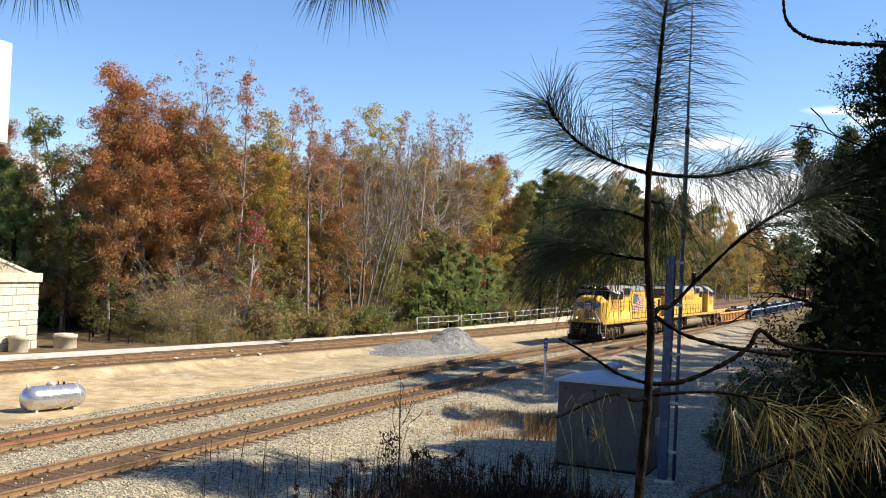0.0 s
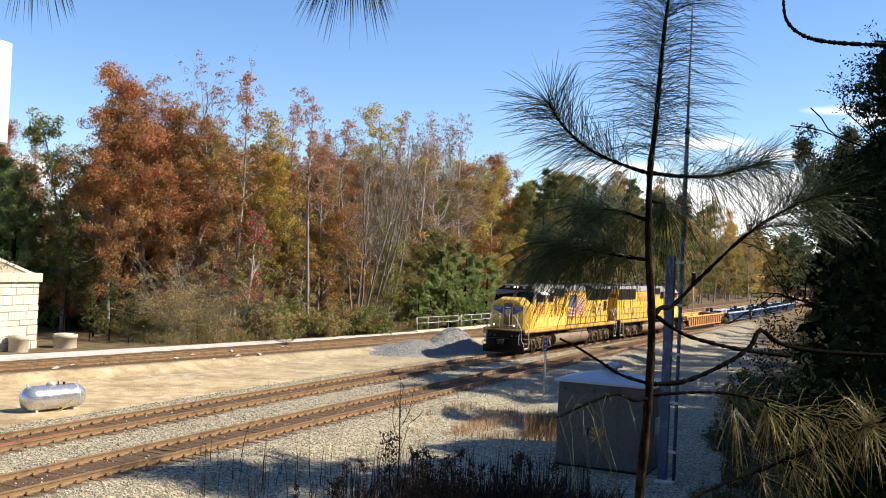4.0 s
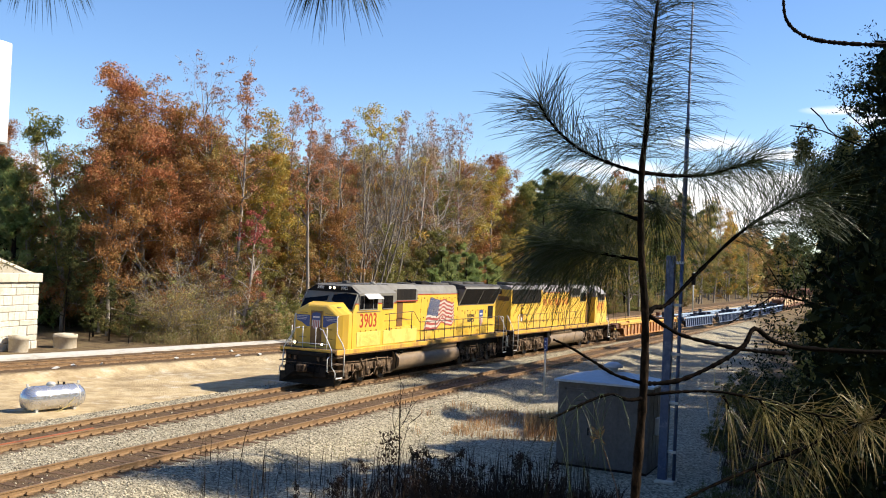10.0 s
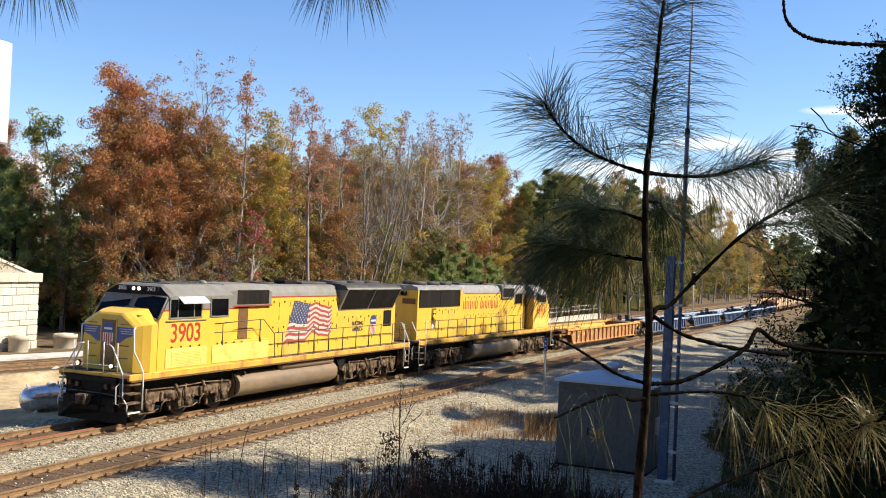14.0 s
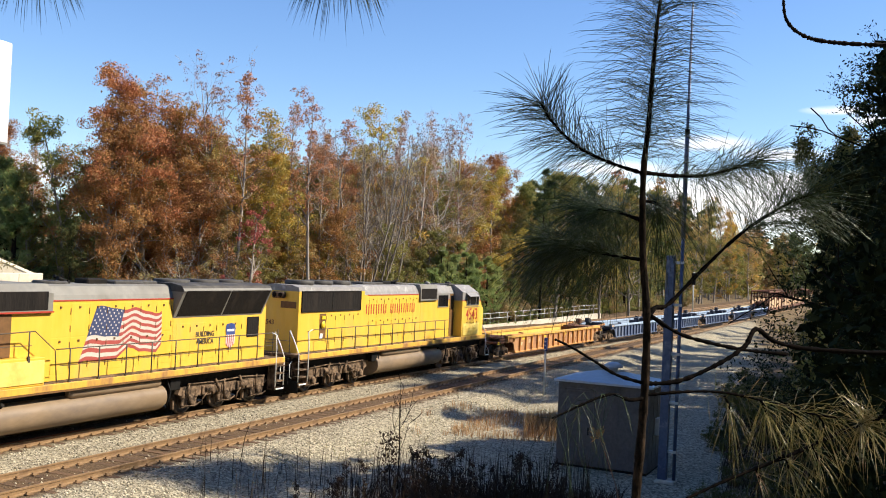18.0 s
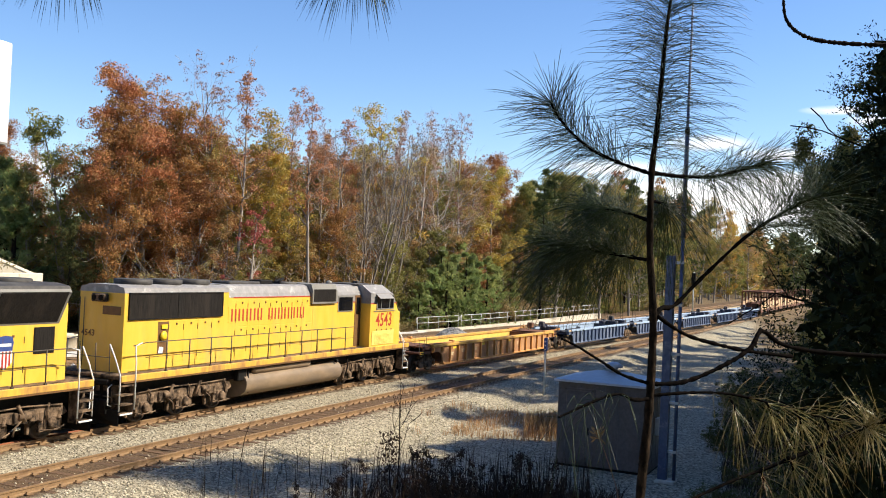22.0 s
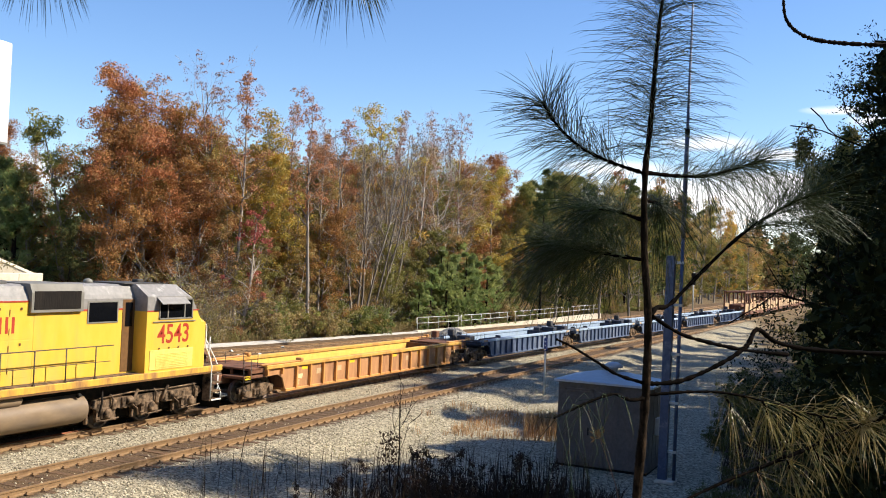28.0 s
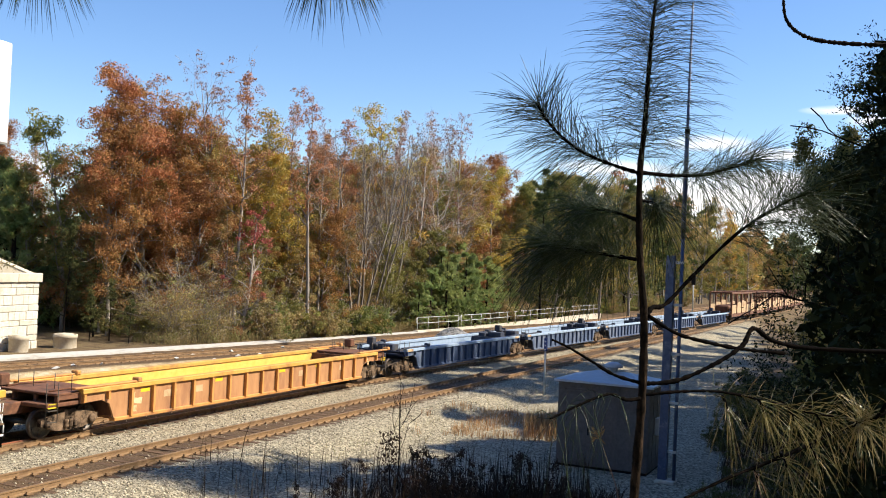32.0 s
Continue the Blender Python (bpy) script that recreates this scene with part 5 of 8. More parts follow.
        part("deck_grating", Geo().box(a + 0.1, b - 0.1, -1.25, 1.25, top - 0.22, top - 0.17, 0.01).box(a + 0.2, b - 0.2, -0.9, -0.75, top - 0.16, top - 0.1).box(a + 0.2, b - 0.2, 0.75, 0.9, top - 0.16, top - 0.1), deck, wg)
        part("draft_sill", Geo().box(min(xw, xo), max(xw, xo), -0.3, 0.3, 0.75, 1.12, 0.03), deck, wg)
        if trucks[0 if e < 0 else 1]:
            part("end_sill", Geo().box(min(xw, xo - e * 0.7), max(xw, xo - e * 0.7), -1.35, 1.35, 1.0, 1.12, 0.02), deck, wg)
            part("coupler", Geo().box(min(xo - e * 0.7, xo), max(xo - e * 0.7, xo), -0.16, 0.16, 0.76, 1.02, 0.04), M_RUST, wg)
            for s in (-1, 1):
                part("ladder", Geo().tube([(xo - e * 0.72, s * 1.3, 0.55), (xo - e * 0.72, s * 1.3, 1.75)], 0.015, 5).tube([(xo - e * 1.1, s * 1.38, 0.55), (xo - e * 1.1, s * 1.38, 1.75)], 0.015, 5).box(min(xo - e * 0.72, xo - e * 1.1), max(xo - e * 0.72, xo - e * 1.1), s * 1.36 - 0.02, s * 1.36 + 0.02, 0.55, 0.58).box(min(xo - e * 0.72, xo - e * 1.1), max(xo - e * 0.72, xo - e * 1.1), s * 1.36 - 0.02, s * 1.36 + 0.02, 0.9, 0.93), M_RAILBAR, wg)
                part("end_plate", Geo().box(min(xo - e * 0.75, xo - e * 1.15), max(xo - e * 0.75, xo - e * 1.15), s * 1.34 - 0.01, s * 1.34 + 0.01, 0.98, 1.12), M_PLATE, wg)
            part("brake_wheel", Geo().tube([(xo - e * 0.8, 0.7, 1.2), (xo - e * 0.8, 0.7, 1.85)], 0.03, 6).box(xo - e * 0.8 - 0.2, xo - e * 0.8 + 0.2, 0.5, 0.9, 1.5, 1.9, 0.05), deck, wg)
        for y in (-1.1, -0.4, 0.5, 1.15):
            part("stanchion", Geo().tube([(xw + e * 0.1, y, top - 0.3), (xw + e * 0.1, y, top + 0.42)], 0.014, 5), M_RAILBAR, wg)
        if plates:
            dk = part("upper_deck", Geo().box(min(xw - e * 1.2, xw + e * 0.95), max(xw - e * 1.2, xw + e * 0.95), -1.34, 1.34, top - 0.14, top - 0.06, 0.015), deck, wg, "rusty raised end deck")
            for y in (-1.3, -0.45, 0.45, 1.3):
                part("deck_post", Geo().box(min(xw + e * 0.82, xw + e * 0.92), max(xw + e * 0.82, xw + e * 0.92), y - 0.05, y + 0.05, 1.1, top - 0.14), deck, dk)
            for s in (-1, 1):
                part("deck_side", Geo().box(min(xw, xw + e * 0.9), max(xw, xw + e * 0.9), s * 1.32 - 0.02, s * 1.32 + 0.02, 1.2, top - 0.14), M_RUST, dk)
                part("brake_rod", Geo().tube([(xw - e * 0.8, s * 0.9, top - 0.03), (xw + e * 0.2, s * 0.95, top + 0.0), (xw + e * 0.8, s * 0.9, top - 0.04)], 0.03, 6), M_RUST, dk)
        else:
            part("connector_box", Geo().box(min(xw - e * 0.2, xw - e * 0.9), max(xw - e * 0.2, xw - e * 0.9), -0.5, 0.4, top - 0.17, top + 0.14, 0.03).box(min(xw - e * 0.3, xw - e * 1.2), max(xw - e * 0.3, xw - e * 1.2), 0.5, 0.95, top - 0.17, top + 0.08, 0.03), deck, wg)
        if trucks[0 if e < 0 else 1]:
            wagon_truck(wg, trucks[0 if e < 0 else 1], M_TRUCK)
    return wg


VEHICLES.append((well_wagon(23.0, -9.5, 9.7, (-9.6, 9.6), M_ORANGE, M_WELLYEL, M_CHORD, M_RUST, "empty well wagon with ribbed faded-orange sides, yellow inside"), 55.15, 19.2, False))
for i in range(5):
    L0 = 17.2
    wgn = well_wagon(L0, -7.9, 7.9, (-7.6 if i == 0 else -8.6, 7.6 if i == 4 else None), M_WAGBLUE, M_PALEBLUE, M_PALEBLUE, M_WAGDARK, "empty articulated well wagon, ribbed faded-blue sides darkened for shade", 0.9, 1.42, False)
    VEHICLES.append((wgn, 75.9 + L0 * i, 16.0, False))


def rack_wagon(label):
    """A rust-brown flat wagon with upright frames, top beams and buff side panels."""
    wg = thing("rack_wagon", Matrix(), label, "rail wagon", "vehicles of the train")
    part("deck", Geo().box(-9.6, 9.6, -1.4, 1.4, 0.95, 1.2, 0.03), M_RUST, wg)
    for s in (-1, 1):
        part("side_beam", Geo().box(-9.6, 9.6, min(s * 1.35, s * 1.5), max(s * 1.35, s * 1.5), 0.75, 1.1, 0.02), M_RUST, wg)
        part("top_beam", Geo().box(-9.5, 9.5, s * 1.38 - 0.08, s * 1.38 + 0.08, 3.75, 4.0, 0.02), M_RUST, wg)
        for i in range(6):
            x = -9.3 + 3.72 * i
            part("upright", Geo().box(x - 0.14, x + 0.14, s * 1.38 - 0.1, s * 1.38 + 0.1, 1.1, 3.8, 0.02), M_RUST, wg)
            if i < 5:
                part("side_panel", Geo().box(x + 0.2, x + 3.5, s * 1.38 - 0.03, s * 1.38 + 0.03, 1.2, 2.3 + 0.2 * (i % 3), 0.01), M_BUFF, wg)
    for i in range(6):
        x = -9.3 + 3.72 * i
        part("cross_beam", Geo().box(x - 0.1, x + 0.1, -1.35, 1.35, 3.78, 3.96, 0.02), M_RUST, wg)
        if i < 5:
            part("load", Geo().box(x + 0.7, x + 2.6, -0.9, 0.9, 1.2, 2.2, 0.15), M_RUST, wg)
    for e in (-1, 1):
        part("coupler", Geo().box(min(e * 9.5, e * 10.3), max(e * 9.5, e * 10.3), -0.16, 0.16, 0.76, 1.02, 0.04), M_RUST, wg)
        wagon_truck(wg, e * 7.4, M_TRUCK)
    return wg


for i in range(5):
    VEHICLES.append((rack_wagon("rust-brown flat wagon with upright frames and buff panels"), 75.9 + 17.2 * 4 + 8.6 + 10.9 + 20.6 * i, 14.8, False))


# ---- woods ----
def spread(mesh_name, pts, size, mat, rng, long=1.0, wide=0.55, facing=None, along=None, stray=0.6):
    """Many small leaves, each a bent pair of triangles, round the points given; facing: which way they look, along: which way they point."""
    pts = np.asarray(pts)
    n = len(pts)
    unit = lambda q: q / (np.linalg.norm(q, axis=1)[:, None] + 1e-9)
    if facing is not None:
        look_to = unit(facing + stray * rng.normal(size=(n, 3)))
        a = unit(np.cross(look_to, rng.normal(size=(n, 3))))
        c = np.cross(look_to, a)
    else:
        a = unit(rng.normal(size=(n, 3)) if along is None else along + stray * rng.normal(size=(n, 3)))
        c = unit(np.cross(a, rng.normal(size=(n, 3))))
    s = size * rng.uniform(0.6, 1.35, n)[:, None]
    up = np.cross(a, c) * s * 0.18
    v = np.stack([pts - a * s * long, pts + c * s * wide + up, pts + a * s * long, pts - c * s * wide + up], 1).reshape(-1, 3)
    i = np.arange(n)[:, None] * 4
    f = np.concatenate([i + np.array([[0, 1, 2]]), i + np.array([[0, 2, 3]])], 1).reshape(-1, 3)
    me = bpy.data.meshes.new(mesh_name)
    me.vertices.add(len(v))
    me.vertices.foreach_set("co", v.ravel())
    me.loops.add(f.size)
    me.loops.foreach_set("vertex_index", f.ravel())
    me.polygons.add(len(f))
    me.polygons.foreach_set("loop_start", np.arange(0, f.size, 3))
    me.materials.append(mat)
    me.update()
    me.validate()
    return me


def limb(g, rng, p, d, length, r, depth, tips, bend=0.25, lift=0.15, n=4, sides=5, fork=(3, 5)):
    pts, rs = [p.copy()], [r]
    q = p.copy()
    for i in range(n):
        d = (d + Vector(rng.normal(0, bend, 3)) + Vector((0, 0, lift))).normalized()
        q = q + d * (length / n)
        pts.append(q.copy())
        rs.append(max(0.007, r * (1 - 0.8 * (i + 1) / n)))
        if depth <= 1:
            tips.append(q.copy())
    g.tube(pts, rs, sides, cap=False)
    if depth > 0:
        for k in range(rng.integers(*fork)):
            i = rng.integers(1, n + 1)
            dd = (d + Vector(rng.normal(0, 0.6, 3))).normalized()
            limb(g, rng, pts[i], dd, length * rng.uniform(0.45, 0.7), rs[i] * 0.65 + 0.003, depth - 1, tips, bend, lift, 3, 4 if depth > 1 else 3, fork)


def leaf_masses(name, centres, out, rho, per, size, mat, rng):
    """Leaves gathered in rounded masses that look outwards and up."""
    m = len(centres)
    u = rng.normal(size=(m, per, 3)) + 0.55 * out[:, None] + np.array([0, 0, 0.35])
    u /= np.linalg.norm(u, axis=2)[..., None]
    big = rng.uniform(rho[0], rho[1], (m, 1, 1))
    p = centres[:, None] + u * big * rng.uniform(0.45, 1.1, (m, per, 1)) * np.array([1, 1, 0.72])
    return spread(name, p.reshape(-1, 3), size, mat, rng, facing=u.reshape(-1, 3))


def hardwood(seed, h, r, base, mat, masses, per, size=0.08, rho=(0.4, 0.85), limbs=18, lean=0.05, radius=0.16, depth=1, up=(0.35, 0.7), high=0.0, stems=1, flare=0.0, lift=0.15):
    """One or more stems with limbs; leaves in masses round the twigs above the height given."""
    rng = np.random.default_rng(seed)
    g, tips = Geo(), []
    for st in range(stems):
        a0 = 2 * math.pi * (st + rng.uniform(0, 0.5)) / stems
        pts, rs, q = [], [], Vector((0.2 * math.cos(a0), 0.2 * math.sin(a0), -0.3)) if stems > 1 else Vector((0, 0, -0.3))
        d = Vector((flare * math.cos(a0), flare * math.sin(a0), 1)).normalized()
        hh = h * (rng.uniform(0.8, 1.0) if stems > 1 else 1.0)
        for i in range(9):
            pts.append(q.copy())
            rs.append(radius * (1 - 0.93 * i / 8) + 0.01)
            d = (d + Vector((*rng.normal(0, lean, 2), 0.02))).normalized()
            q = q + d * ((hh + 0.3) / 8)
        g.tube(pts, rs, 8, cap=False)
        for k in range(limbs):
            t = base + (0.97 - base) * (k + rng.uniform(0, 1)) / limbs
            i = min(7, int(t * 8))
            p = pts[i].lerp(pts[i + 1], t * 8 - i)
            a = rng.uniform(0, 2 * math.pi)
            s = (t - base) / (1 - base)
            ln = r * (0.55 + 0.75 * math.sin(math.pi * min(0.98, 0.25 + 0.7 * s))) * rng.uniform(0.65, 1.12) * (1.15 - 0.65 * s)
            limb(g, rng, p, Vector((math.cos(a), math.sin(a), up[0] + up[1] * s)).normalized(), ln, rs[i] * 0.5 + 0.01, depth, tips, 0.25, lift)
    tips = np.array([tuple(q) for q in tips])
    tips = tips[tips[:, 2] > high * h]
    pick = tips[rng.integers(0, len(tips), masses)] + rng.normal(0, 0.22, (masses, 3))
    out = pick * np.array([1, 1, 0])
    out /= np.linalg.norm(out, axis=1)[:, None] + 0.3
    return g, leaf_masses("crown", pick, out, rho, per, size, mat, rng)


def conifer(seed, h, r, base, tufts, per, size, mat, droop=0.0):
    """A pine: tiers of branches with brush-like tufts of needles."""
    rng = np.random.default_rng(seed)
    g, at, way = Geo(), [], []
    g.tube([(0, 0, -0.3), (0.03, 0.02, h * 0.5), (0, 0, h)], [0.16, 0.1, 0.02], 7, cap=False)
    tiers = int(h * 3.2)
    for k in range(tiers):
        t = base + (0.99 - base) * (k + rng.uniform(0, 0.8)) / tiers
        ln = r * (1.02 - t) ** 0.8 / (1.02 - base) ** 0.8 * rng.uniform(0.55, 1.2) + 0.25
        a = rng.uniform(0, 2 * math.pi)
        dirv = Vector((math.cos(a), math.sin(a), rng.uniform(-0.05, 0.4) - droop))
        p = Vector((0, 0, t * h))
        g.tube([p, p + dirv * ln * 0.6, p + dirv * ln + Vector((0, 0, 0.08 * ln))], [0.03, 0.018, 0.006], 4, cap=False)
        for uu in rng.uniform(0.25, 1.05, max(2, int(tufts / tiers))):
            at.append(np.array(p + dirv * ln * float(uu)) + rng.normal(0, 0.10 + 0.10 * ln, 3) * (1, 1, 0.55))
            way.append(np.array(dirv) * 0.6 + (0, 0, 0.5))
    at, way = np.repeat(at, per, 0), np.repeat(way, per, 0)
    dirs = way + rng.normal(0, 0.75, at.shape)
    dirs /= np.linalg.norm(dirs, axis=1)[:, None]
    return g, spread("needles", at + dirs * size * rng.uniform(0.6, 1.9, (len(at), 1)), size, mat, rng, 1.5, 0.3, along=dirs, stray=0.2)


def shrub(seed, h, r, masses, per, size, mat, stems=9, rho=(0.2, 0.5), twigs=1):
    rng = np.random.default_rng(seed)
    g, tips = Geo(), []
    for k in range(stems):
        a = rng.uniform(0, 2 * math.pi)
        limb(g, rng, Vector((0.15 * math.cos(a), 0.15 * math.sin(a), -0.1)), Vector((0.7 * math.cos(a), 0.7 * math.sin(a), 1.1)).normalized(), h * rng.uniform(0.5, 0.85), 0.03, twigs, tips, 0.3, 0.1, 4, 3)
    tips = np.array([tuple(q) for q in tips])
    tips[:, :2] *= r / max(0.1, np.percentile(np.hypot(tips[:, 0], tips[:, 1]), 90))
    pick = tips[rng.integers(0, len(tips), masses)] + rng.normal(0, 0.15, (masses, 3))
    pick[:, 2] = np.abs(pick[:, 2]) * rng.uniform(0.45, 1.0, masses)
    out = pick * np.array([1, 1, 0])
    out /= np.linalg.norm(out, axis=1)[:, None] + 0.3
    return g, leaf_masses("leaves", pick, out, rho, per, size, mat, rng)


PROTO = {}


def proto(kind, made, bark, name, label, category, group, crown="crown", wood="trunk"):
    g, me = made
    ob = thing(name, Matrix.Translation((0, 0, -60)), label, category, group)
    part(wood, g, bark, ob)
    part(crown, me, None, ob)
    PROTO.setdefault(kind, []).append([ob, False])


def plant(kind, x, y, s=1.0, turn=None, which=None, z=None, tall=1.0):
    lst = PROTO[kind]
    entry = lst[which % len(lst)] if which is not None else lst[random.randrange(len(lst))]
    a = random.uniform(0, 6.28) if turn is None else turn
    m = Matrix.Translation((x, y, (land(x, y) if z is None else z) - 0.05)) @ Matrix.Rotation(a, 4, "Z") @ Matrix.Diagonal((s, s, s * tall, 1))
    if not entry[1]:
        entry[0].matrix_basis, entry[1] = m, True
        return entry[0]
    ob = copy_thing(entry[0], Matrix())
    ob.matrix_basis = m
    return ob


W = "trees of the wood behind the yard"
for sd in (1, 2, 3):
    proto("russet", hardwood(sd, 16.5, 4.9, 0.14, L_RUSSET, 230, 110, 0.085, (0.5, 1.05), 26), M_BARK, "oak_tree", "broad oak in dense russet-brown autumn leaf", "tree", W)
for sd in (4, 5, 6):
    proto("bare", hardwood(sd, 19, 2.7, 0.34, L_PINK, 150, 13, 0.065, (0.15, 0.45), 20, 0.035, 0.15, 2, (0.7, 0.9), 0.45), M_BARKPALE, "ash_tree", "slender pale grey hardwood almost bare of leaves", "tree", W)
for sd in (61, 62):
    proto("grey", hardwood(sd, 15, 2.4, 0.25, L_BRONZE, 60, 8, 0.06, (0.15, 0.4), 11, 0.05, 0.085, 2, (0.7, 0.8), 0.3, 4, 0.17), M_BARKGREY, "hornbeam_tree", "many-stemmed grey tree with a haze of bare twigs", "tree", W)
proto("fan", hardwood(63, 20, 5.0, 0.45, L_PINK, 150, 18, 0.065, (0.15, 0.45), 11, 0.03, 0.17, 2, (1.5, 0.8), 0.5, lift=0.05), M_BARK, "elm_tree", "tall grey tree with a bare fan-shaped top", "tree", W)
for sd in (64, 65):
    proto("thin", hardwood(sd, 18.5, 1.9, 0.45, L_ORANGE, 85, 36, 0.075, (0.25, 0.6), 20, 0.025, 0.15, 1, (0.4, 0.8), 0.5), M_BARK, "gum_tree", "tall slim grey-barked tree with thin orange-brown leaf", "tree", W)
for sd in (7, 8):
    proto("gold", hardwood(sd, 17, 3.0, 0.25, L_GOLD, 130, 80, 0.085, (0.4, 0.85), 20), M_BARK, "poplar_tree", "tall tree in yellow and orange autumn leaf", "tree", W)
for sd in (9, 10, 11):
    proto("olive", hardwood(sd, 15, 3.1, 0.10, L_OLIVE, 150, 80, 0.085, (0.4, 0.9), 20), M_BARK, "hickory_tree", "leafy tree turning from green to olive-brown", "tree", W)
for sd in (12, 13):
    proto("bronze", hardwood(sd, 16, 2.9, 0.15, L_BRONZE, 120, 70, 0.08, (0.35, 0.8), 20), M_BARK, "beech_tree", "hardwood tree in thin bronze-brown leaf", "tree", W)
for sd in (14, 15):
    proto("pine", conifer(sd, 14, 3.0, 0.12, 420, 20, 0.12, L_PINE), M_BARKDARK, "pine_tree", "dense dark green pine tree", "tree", W, "needles")
for sd, mt, lb in ((41, L_BRONZE, "bronze-brown"), (42, L_OLIVE, "olive-green"), (43, L_GOLD, "yellowing"), (44, L_RUSSET, "russet")):
    proto("back", hardwood(sd, 16, 3.6, 0.06, mt, 110, 40, 0.17, (0.6, 1.2), 16, depth=0), M_BARK, "forest_tree", "crowded %s tree deep in the wood" % lb, "tree", W)
for sd, mt, lb in ((51, L_BRONZE, "bronze-brown"), (52, L_OLIVE, "olive-green"), (53, L_OLIVE, "olive-brown"), (54, L_PINE, "dark green")):
    proto("far", hardwood(sd, 15, 3.8, 0.05, mt, 110, 26, 0.26, (0.7, 1.5), 12, depth=0), M_BARK, "distant_tree", "%s tree far down the line" % lb, "tree", W)
for sd in (17, 18):
    proto("ypine", conifer(sd, 7, 2.5, 0.03, 420, 28, 0.085, L_YOUNG), M_BARKDARK, "pine_tree", "bushy bright green young pine at the wood's edge", "tree", W, "needles")
# never in view; planted only to block sun and sky light
proto("rear", hardwood(32, 18, 3.8, 0.16, L_SHADE, 230, 30, 0.22, (0.6, 1.3), 20, depth=0), M_BARKDARK, "oak_tree", "unseen leafy oak added to block light", "tree", W)
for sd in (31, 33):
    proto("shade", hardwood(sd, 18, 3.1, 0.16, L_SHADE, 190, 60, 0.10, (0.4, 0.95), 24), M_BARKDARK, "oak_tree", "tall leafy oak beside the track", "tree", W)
proto("red", hardwood(16, 9, 1.9, 0.2, L_RED, 60, 45, 0.075, (0.2, 0.5), 16), M_BARK, "maple_tree", "young maple in red autumn leaf", "tree", W)
for sd, kd, mt, lb in ((21, "bbush", L_BUSHBROWN, "tangled brown bush at the wood's edge"), (22, "gbush", L_GREEN, "green bush at the wood's edge"), (23, "obush", L_OLIVE, "olive-green bush at the wood's edge"), (24, "dbush", L_SHADE, "green bush with leaves darkened for the shade of the trees")):
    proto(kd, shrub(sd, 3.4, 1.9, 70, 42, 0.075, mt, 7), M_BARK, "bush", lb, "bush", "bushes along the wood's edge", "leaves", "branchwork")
proto("tbush", shrub(25, 6.2, 3.1, 190, 26, 0.065, L_BUSHBROWN, 16, (0.25, 0.6), 2), M_BARK, "bush", "tall twiggy brown bush at the wood's edge", "bush", "bushes along the wood's edge", "leaves", "branchwork")


def edge_y(x):
    """Front of the wood."""
    return yard_y(x) + 5.2 + 4.0 * (1 - ease(40, 62, x))


def spot(a, d):
    """A place d metres out, a times that far aside of the line of sight."""
    return (0.91 * d + 0.4146 * a * d, -24.17 + 0.4146 * d - 0.91 * a * d)


def aside(x, y):
    d = x * 0.91 + (y + 24.17) * 0.4146
    return (x * 0.4146 - (y + 24.17) * 0.91) / max(0.1, d)


rt = random.Random(5)
# trees that stand out along the front: kind, x, y, size, stretch upwards
FRONT = [("russet", 54.8, 23.3, 1.0, 1.06), ("russet", 51.9, 24.2, 0.88, 1.0), ("russet", 58.6, 24.0, 0.95, 1.02), ("russet", 55.5, 20.6, 0.68, 0.95), ("thin", 55.6, 25.5, 0.98, 1.0), ("olive", 51.8, 28.2, 0.98, 1.0), ("olive", *spot(-0.355, 76), 0.82, 1.0), ("olive", *spot(-0.372, 72), 0.62, 1.0), ("pine", *spot(-0.365, 82), 0.8, 1.0), ("olive", *spot(-0.34, 72), 0.7, 1.0), ("olive", 50.6, 30.2, 0.76, 0.95), ("russet", 53.0, 26.0, 0.8, 1.0),
         ("shade", 49.4, 25.6, 0.42, 1.0), ("shade", 50.4, 24.0, 0.36, 1.0), ("russet", 57.5, 21.5, 0.7, 0.9), ("russet", 61.5, 25.0, 0.9, 1.0), ("fan", 59.9, 21.8, 0.95, 1.0), ("thin", 58.4, 18.6, 1.0, 1.02), ("gold", 65.5, 21.0, 0.98, 1.0), ("gold", 63.2, 22.6, 0.8, 1.0), ("red", 58.2, 17.8, 1.0, 1.0),
         ("thin", 64.6, 16.4, 1.0, 1.0), ("thin", 67.8, 20.7, 0.98, 1.0), ("thin", 72.9, 19.3, 1.0, 0.97), ("thin", 69.6, 18.6, 0.88, 1.0), ("bronze", 66.0, 19.2, 0.62, 1.0), ("bronze", 70.5, 21.0, 0.85, 1.0),
         ("grey", 72.3, 16.3, 1.16, 1.0), ("grey", 76.0, 17.3, 1.2, 1.0), ("grey", 79.7, 17.6, 1.22, 1.02), ("bare", 75.2, 19.6, 0.94, 1.0), ("bare", 82.0, 19.0, 1.0, 1.0), ("gold", 85.5, 21.2, 1.2, 1.0), ("thin", 88.6, 21.5, 1.1, 1.0),
         ("bare", 87.0, 18.0, 1.05, 1.0), ("bare", 91.1, 17.9, 1.12, 1.0), ("bare", 93.0, 16.8, 1.13, 1.0), ("bare", 96.0, 18.4, 1.12, 1.0), ("bare", 89.6, 16.6, 0.92, 1.0), ("bronze", 97.5, 19.5, 1.1, 1.0),
         ("gold", 102.1, 15.4, 1.0, 1.0), ("gold", 102.0, 18.2, 1.06, 1.0), ("olive", 106.5, 15.6, 0.8, 1.0), ("russet", 108.5, 19.5, 1.05, 1.0), ("olive", 111.5, 15.5, 0.75, 1.0), ("olive", 100.0, 14.2, 0.42, 1.0)]
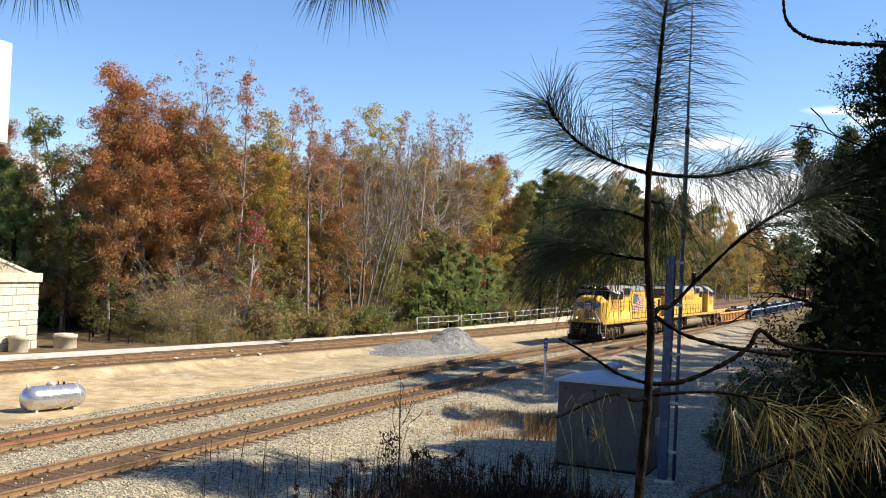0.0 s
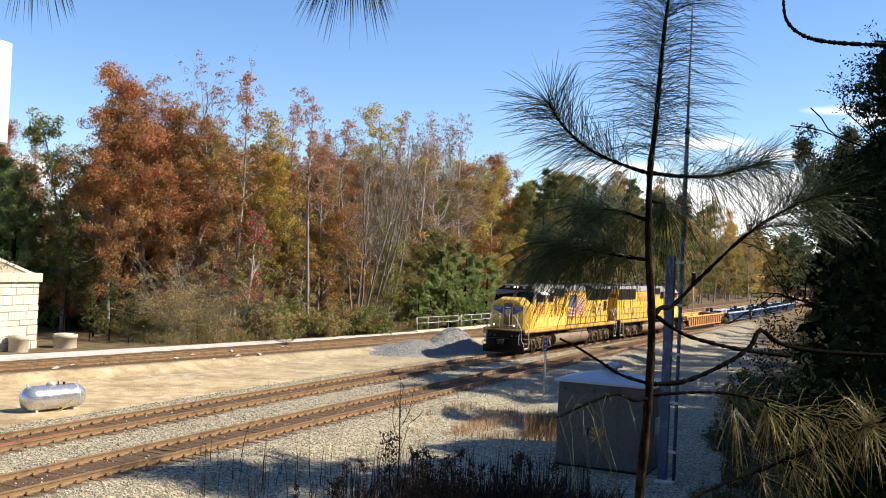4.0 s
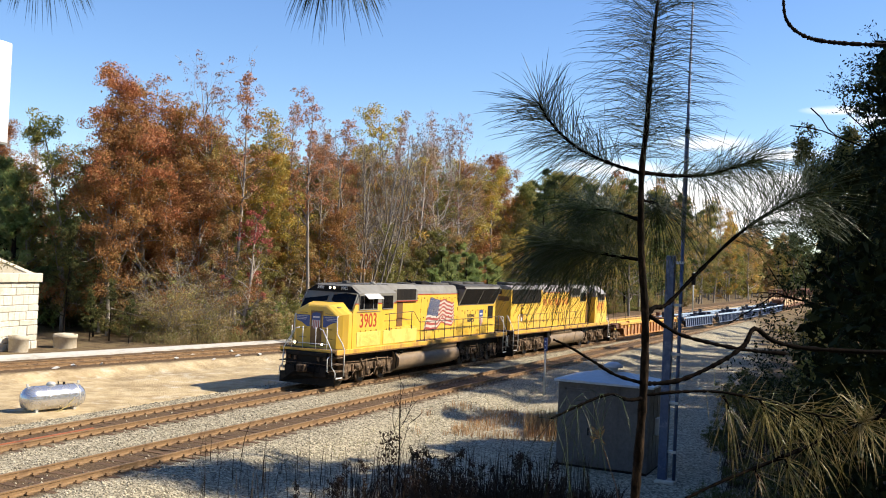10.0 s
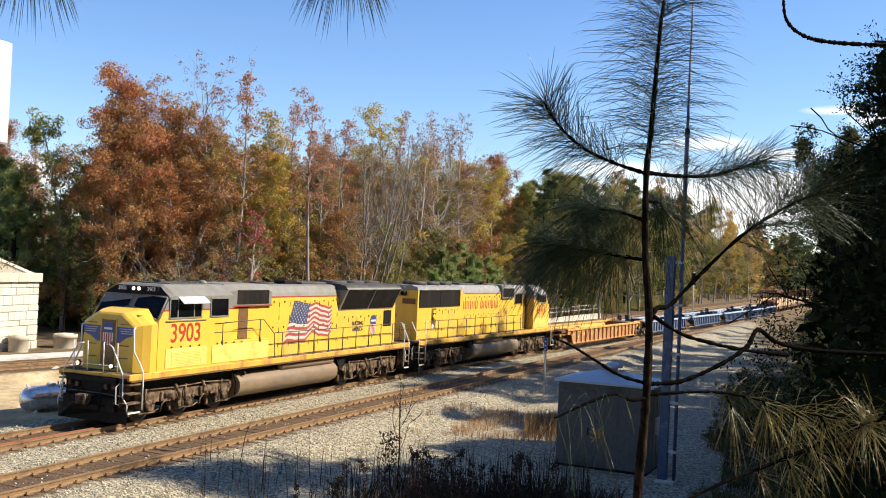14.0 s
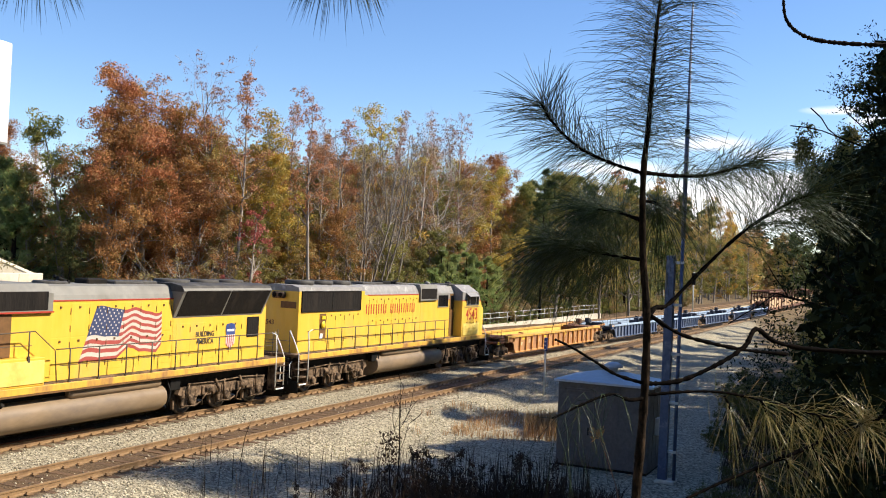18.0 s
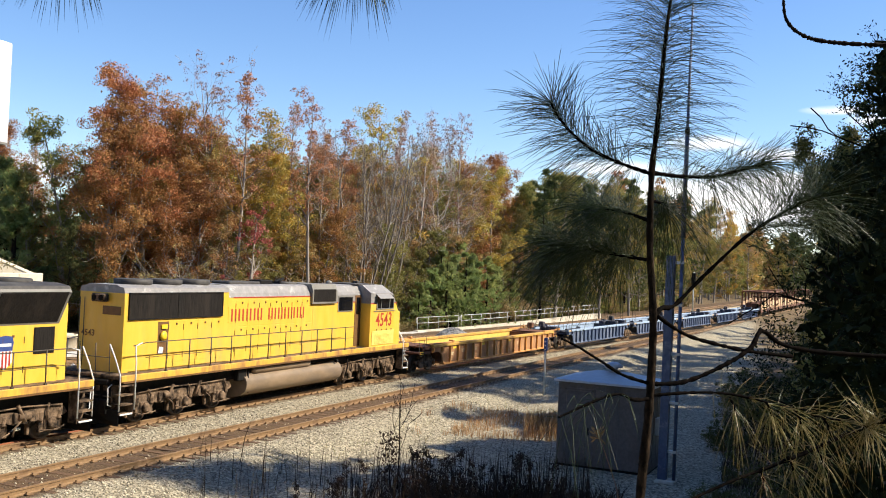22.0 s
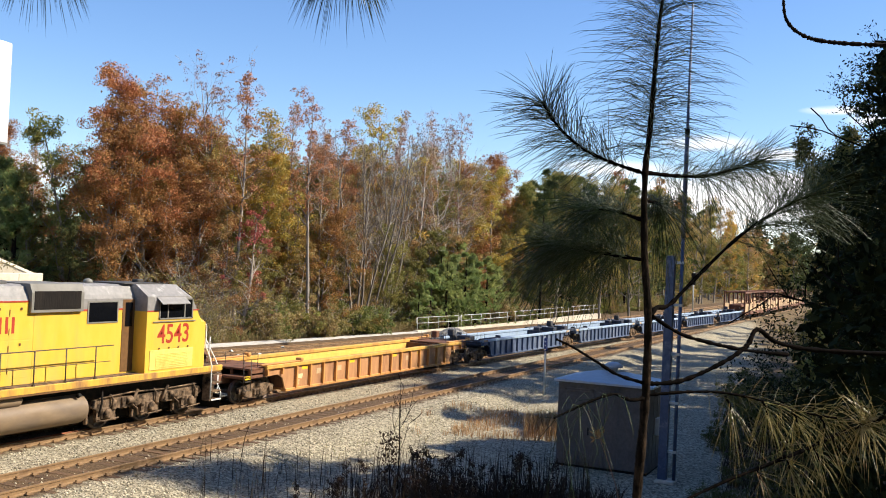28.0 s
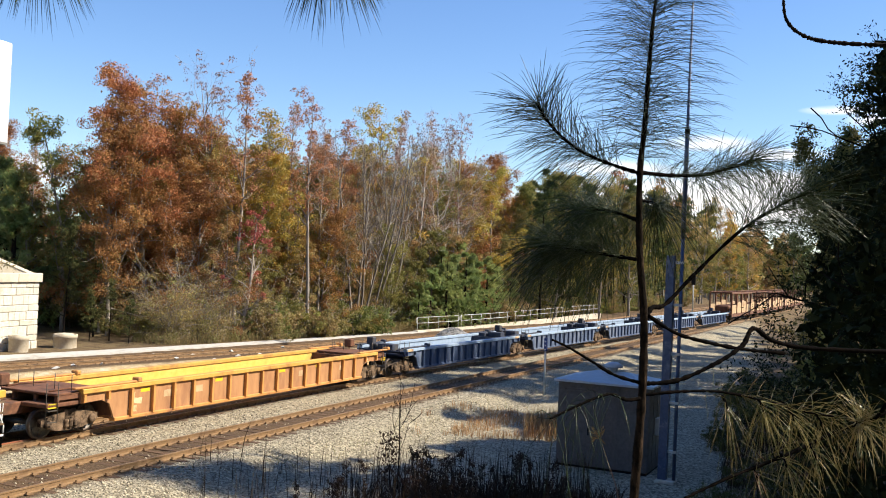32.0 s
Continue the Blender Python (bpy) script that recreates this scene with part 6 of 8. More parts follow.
for k, x, y, s, tl in FRONT:
    plant(k, x, y, s, tall=tl)
# the understorey along the front, filling the space below the crowns
for i in range(60):
    x = rt.uniform(57, 112)
    y = edge_y(x) + rt.uniform(1.2, 6)
    plant(rt.choices(["bronze", "olive", "gold", "russet"], [5, 8, 0.4, 1.2])[0], x, y, rt.uniform(0.3, 0.62))
# the closed second row behind the standing-out trees
for i in range(62):
    x = 56 + 1.35 * i + rt.uniform(-0.8, 0.8)
    y = edge_y(x) + (6.0, 9.0, 12.5)[i % 3] + rt.uniform(-1, 1)
    k = rt.choices(["bronze", "olive", "russet", "gold"], [7, 4, 1.6, 0.8])[0]
    top = 14.0 + 1.6 * ease(70, 95, x) - 1.5 * ease(98, 115, x) + rt.uniform(-1.2, 1.0)
    plant(k, x, y, top / {"bronze": 16, "olive": 15, "russet": 16.5, "gold": 17}[k] * 1.03)
for i in range(120):
    x = rt.uniform(50, 185)
    y = edge_y(x) + 11 + rt.random() * 20
    if aside(x, y) > -0.30:
        plant("back", x, y, rt.uniform(0.85, 1.0) * (1 - 0.1 * ease(105, 130, x)))
for i in range(120):
    x = rt.uniform(51, 200)
    y = edge_y(x) + rt.uniform(-1.0, 3.5)
    sc = rt.uniform(0.45, 1.15)
    if aside(x, y) > -0.29:
        plant(rt.choices(["bbush", "gbush", "obush"], [4, 1.5, 4])[0], x, y, sc)
# the dark bushes and pines here stand in for deep shade under the oaks
for a, d, k, sc in ((-0.272, 66, "tbush", 1.0), (-0.243, 67, "tbush", 0.8), (-0.295, 68, "tbush", 0.7), (-0.335, 72, "dbush", 1.5), (-0.36, 74, "dbush", 1.7), (-0.385, 72, "dbush", 1.6), (-0.41, 74, "dbush", 1.5), (-0.35, 82, "dbush", 2.0), (-0.39, 82, "dbush", 2.0), (-0.315, 76, "dbush", 1.8), (-0.33, 84, "pine", 0.8), (-0.395, 78, "pine", 0.6), (-0.36, 90, "pine", 0.9), (-0.315, 69, "bbush", 1.2), (-0.30, 67, "obush", 0.8)):
    plant(k, *spot(a, d), sc)
# evergreens in front of the wood
for x, y, s in ((118, 16, 0.95), (124, 19, 1.15), (129, 19.2, 1.4), (134, 17, 1.2), (140, 20, 1.4), (112, 21, 0.95)):
    plant("pine", x, y, s)
for a, d, sc in ((0.09, 122, 1.2), (0.11, 128, 1.3), (0.13, 136, 1.35), (0.15, 141, 1.3), (0.17, 150, 1.3), (0.14, 152, 1.45), (0.20, 172, 1.35), (0.23, 195, 1.4), (0.26, 225, 1.5), (0.12, 146, 1.4)):
    plant("pine", *spot(a, d), sc)
for a, d, k, sc in ((0.10, 112, "pine", 1.1), (0.115, 118, "olive", 1.1), (0.16, 128, "olive", 1.15), (0.19, 140, "olive", 1.15), (0.17, 152, "olive", 1.25), (0.19, 164, "pine", 1.45), (0.205, 170, "olive", 1.35), (0.225, 188, "olive", 1.4), (0.24, 200, "pine", 1.6), (0.26, 215, "olive", 1.5), (0.275, 232, "bronze", 1.45), (0.29, 250, "gold", 1.3), (0.31, 280, "bronze", 1.35), (0.215, 180, "pine", 1.4)):
    plant(k, *spot(a, d), sc)
for x, y, sc in ((79.6, 14.2, 0.62), (82.5, 14.4, 0.8), (85.0, 14.0, 0.9), (86.8, 14.3, 1.0), (89.5, 14.0, 1.05), (92.0, 13.9, 0.95), (94.4, 13.7, 1.0), (97.5, 13.8, 0.85), (101, 13.6, 0.7), (66.5, 15.8, 0.3), (58.6, 17.4, 0.34), (61.0, 16.6, 0.4), (75.0, 14.9, 0.3), (90.8, 15.6, 1.2), (87.5, 15.8, 1.1)):
    plant("ypine", x, y, sc)
for a, d, k, sc in ((0.075, 118, "olive", 1.05), (0.09, 132, "olive", 1.2), (0.105, 140, "bronze", 1.2), (0.125, 150, "olive", 1.3), (0.15, 158, "olive", 1.35), (0.17, 165, "bronze", 1.3), (0.185, 150, "pine", 1.45), (0.20, 158, "olive", 1.2), (0.215, 168, "pine", 1.3), (0.235, 185, "olive", 1.15), (0.25, 210, "bronze", 1.2), (0.18, 190, "back", 1.5), (0.21, 200, "back", 1.5), (0.24, 225, "back", 1.5), (0.27, 250, "back", 1.4), (0.30, 290, "back", 1.4), (0.14, 175, "back", 1.4), (0.11, 165, "back", 1.4)):
    plant(k, *spot(a, d), sc)
# dark bushes added to deepen the shade on the right bank
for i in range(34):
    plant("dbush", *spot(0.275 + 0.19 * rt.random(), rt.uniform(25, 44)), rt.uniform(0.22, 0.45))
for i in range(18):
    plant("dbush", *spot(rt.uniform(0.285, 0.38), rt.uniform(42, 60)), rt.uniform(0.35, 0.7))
for i in range(80):
    x = rt.uniform(165, 420)
    plant("far", x, 14 + rt.uniform(0, 34), rt.uniform(0.95, 1.3))
for a, d, k, s in ((-0.432, 68, "ypine", 1.55), (-0.455, 69, "ypine", 1.75), (-0.447, 76, "ypine", 1.7), (-0.42, 80, "thin", 0.78), (-0.44, 84, "russet", 0.88), (-0.50, 78, "pine", 1.0), (-0.41, 72, "obush", 1.6), (-0.385, 90, "pine", 0.75), (-0.41, 105, "bronze", 0.75), (-0.44, 72, "ypine", 1.6), (-0.43, 92, "back", 0.72), (-0.46, 95, "back", 0.8), (-0.40, 98, "back", 0.62), (-0.415, 76, "obush", 1.9)):
    plant(k, *spot(a, d), s)
for i in range(70):
    x = rt.uniform(360, 640)
    plant("far", x, rt.uniform(6, 62), rt.uniform(1.2, 1.55))
# out-of-view trees that shade the pine, the near ground and the relay house
for x, y, k, s in ((3.5, -34, "rear", 0.75), (-1.5, -32.5, "rear", 0.9), (13.2, -32.3, "rear", 0.9), (16.5, -32, "pine", 1.1), (21, -32, "rear", 0.8), (-3, -31, "rear", 0.8), (17, -37, "rear", 1.0),
                   (33.5, -29.6, "shade", 1.25), (29.0, -30.5, "shade", 1.2), (26, -30, "shade", 0.85), (37.5, -29.5, "pine", 1.0), (41.5, -29, "shade", 0.8), (24, -33, "shade", 1.0), (36, -30.5, "shade", 1.15), (38.8, -29.2, "rear", 0.9), (42.5, -31.0, "rear", 1.0), (40.8, -27.8, "rear", 0.85), (36.5, -28.2, "rear", 0.85), (46, -28.8, "rear", 0.95), (50, -29.5, "rear", 1.0), (33.5, -27.6, "rear", 0.7)):
    plant(k, x, y, s)
# unseen trees added behind the camera to cut sky light on shaded ground
for x, y, k, s in ((-5, -27, "rear", 0.9), (-8, -21, "rear", 1.0), (-7, -14, "pine", 1.1), (-12, -30, "rear", 1.1), (-13, -9, "rear", 1.0), (-16, -18, "rear", 1.1), (-9, -36, "rear", 1.1), (0, -39, "rear", 1.1), (-20, 0, "pine", 1.2), (-24, -12, "rear", 1.1), (-26, 10, "rear", 1.0), (8, -41, "rear", 1.15), (26, -37, "rear", 1.15), (36, -36, "rear", 1.15), (-18, 22, "olive", 1.1), (0, 30, "bronze", 0.9), (12, 34, "olive", 0.9)):
    plant(k, x, y, s)
# a thick belt of out-of-view trees, added to shade the ground by the relay house
for i in range(16):
    x = 22 + 2.3 * i + rt.uniform(-0.6, 0.6)
    y = -28.6 - 0.9 * (i % 3) + 0.03 * (x - 22)
    if aside(x, y) > 0.62 - 0.006 * max(0, x - 30):
        plant("shade", x, y, rt.uniform(0.68, 0.85))
# the wood beside the track on the camera's side
for x, y, k, s in ((56, -27, "shade", 1.28), (61, -26.5, "pine", 1.82), (66, -28, "shade", 1.48), (60, -29, "shade", 1.42), (73, -28.5, "shade", 1.5), (72, -26.5, "pine", 1.5), (35.5, -25.6, "pine", 0.72),
                   (39, -26.2, "shade", 0.62), (44, -25.4, "pine", 0.85), (48.5, -27, "shade", 0.95), (80, -25, "olive", 1.05), (88, -24.5, "pine", 1.1), (97, -23.5, "olive", 1.05), (106, -22.5, "pine", 1.1),
                   (118, -20.5, "olive", 0.95), (134, -18.5, "pine", 1.0), (152, -17, "olive", 0.9), (172, -15, "gold", 0.9), (195, -13.5, "pine", 0.9), (225, -12, "olive", 0.95), (260, -11.5, "bronze", 0.9), (310, -11, "olive", 1.0), (60, -33, "olive", 1.3), (45, -33, "pine", 1.2), (85, -32, "olive", 1.2)):
    plant(k, x, y, s)
for i in range(34):
    plant(rt.choice(["dbush", "dbush", "obush"]), *spot(0.385 + 0.11 * rt.random(), rt.uniform(35, 62)), rt.uniform(0.55, 1.0))
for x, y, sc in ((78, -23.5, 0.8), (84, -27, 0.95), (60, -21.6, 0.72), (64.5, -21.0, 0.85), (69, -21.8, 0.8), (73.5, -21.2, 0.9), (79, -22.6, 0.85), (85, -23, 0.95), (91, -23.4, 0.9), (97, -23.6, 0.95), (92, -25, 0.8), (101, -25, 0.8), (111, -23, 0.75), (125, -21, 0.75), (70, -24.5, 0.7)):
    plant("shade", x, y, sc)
for i in range(26):
    x = rt.uniform(36, 150)
    plant(rt.choice(["obush", "gbush", "obush"]), x, -21.0 + 0.075 * (x - 36) - rt.uniform(0.5, 4), rt.uniform(0.7, 1.2))
# low dark-leaved growth, added for the deep shade behind the stone building
for a, d, sc in ((-0.352, 63, 0.2), (-0.332, 64, 0.24), (-0.312, 63, 0.17)):
    plant("shade", *spot(a, d), sc, tall=0.9)

for entry in [e for lst in PROTO.values() for e in lst if not e[1]]:
    for o in (*entry[0].children, entry[0]):
        bpy.data.objects.remove(o)


# ---- yard furniture ----
def ribbon(name, xs, ya, yb, za, zb, mat, label, category="", kind="structure"):
    """A long slab between two edges that follow x."""
    g = Geo()
    vs = []
    for x in xs:
        vs += [(x, ya(x), zb(x)), (x, yb(x), zb(x)), (x, yb(x), za(x)), (x, ya(x), za(x))]
    fs = [(4 * i + k, 4 * i + (k + 1) % 4, 4 * i + 4 + (k + 1) % 4, 4 * i + 4 + k) for i in range(len(xs) - 1) for k in range(4)]
    g.add(vs, [q[::-1] for q in fs] + [(0, 1, 2, 3), tuple(len(vs) - 4 + k for k in (3, 2, 1, 0))])
    return solid(name, g, mat, label, category, kind=kind)


ribbon("pavement", steps((22, 78, 2)), lambda x: yard_y(x) + 2.65 + 0.012 * (x - 40), lambda x: yard_y(x) + 4.35 - 0.012 * (x - 40), lambda x: -0.6, lambda x: -0.04, M_PATH, "pale concrete path along the yard track", "path")


def wall_y(x):
    return yard_y(x) + 3.45 - 1.15 * (x - 77.4) / 47.6


def wall_top(x):
    return 0.05 + 0.42 * ease(77, 125, x)


ribbon("retaining_wall", steps((77.2, 126.0, 2)), wall_y, lambda x: wall_y(x) + 0.45, lambda x: -1.2, wall_top, M_CONC, "low pale concrete wall beside the yard track", "wall")
for x0, x1 in ((77.4, 84.6), (85.2, 125.4)):
    rl = thing("guard_railing", Matrix(), "galvanised pipe guard railing on the concrete wall", "railing", "guard railings")
    xs = steps((x0, x1, 2.0))
    for dz in (1.12, 0.62):
        part("rail", Geo().tube([(x, wall_y(x) + 0.2, wall_top(x) + dz) for x in xs], 0.03, 6), M_GALV, rl)
    for x in xs:
        part("post", Geo().tube([(x, wall_y(x) + 0.2, wall_top(x) - 0.02), (x, wall_y(x) + 0.2, wall_top(x) + 1.12)], 0.028, 6), M_GALV, rl)
    for x in (x0, x1):
        part("end_bend", Geo().tube([(x, wall_y(x) + 0.2, wall_top(x) + 1.12), (x - (0.22 if x == x0 else -0.22), wall_y(x) + 0.2, wall_top(x) + 1.0), (x - (0.22 if x == x0 else -0.22), wall_y(x) + 0.2, wall_top(x) + 0.72), (x, wall_y(x) + 0.2, wall_top(x) + 0.62)], 0.03, 6), M_GALV, rl)


def stones(name, spots, lo, hi, mat, label, seed):
    """Loose broken stones, each a small uneven solid."""
    rng = np.random.default_rng(seed)
    pts = np.array(spots)
    n = len(pts)
    octa = np.array([(1, 0, 0), (0, 1, 0), (-1, 0, 0), (0, -1, 0), (0, 0, 1), (0, 0, -1)], float)
    tri = np.array([(0, 1, 4), (1, 2, 4), (2, 3, 4), (3, 0, 4), (1, 0, 5), (2, 1, 5), (3, 2, 5), (0, 3, 5)])
    v = octa[None] * rng.uniform(0.6, 1.3, (n, 6, 1)) + rng.normal(0, 0.18, (n, 6, 3))
    a = rng.uniform(0, 6.28, n)
    ca, sa = np.cos(a)[:, None], np.sin(a)[:, None]
    v = np.stack([v[..., 0] * ca - v[..., 1] * sa, v[..., 0] * sa + v[..., 1] * ca, v[..., 2] * 0.8], -1)
    v = v * rng.uniform(lo, hi, (n, 1, 1)) + pts[:, None]
    f = (tri[None] + 6 * np.arange(n)[:, None, None]).reshape(-1, 3)
    me = bpy.data.meshes.new(name)
    me.vertices.add(n * 6)
    me.vertices.foreach_set("co", v.reshape(-1))
    me.loops.add(f.size)
    me.loops.foreach_set("vertex_index", f.ravel())
    me.polygons.add(len(f))
    me.polygons.foreach_set("loop_start", np.arange(0, f.size, 3))
    me.update()
    me.validate()
    return solid(name, me, mat, label, "ballast", kind="stuff")


def stone_material(name, tones):
    m, t, b = nodes_of(name)
    g = t.nodes.new("ShaderNodeNewGeometry")
    col = ramp(t, g.outputs["Random Per Island"], [((i + 0.5) / len(tones), c) for i, c in enumerate(tones)])
    nz = noise_of(t, g.outputs["Position"], 40, 3)
    col = mix(t, ramp(t, nz, [(0.35, (0, 0, 0)), (0.65, (0.5,) * 3)]), col, (0.3485, 0.2992, 0.2244))
    t.links.new(col, b.inputs["Base Color"])
    b.inputs["Roughness"].default_value = 0.9
    b.inputs["Specular IOR Level"].default_value = 0.25
    return m


M_BALLAST = stone_material("granite_ballast", [(0.1072, 0.0933, 0.0650), (0.3133, 0.2727, 0.1890), (0.4947, 0.4348, 0.3083), (0.2061, 0.1779, 0.1227), (0.6266, 0.5613, 0.4112)])
M_PILE = stone_material("fresh_grey_stone", [(0.17, 0.1785, 0.187), (0.255, 0.2635, 0.272), (0.34, 0.3485, 0.357), (0.221, 0.221, 0.2295)])
rs = random.Random(11)
spots = []
while len(spots) < 26000:
    x = 16 + 62 * rs.random() ** 1.5
    y = rs.uniform(-9.4, siding_y(x) + 3.0)
    for c in (-SEP, siding_y(x)):
        if abs(abs(y - c) - 0.7535) < 0.09:
            break
    else:
        on_tie = min(abs(y + SEP), abs(y - siding_y(x))) < 1.25
        if not on_tie or rs.random() < 0.06:
            spots.append((x, y, land(x, y) + rs.uniform(-0.012, 0.012)))
ob = stones("ballast_stones", spots, 0.022, 0.048, M_BALLAST, "loose broken grey granite ballast round the tracks", 3)
ob.data.materials.append(M_BALLAST)


def pile_z(x, y):
    a = math.exp(-(((x - 68.3) / 2.9) ** 2 + ((y - 5.8) / 1.5) ** 2)) * 1.75
    b = math.exp(-(((x - 63.8) / 3.0) ** 2 + ((y - 6.9) / 1.5) ** 2)) * 0.95
    return max(a, b) + 0.22 * min(a, b) + 0.06 * noise.noise((x * 1.3, y * 1.3, 4.0))


gp = grid_mesh("gravel_pile", steps((57.5, 75, 0.35)), steps((2.4, 10.5, 0.3)), lambda x, y: land(x, y) - 0.1 + pile_z(x, y), M_PILE)
pile = solid("gravel_pile", gp, M_PILE, "heap of fresh grey crushed stone between the tracks", "gravel pile")
sp = []
while len(sp) < 9000:
    x, y = rs.uniform(58, 75), rs.uniform(2.8, 10)
    if pile_z(x, y) > 0.07 + 0.1 * rs.random():
        sp.append((x, y, land(x, y) - 0.1 + pile_z(x, y) + 0.01))
st = stones("loose_stones", sp, 0.03, 0.075, M_PILE, "crushed grey stones on the heap", 4)
st.data.materials.append(M_PILE)
st.parent = pile
del st["category"]


M_SCRAP = surf("weathered_paper", (0.527, 0.51, 0.4675), (0.629, 0.612, 0.5695), 12, 0.8, 0, (0.425, 0.391, 0.34), 4, 0.3, 0.3, 0.01)
for i in range(16):
    x = rs.uniform(30, 56)
    y = yard_y(x) + rs.uniform(-2.6, 1.6)
    a, w = rs.uniform(0, 6.28), rs.uniform(0.08, 0.2)
    g = Geo().add([(-w, -w * 0.6, 0), (w * 0.2, -w * 0.7, 0.02), (w, -w * 0.3, 0.09), (w * 0.9, w * 0.6, 0.03), (-w * 0.1, w * 0.7, 0.1), (-w, w * 0.4, 0.01), (0, 0, 0.13), (0, 0.02, -0.02)], [(0, 1, 6), (1, 2, 6), (2, 3, 6), (3, 4, 6), (4, 5, 6), (5, 0, 6), (1, 0, 7), (2, 1, 7), (3, 2, 7), (4, 3, 7), (5, 4, 7), (0, 5, 7)])
    solid("scrap_paper", g, M_SCRAP, "crumpled pale scrap lying by the yard track", "litter", "scraps by the yard track", m=Matrix.Translation((x, y, land(x, y) + 0.01)) @ Matrix.Rotation(a, 4, "Z"))


M_REDRUST = surf("fresh_red_rust", (0.26, 0.075, 0.032), (0.36, 0.12, 0.05), 12, 0.8, 0, (0.16, 0.06, 0.03), 2, 0.4, 0.2, 0.005)
lr = thing("loose_rail", Matrix(), "length of red-rusted guard rail beside the siding rail", "rail")
part("bar", Geo().prism([(-0.06, -0.14), (0.06, -0.14), (0.06, -0.125), (0.012, -0.11), (0.012, -0.03), (0.034, -0.02), (0.034, 0.012), (-0.034, 0.012), (-0.034, -0.02), (-0.012, -0.03), (-0.012, -0.11), (-0.06, -0.125)], 16.0, 24.9, "x", Matrix.Translation((0, -0.60, 0))), M_REDRUST, lr)
for x in (17.2, 19.6, 22.0, 24.4):
    part("clip", Geo().box(x - 0.06, x + 0.06, -0.62, -0.46, -0.14, -0.09, 0.01), M_RUST, lr)


# ---- gas tank ----
def gas_tank():
    m = Matrix.Translation((29.0, 5.42, -0.66)) @ Matrix.Rotation(math.atan2(-0.22, 0.975), 4, "Z")
    tk = thing("gas_tank", m, "silver horizontal gas tank lying on two short feet", "gas tank")
    prof = [(0.02, -1.32), (0.2, -1.29), (0.36, -1.20), (0.45, -1.05), (0.485, -0.87), (0.485, 0.87), (0.45, 1.05), (0.36, 1.20), (0.2, 1.29), (0.02, 1.32)]
    part("shell", Geo().lathe(prof, 28, Matrix.Translation((0, 0, 0.66)) @ Matrix.Rotation(math.pi / 2, 4, "Y")), M_TANKSIL, tk)
    for x in (-0.8, 0.8):
        part("foot", Geo().box(x - 0.06, x + 0.06, -0.28, 0.28, 0.0, 0.26, 0.01), M_GALV, tk)
        part("lifting_lug", Geo().box(x * 1.35 - 0.05, x * 1.35 + 0.05, -0.015, 0.015, 1.12, 1.24, 0.01), M_GALV, tk)
    dome = part("valve_cover", Geo().lathe([(0.17, 1.12), (0.17, 1.2), (0.12, 1.25), (0.03, 1.27)], 14, Matrix.Translation((-0.1, 0, 0))), M_GALV, tk)
    part("gauge", Geo().lathe([(0.05, 1.13), (0.05, 1.22), (0.02, 1.23)], 10, Matrix.Translation((0.45, 0, 0))), M_BLACK, tk)
    part("filler_valve", Geo().tube([(0.2, 0, 1.1), (0.2, 0, 1.26)], 0.03, 8), M_BLACK, tk)
    part("weld_band", Geo().lathe([(0.489, -0.02), (0.489, 0.02)], 28, Matrix.Translation((0.87, 0, 0.66)) @ Matrix.Rotation(math.pi / 2, 4, "Y")), M_GALV, tk)
    part("hose", Geo().tube([(0.62, -0.05, 1.12), (0.75, -0.35, 0.95), (0.6, -0.5, 0.6), (0.3, -0.46, 0.3), (-0.2, -0.42, 0.1), (-0.7, -0.4, 0.03)], 0.016, 6), M_STRAWPIPE, tk)


M_STRAWPIPE = surf("yellow_hose", (0.3825, 0.306, 0.102), (0.442, 0.357, 0.136), 10, 0.6, 0, bump=0.05)
gas_tank()

# ---- concrete rings by the wood ----
for x, y, r, h in ((44.4, 20.4, 0.66, 0.80), (40.6, 20.0, 0.52, 0.92)):
    rg = thing("concrete_ring", Matrix.Translation((x, y, land(x, y))), "weathered concrete pipe ring standing on end by the path", "concrete pipe", "concrete rings")
    part("barrel", Geo().lathe([(r, -0.1), (r * 1.01, 0.0), (r, h * 0.72), (r * 1.06, h * 0.74), (r * 1.06, h), (r * 0.86, h), (r * 0.84, h * 0.3)], 22), M_PIPE, rg)
    part("lid", Geo().lathe([(r * 0.7, h * 0.9), (r * 0.72, h * 1.02), (r * 0.6, h * 1.06)], 18), M_CONC, rg)


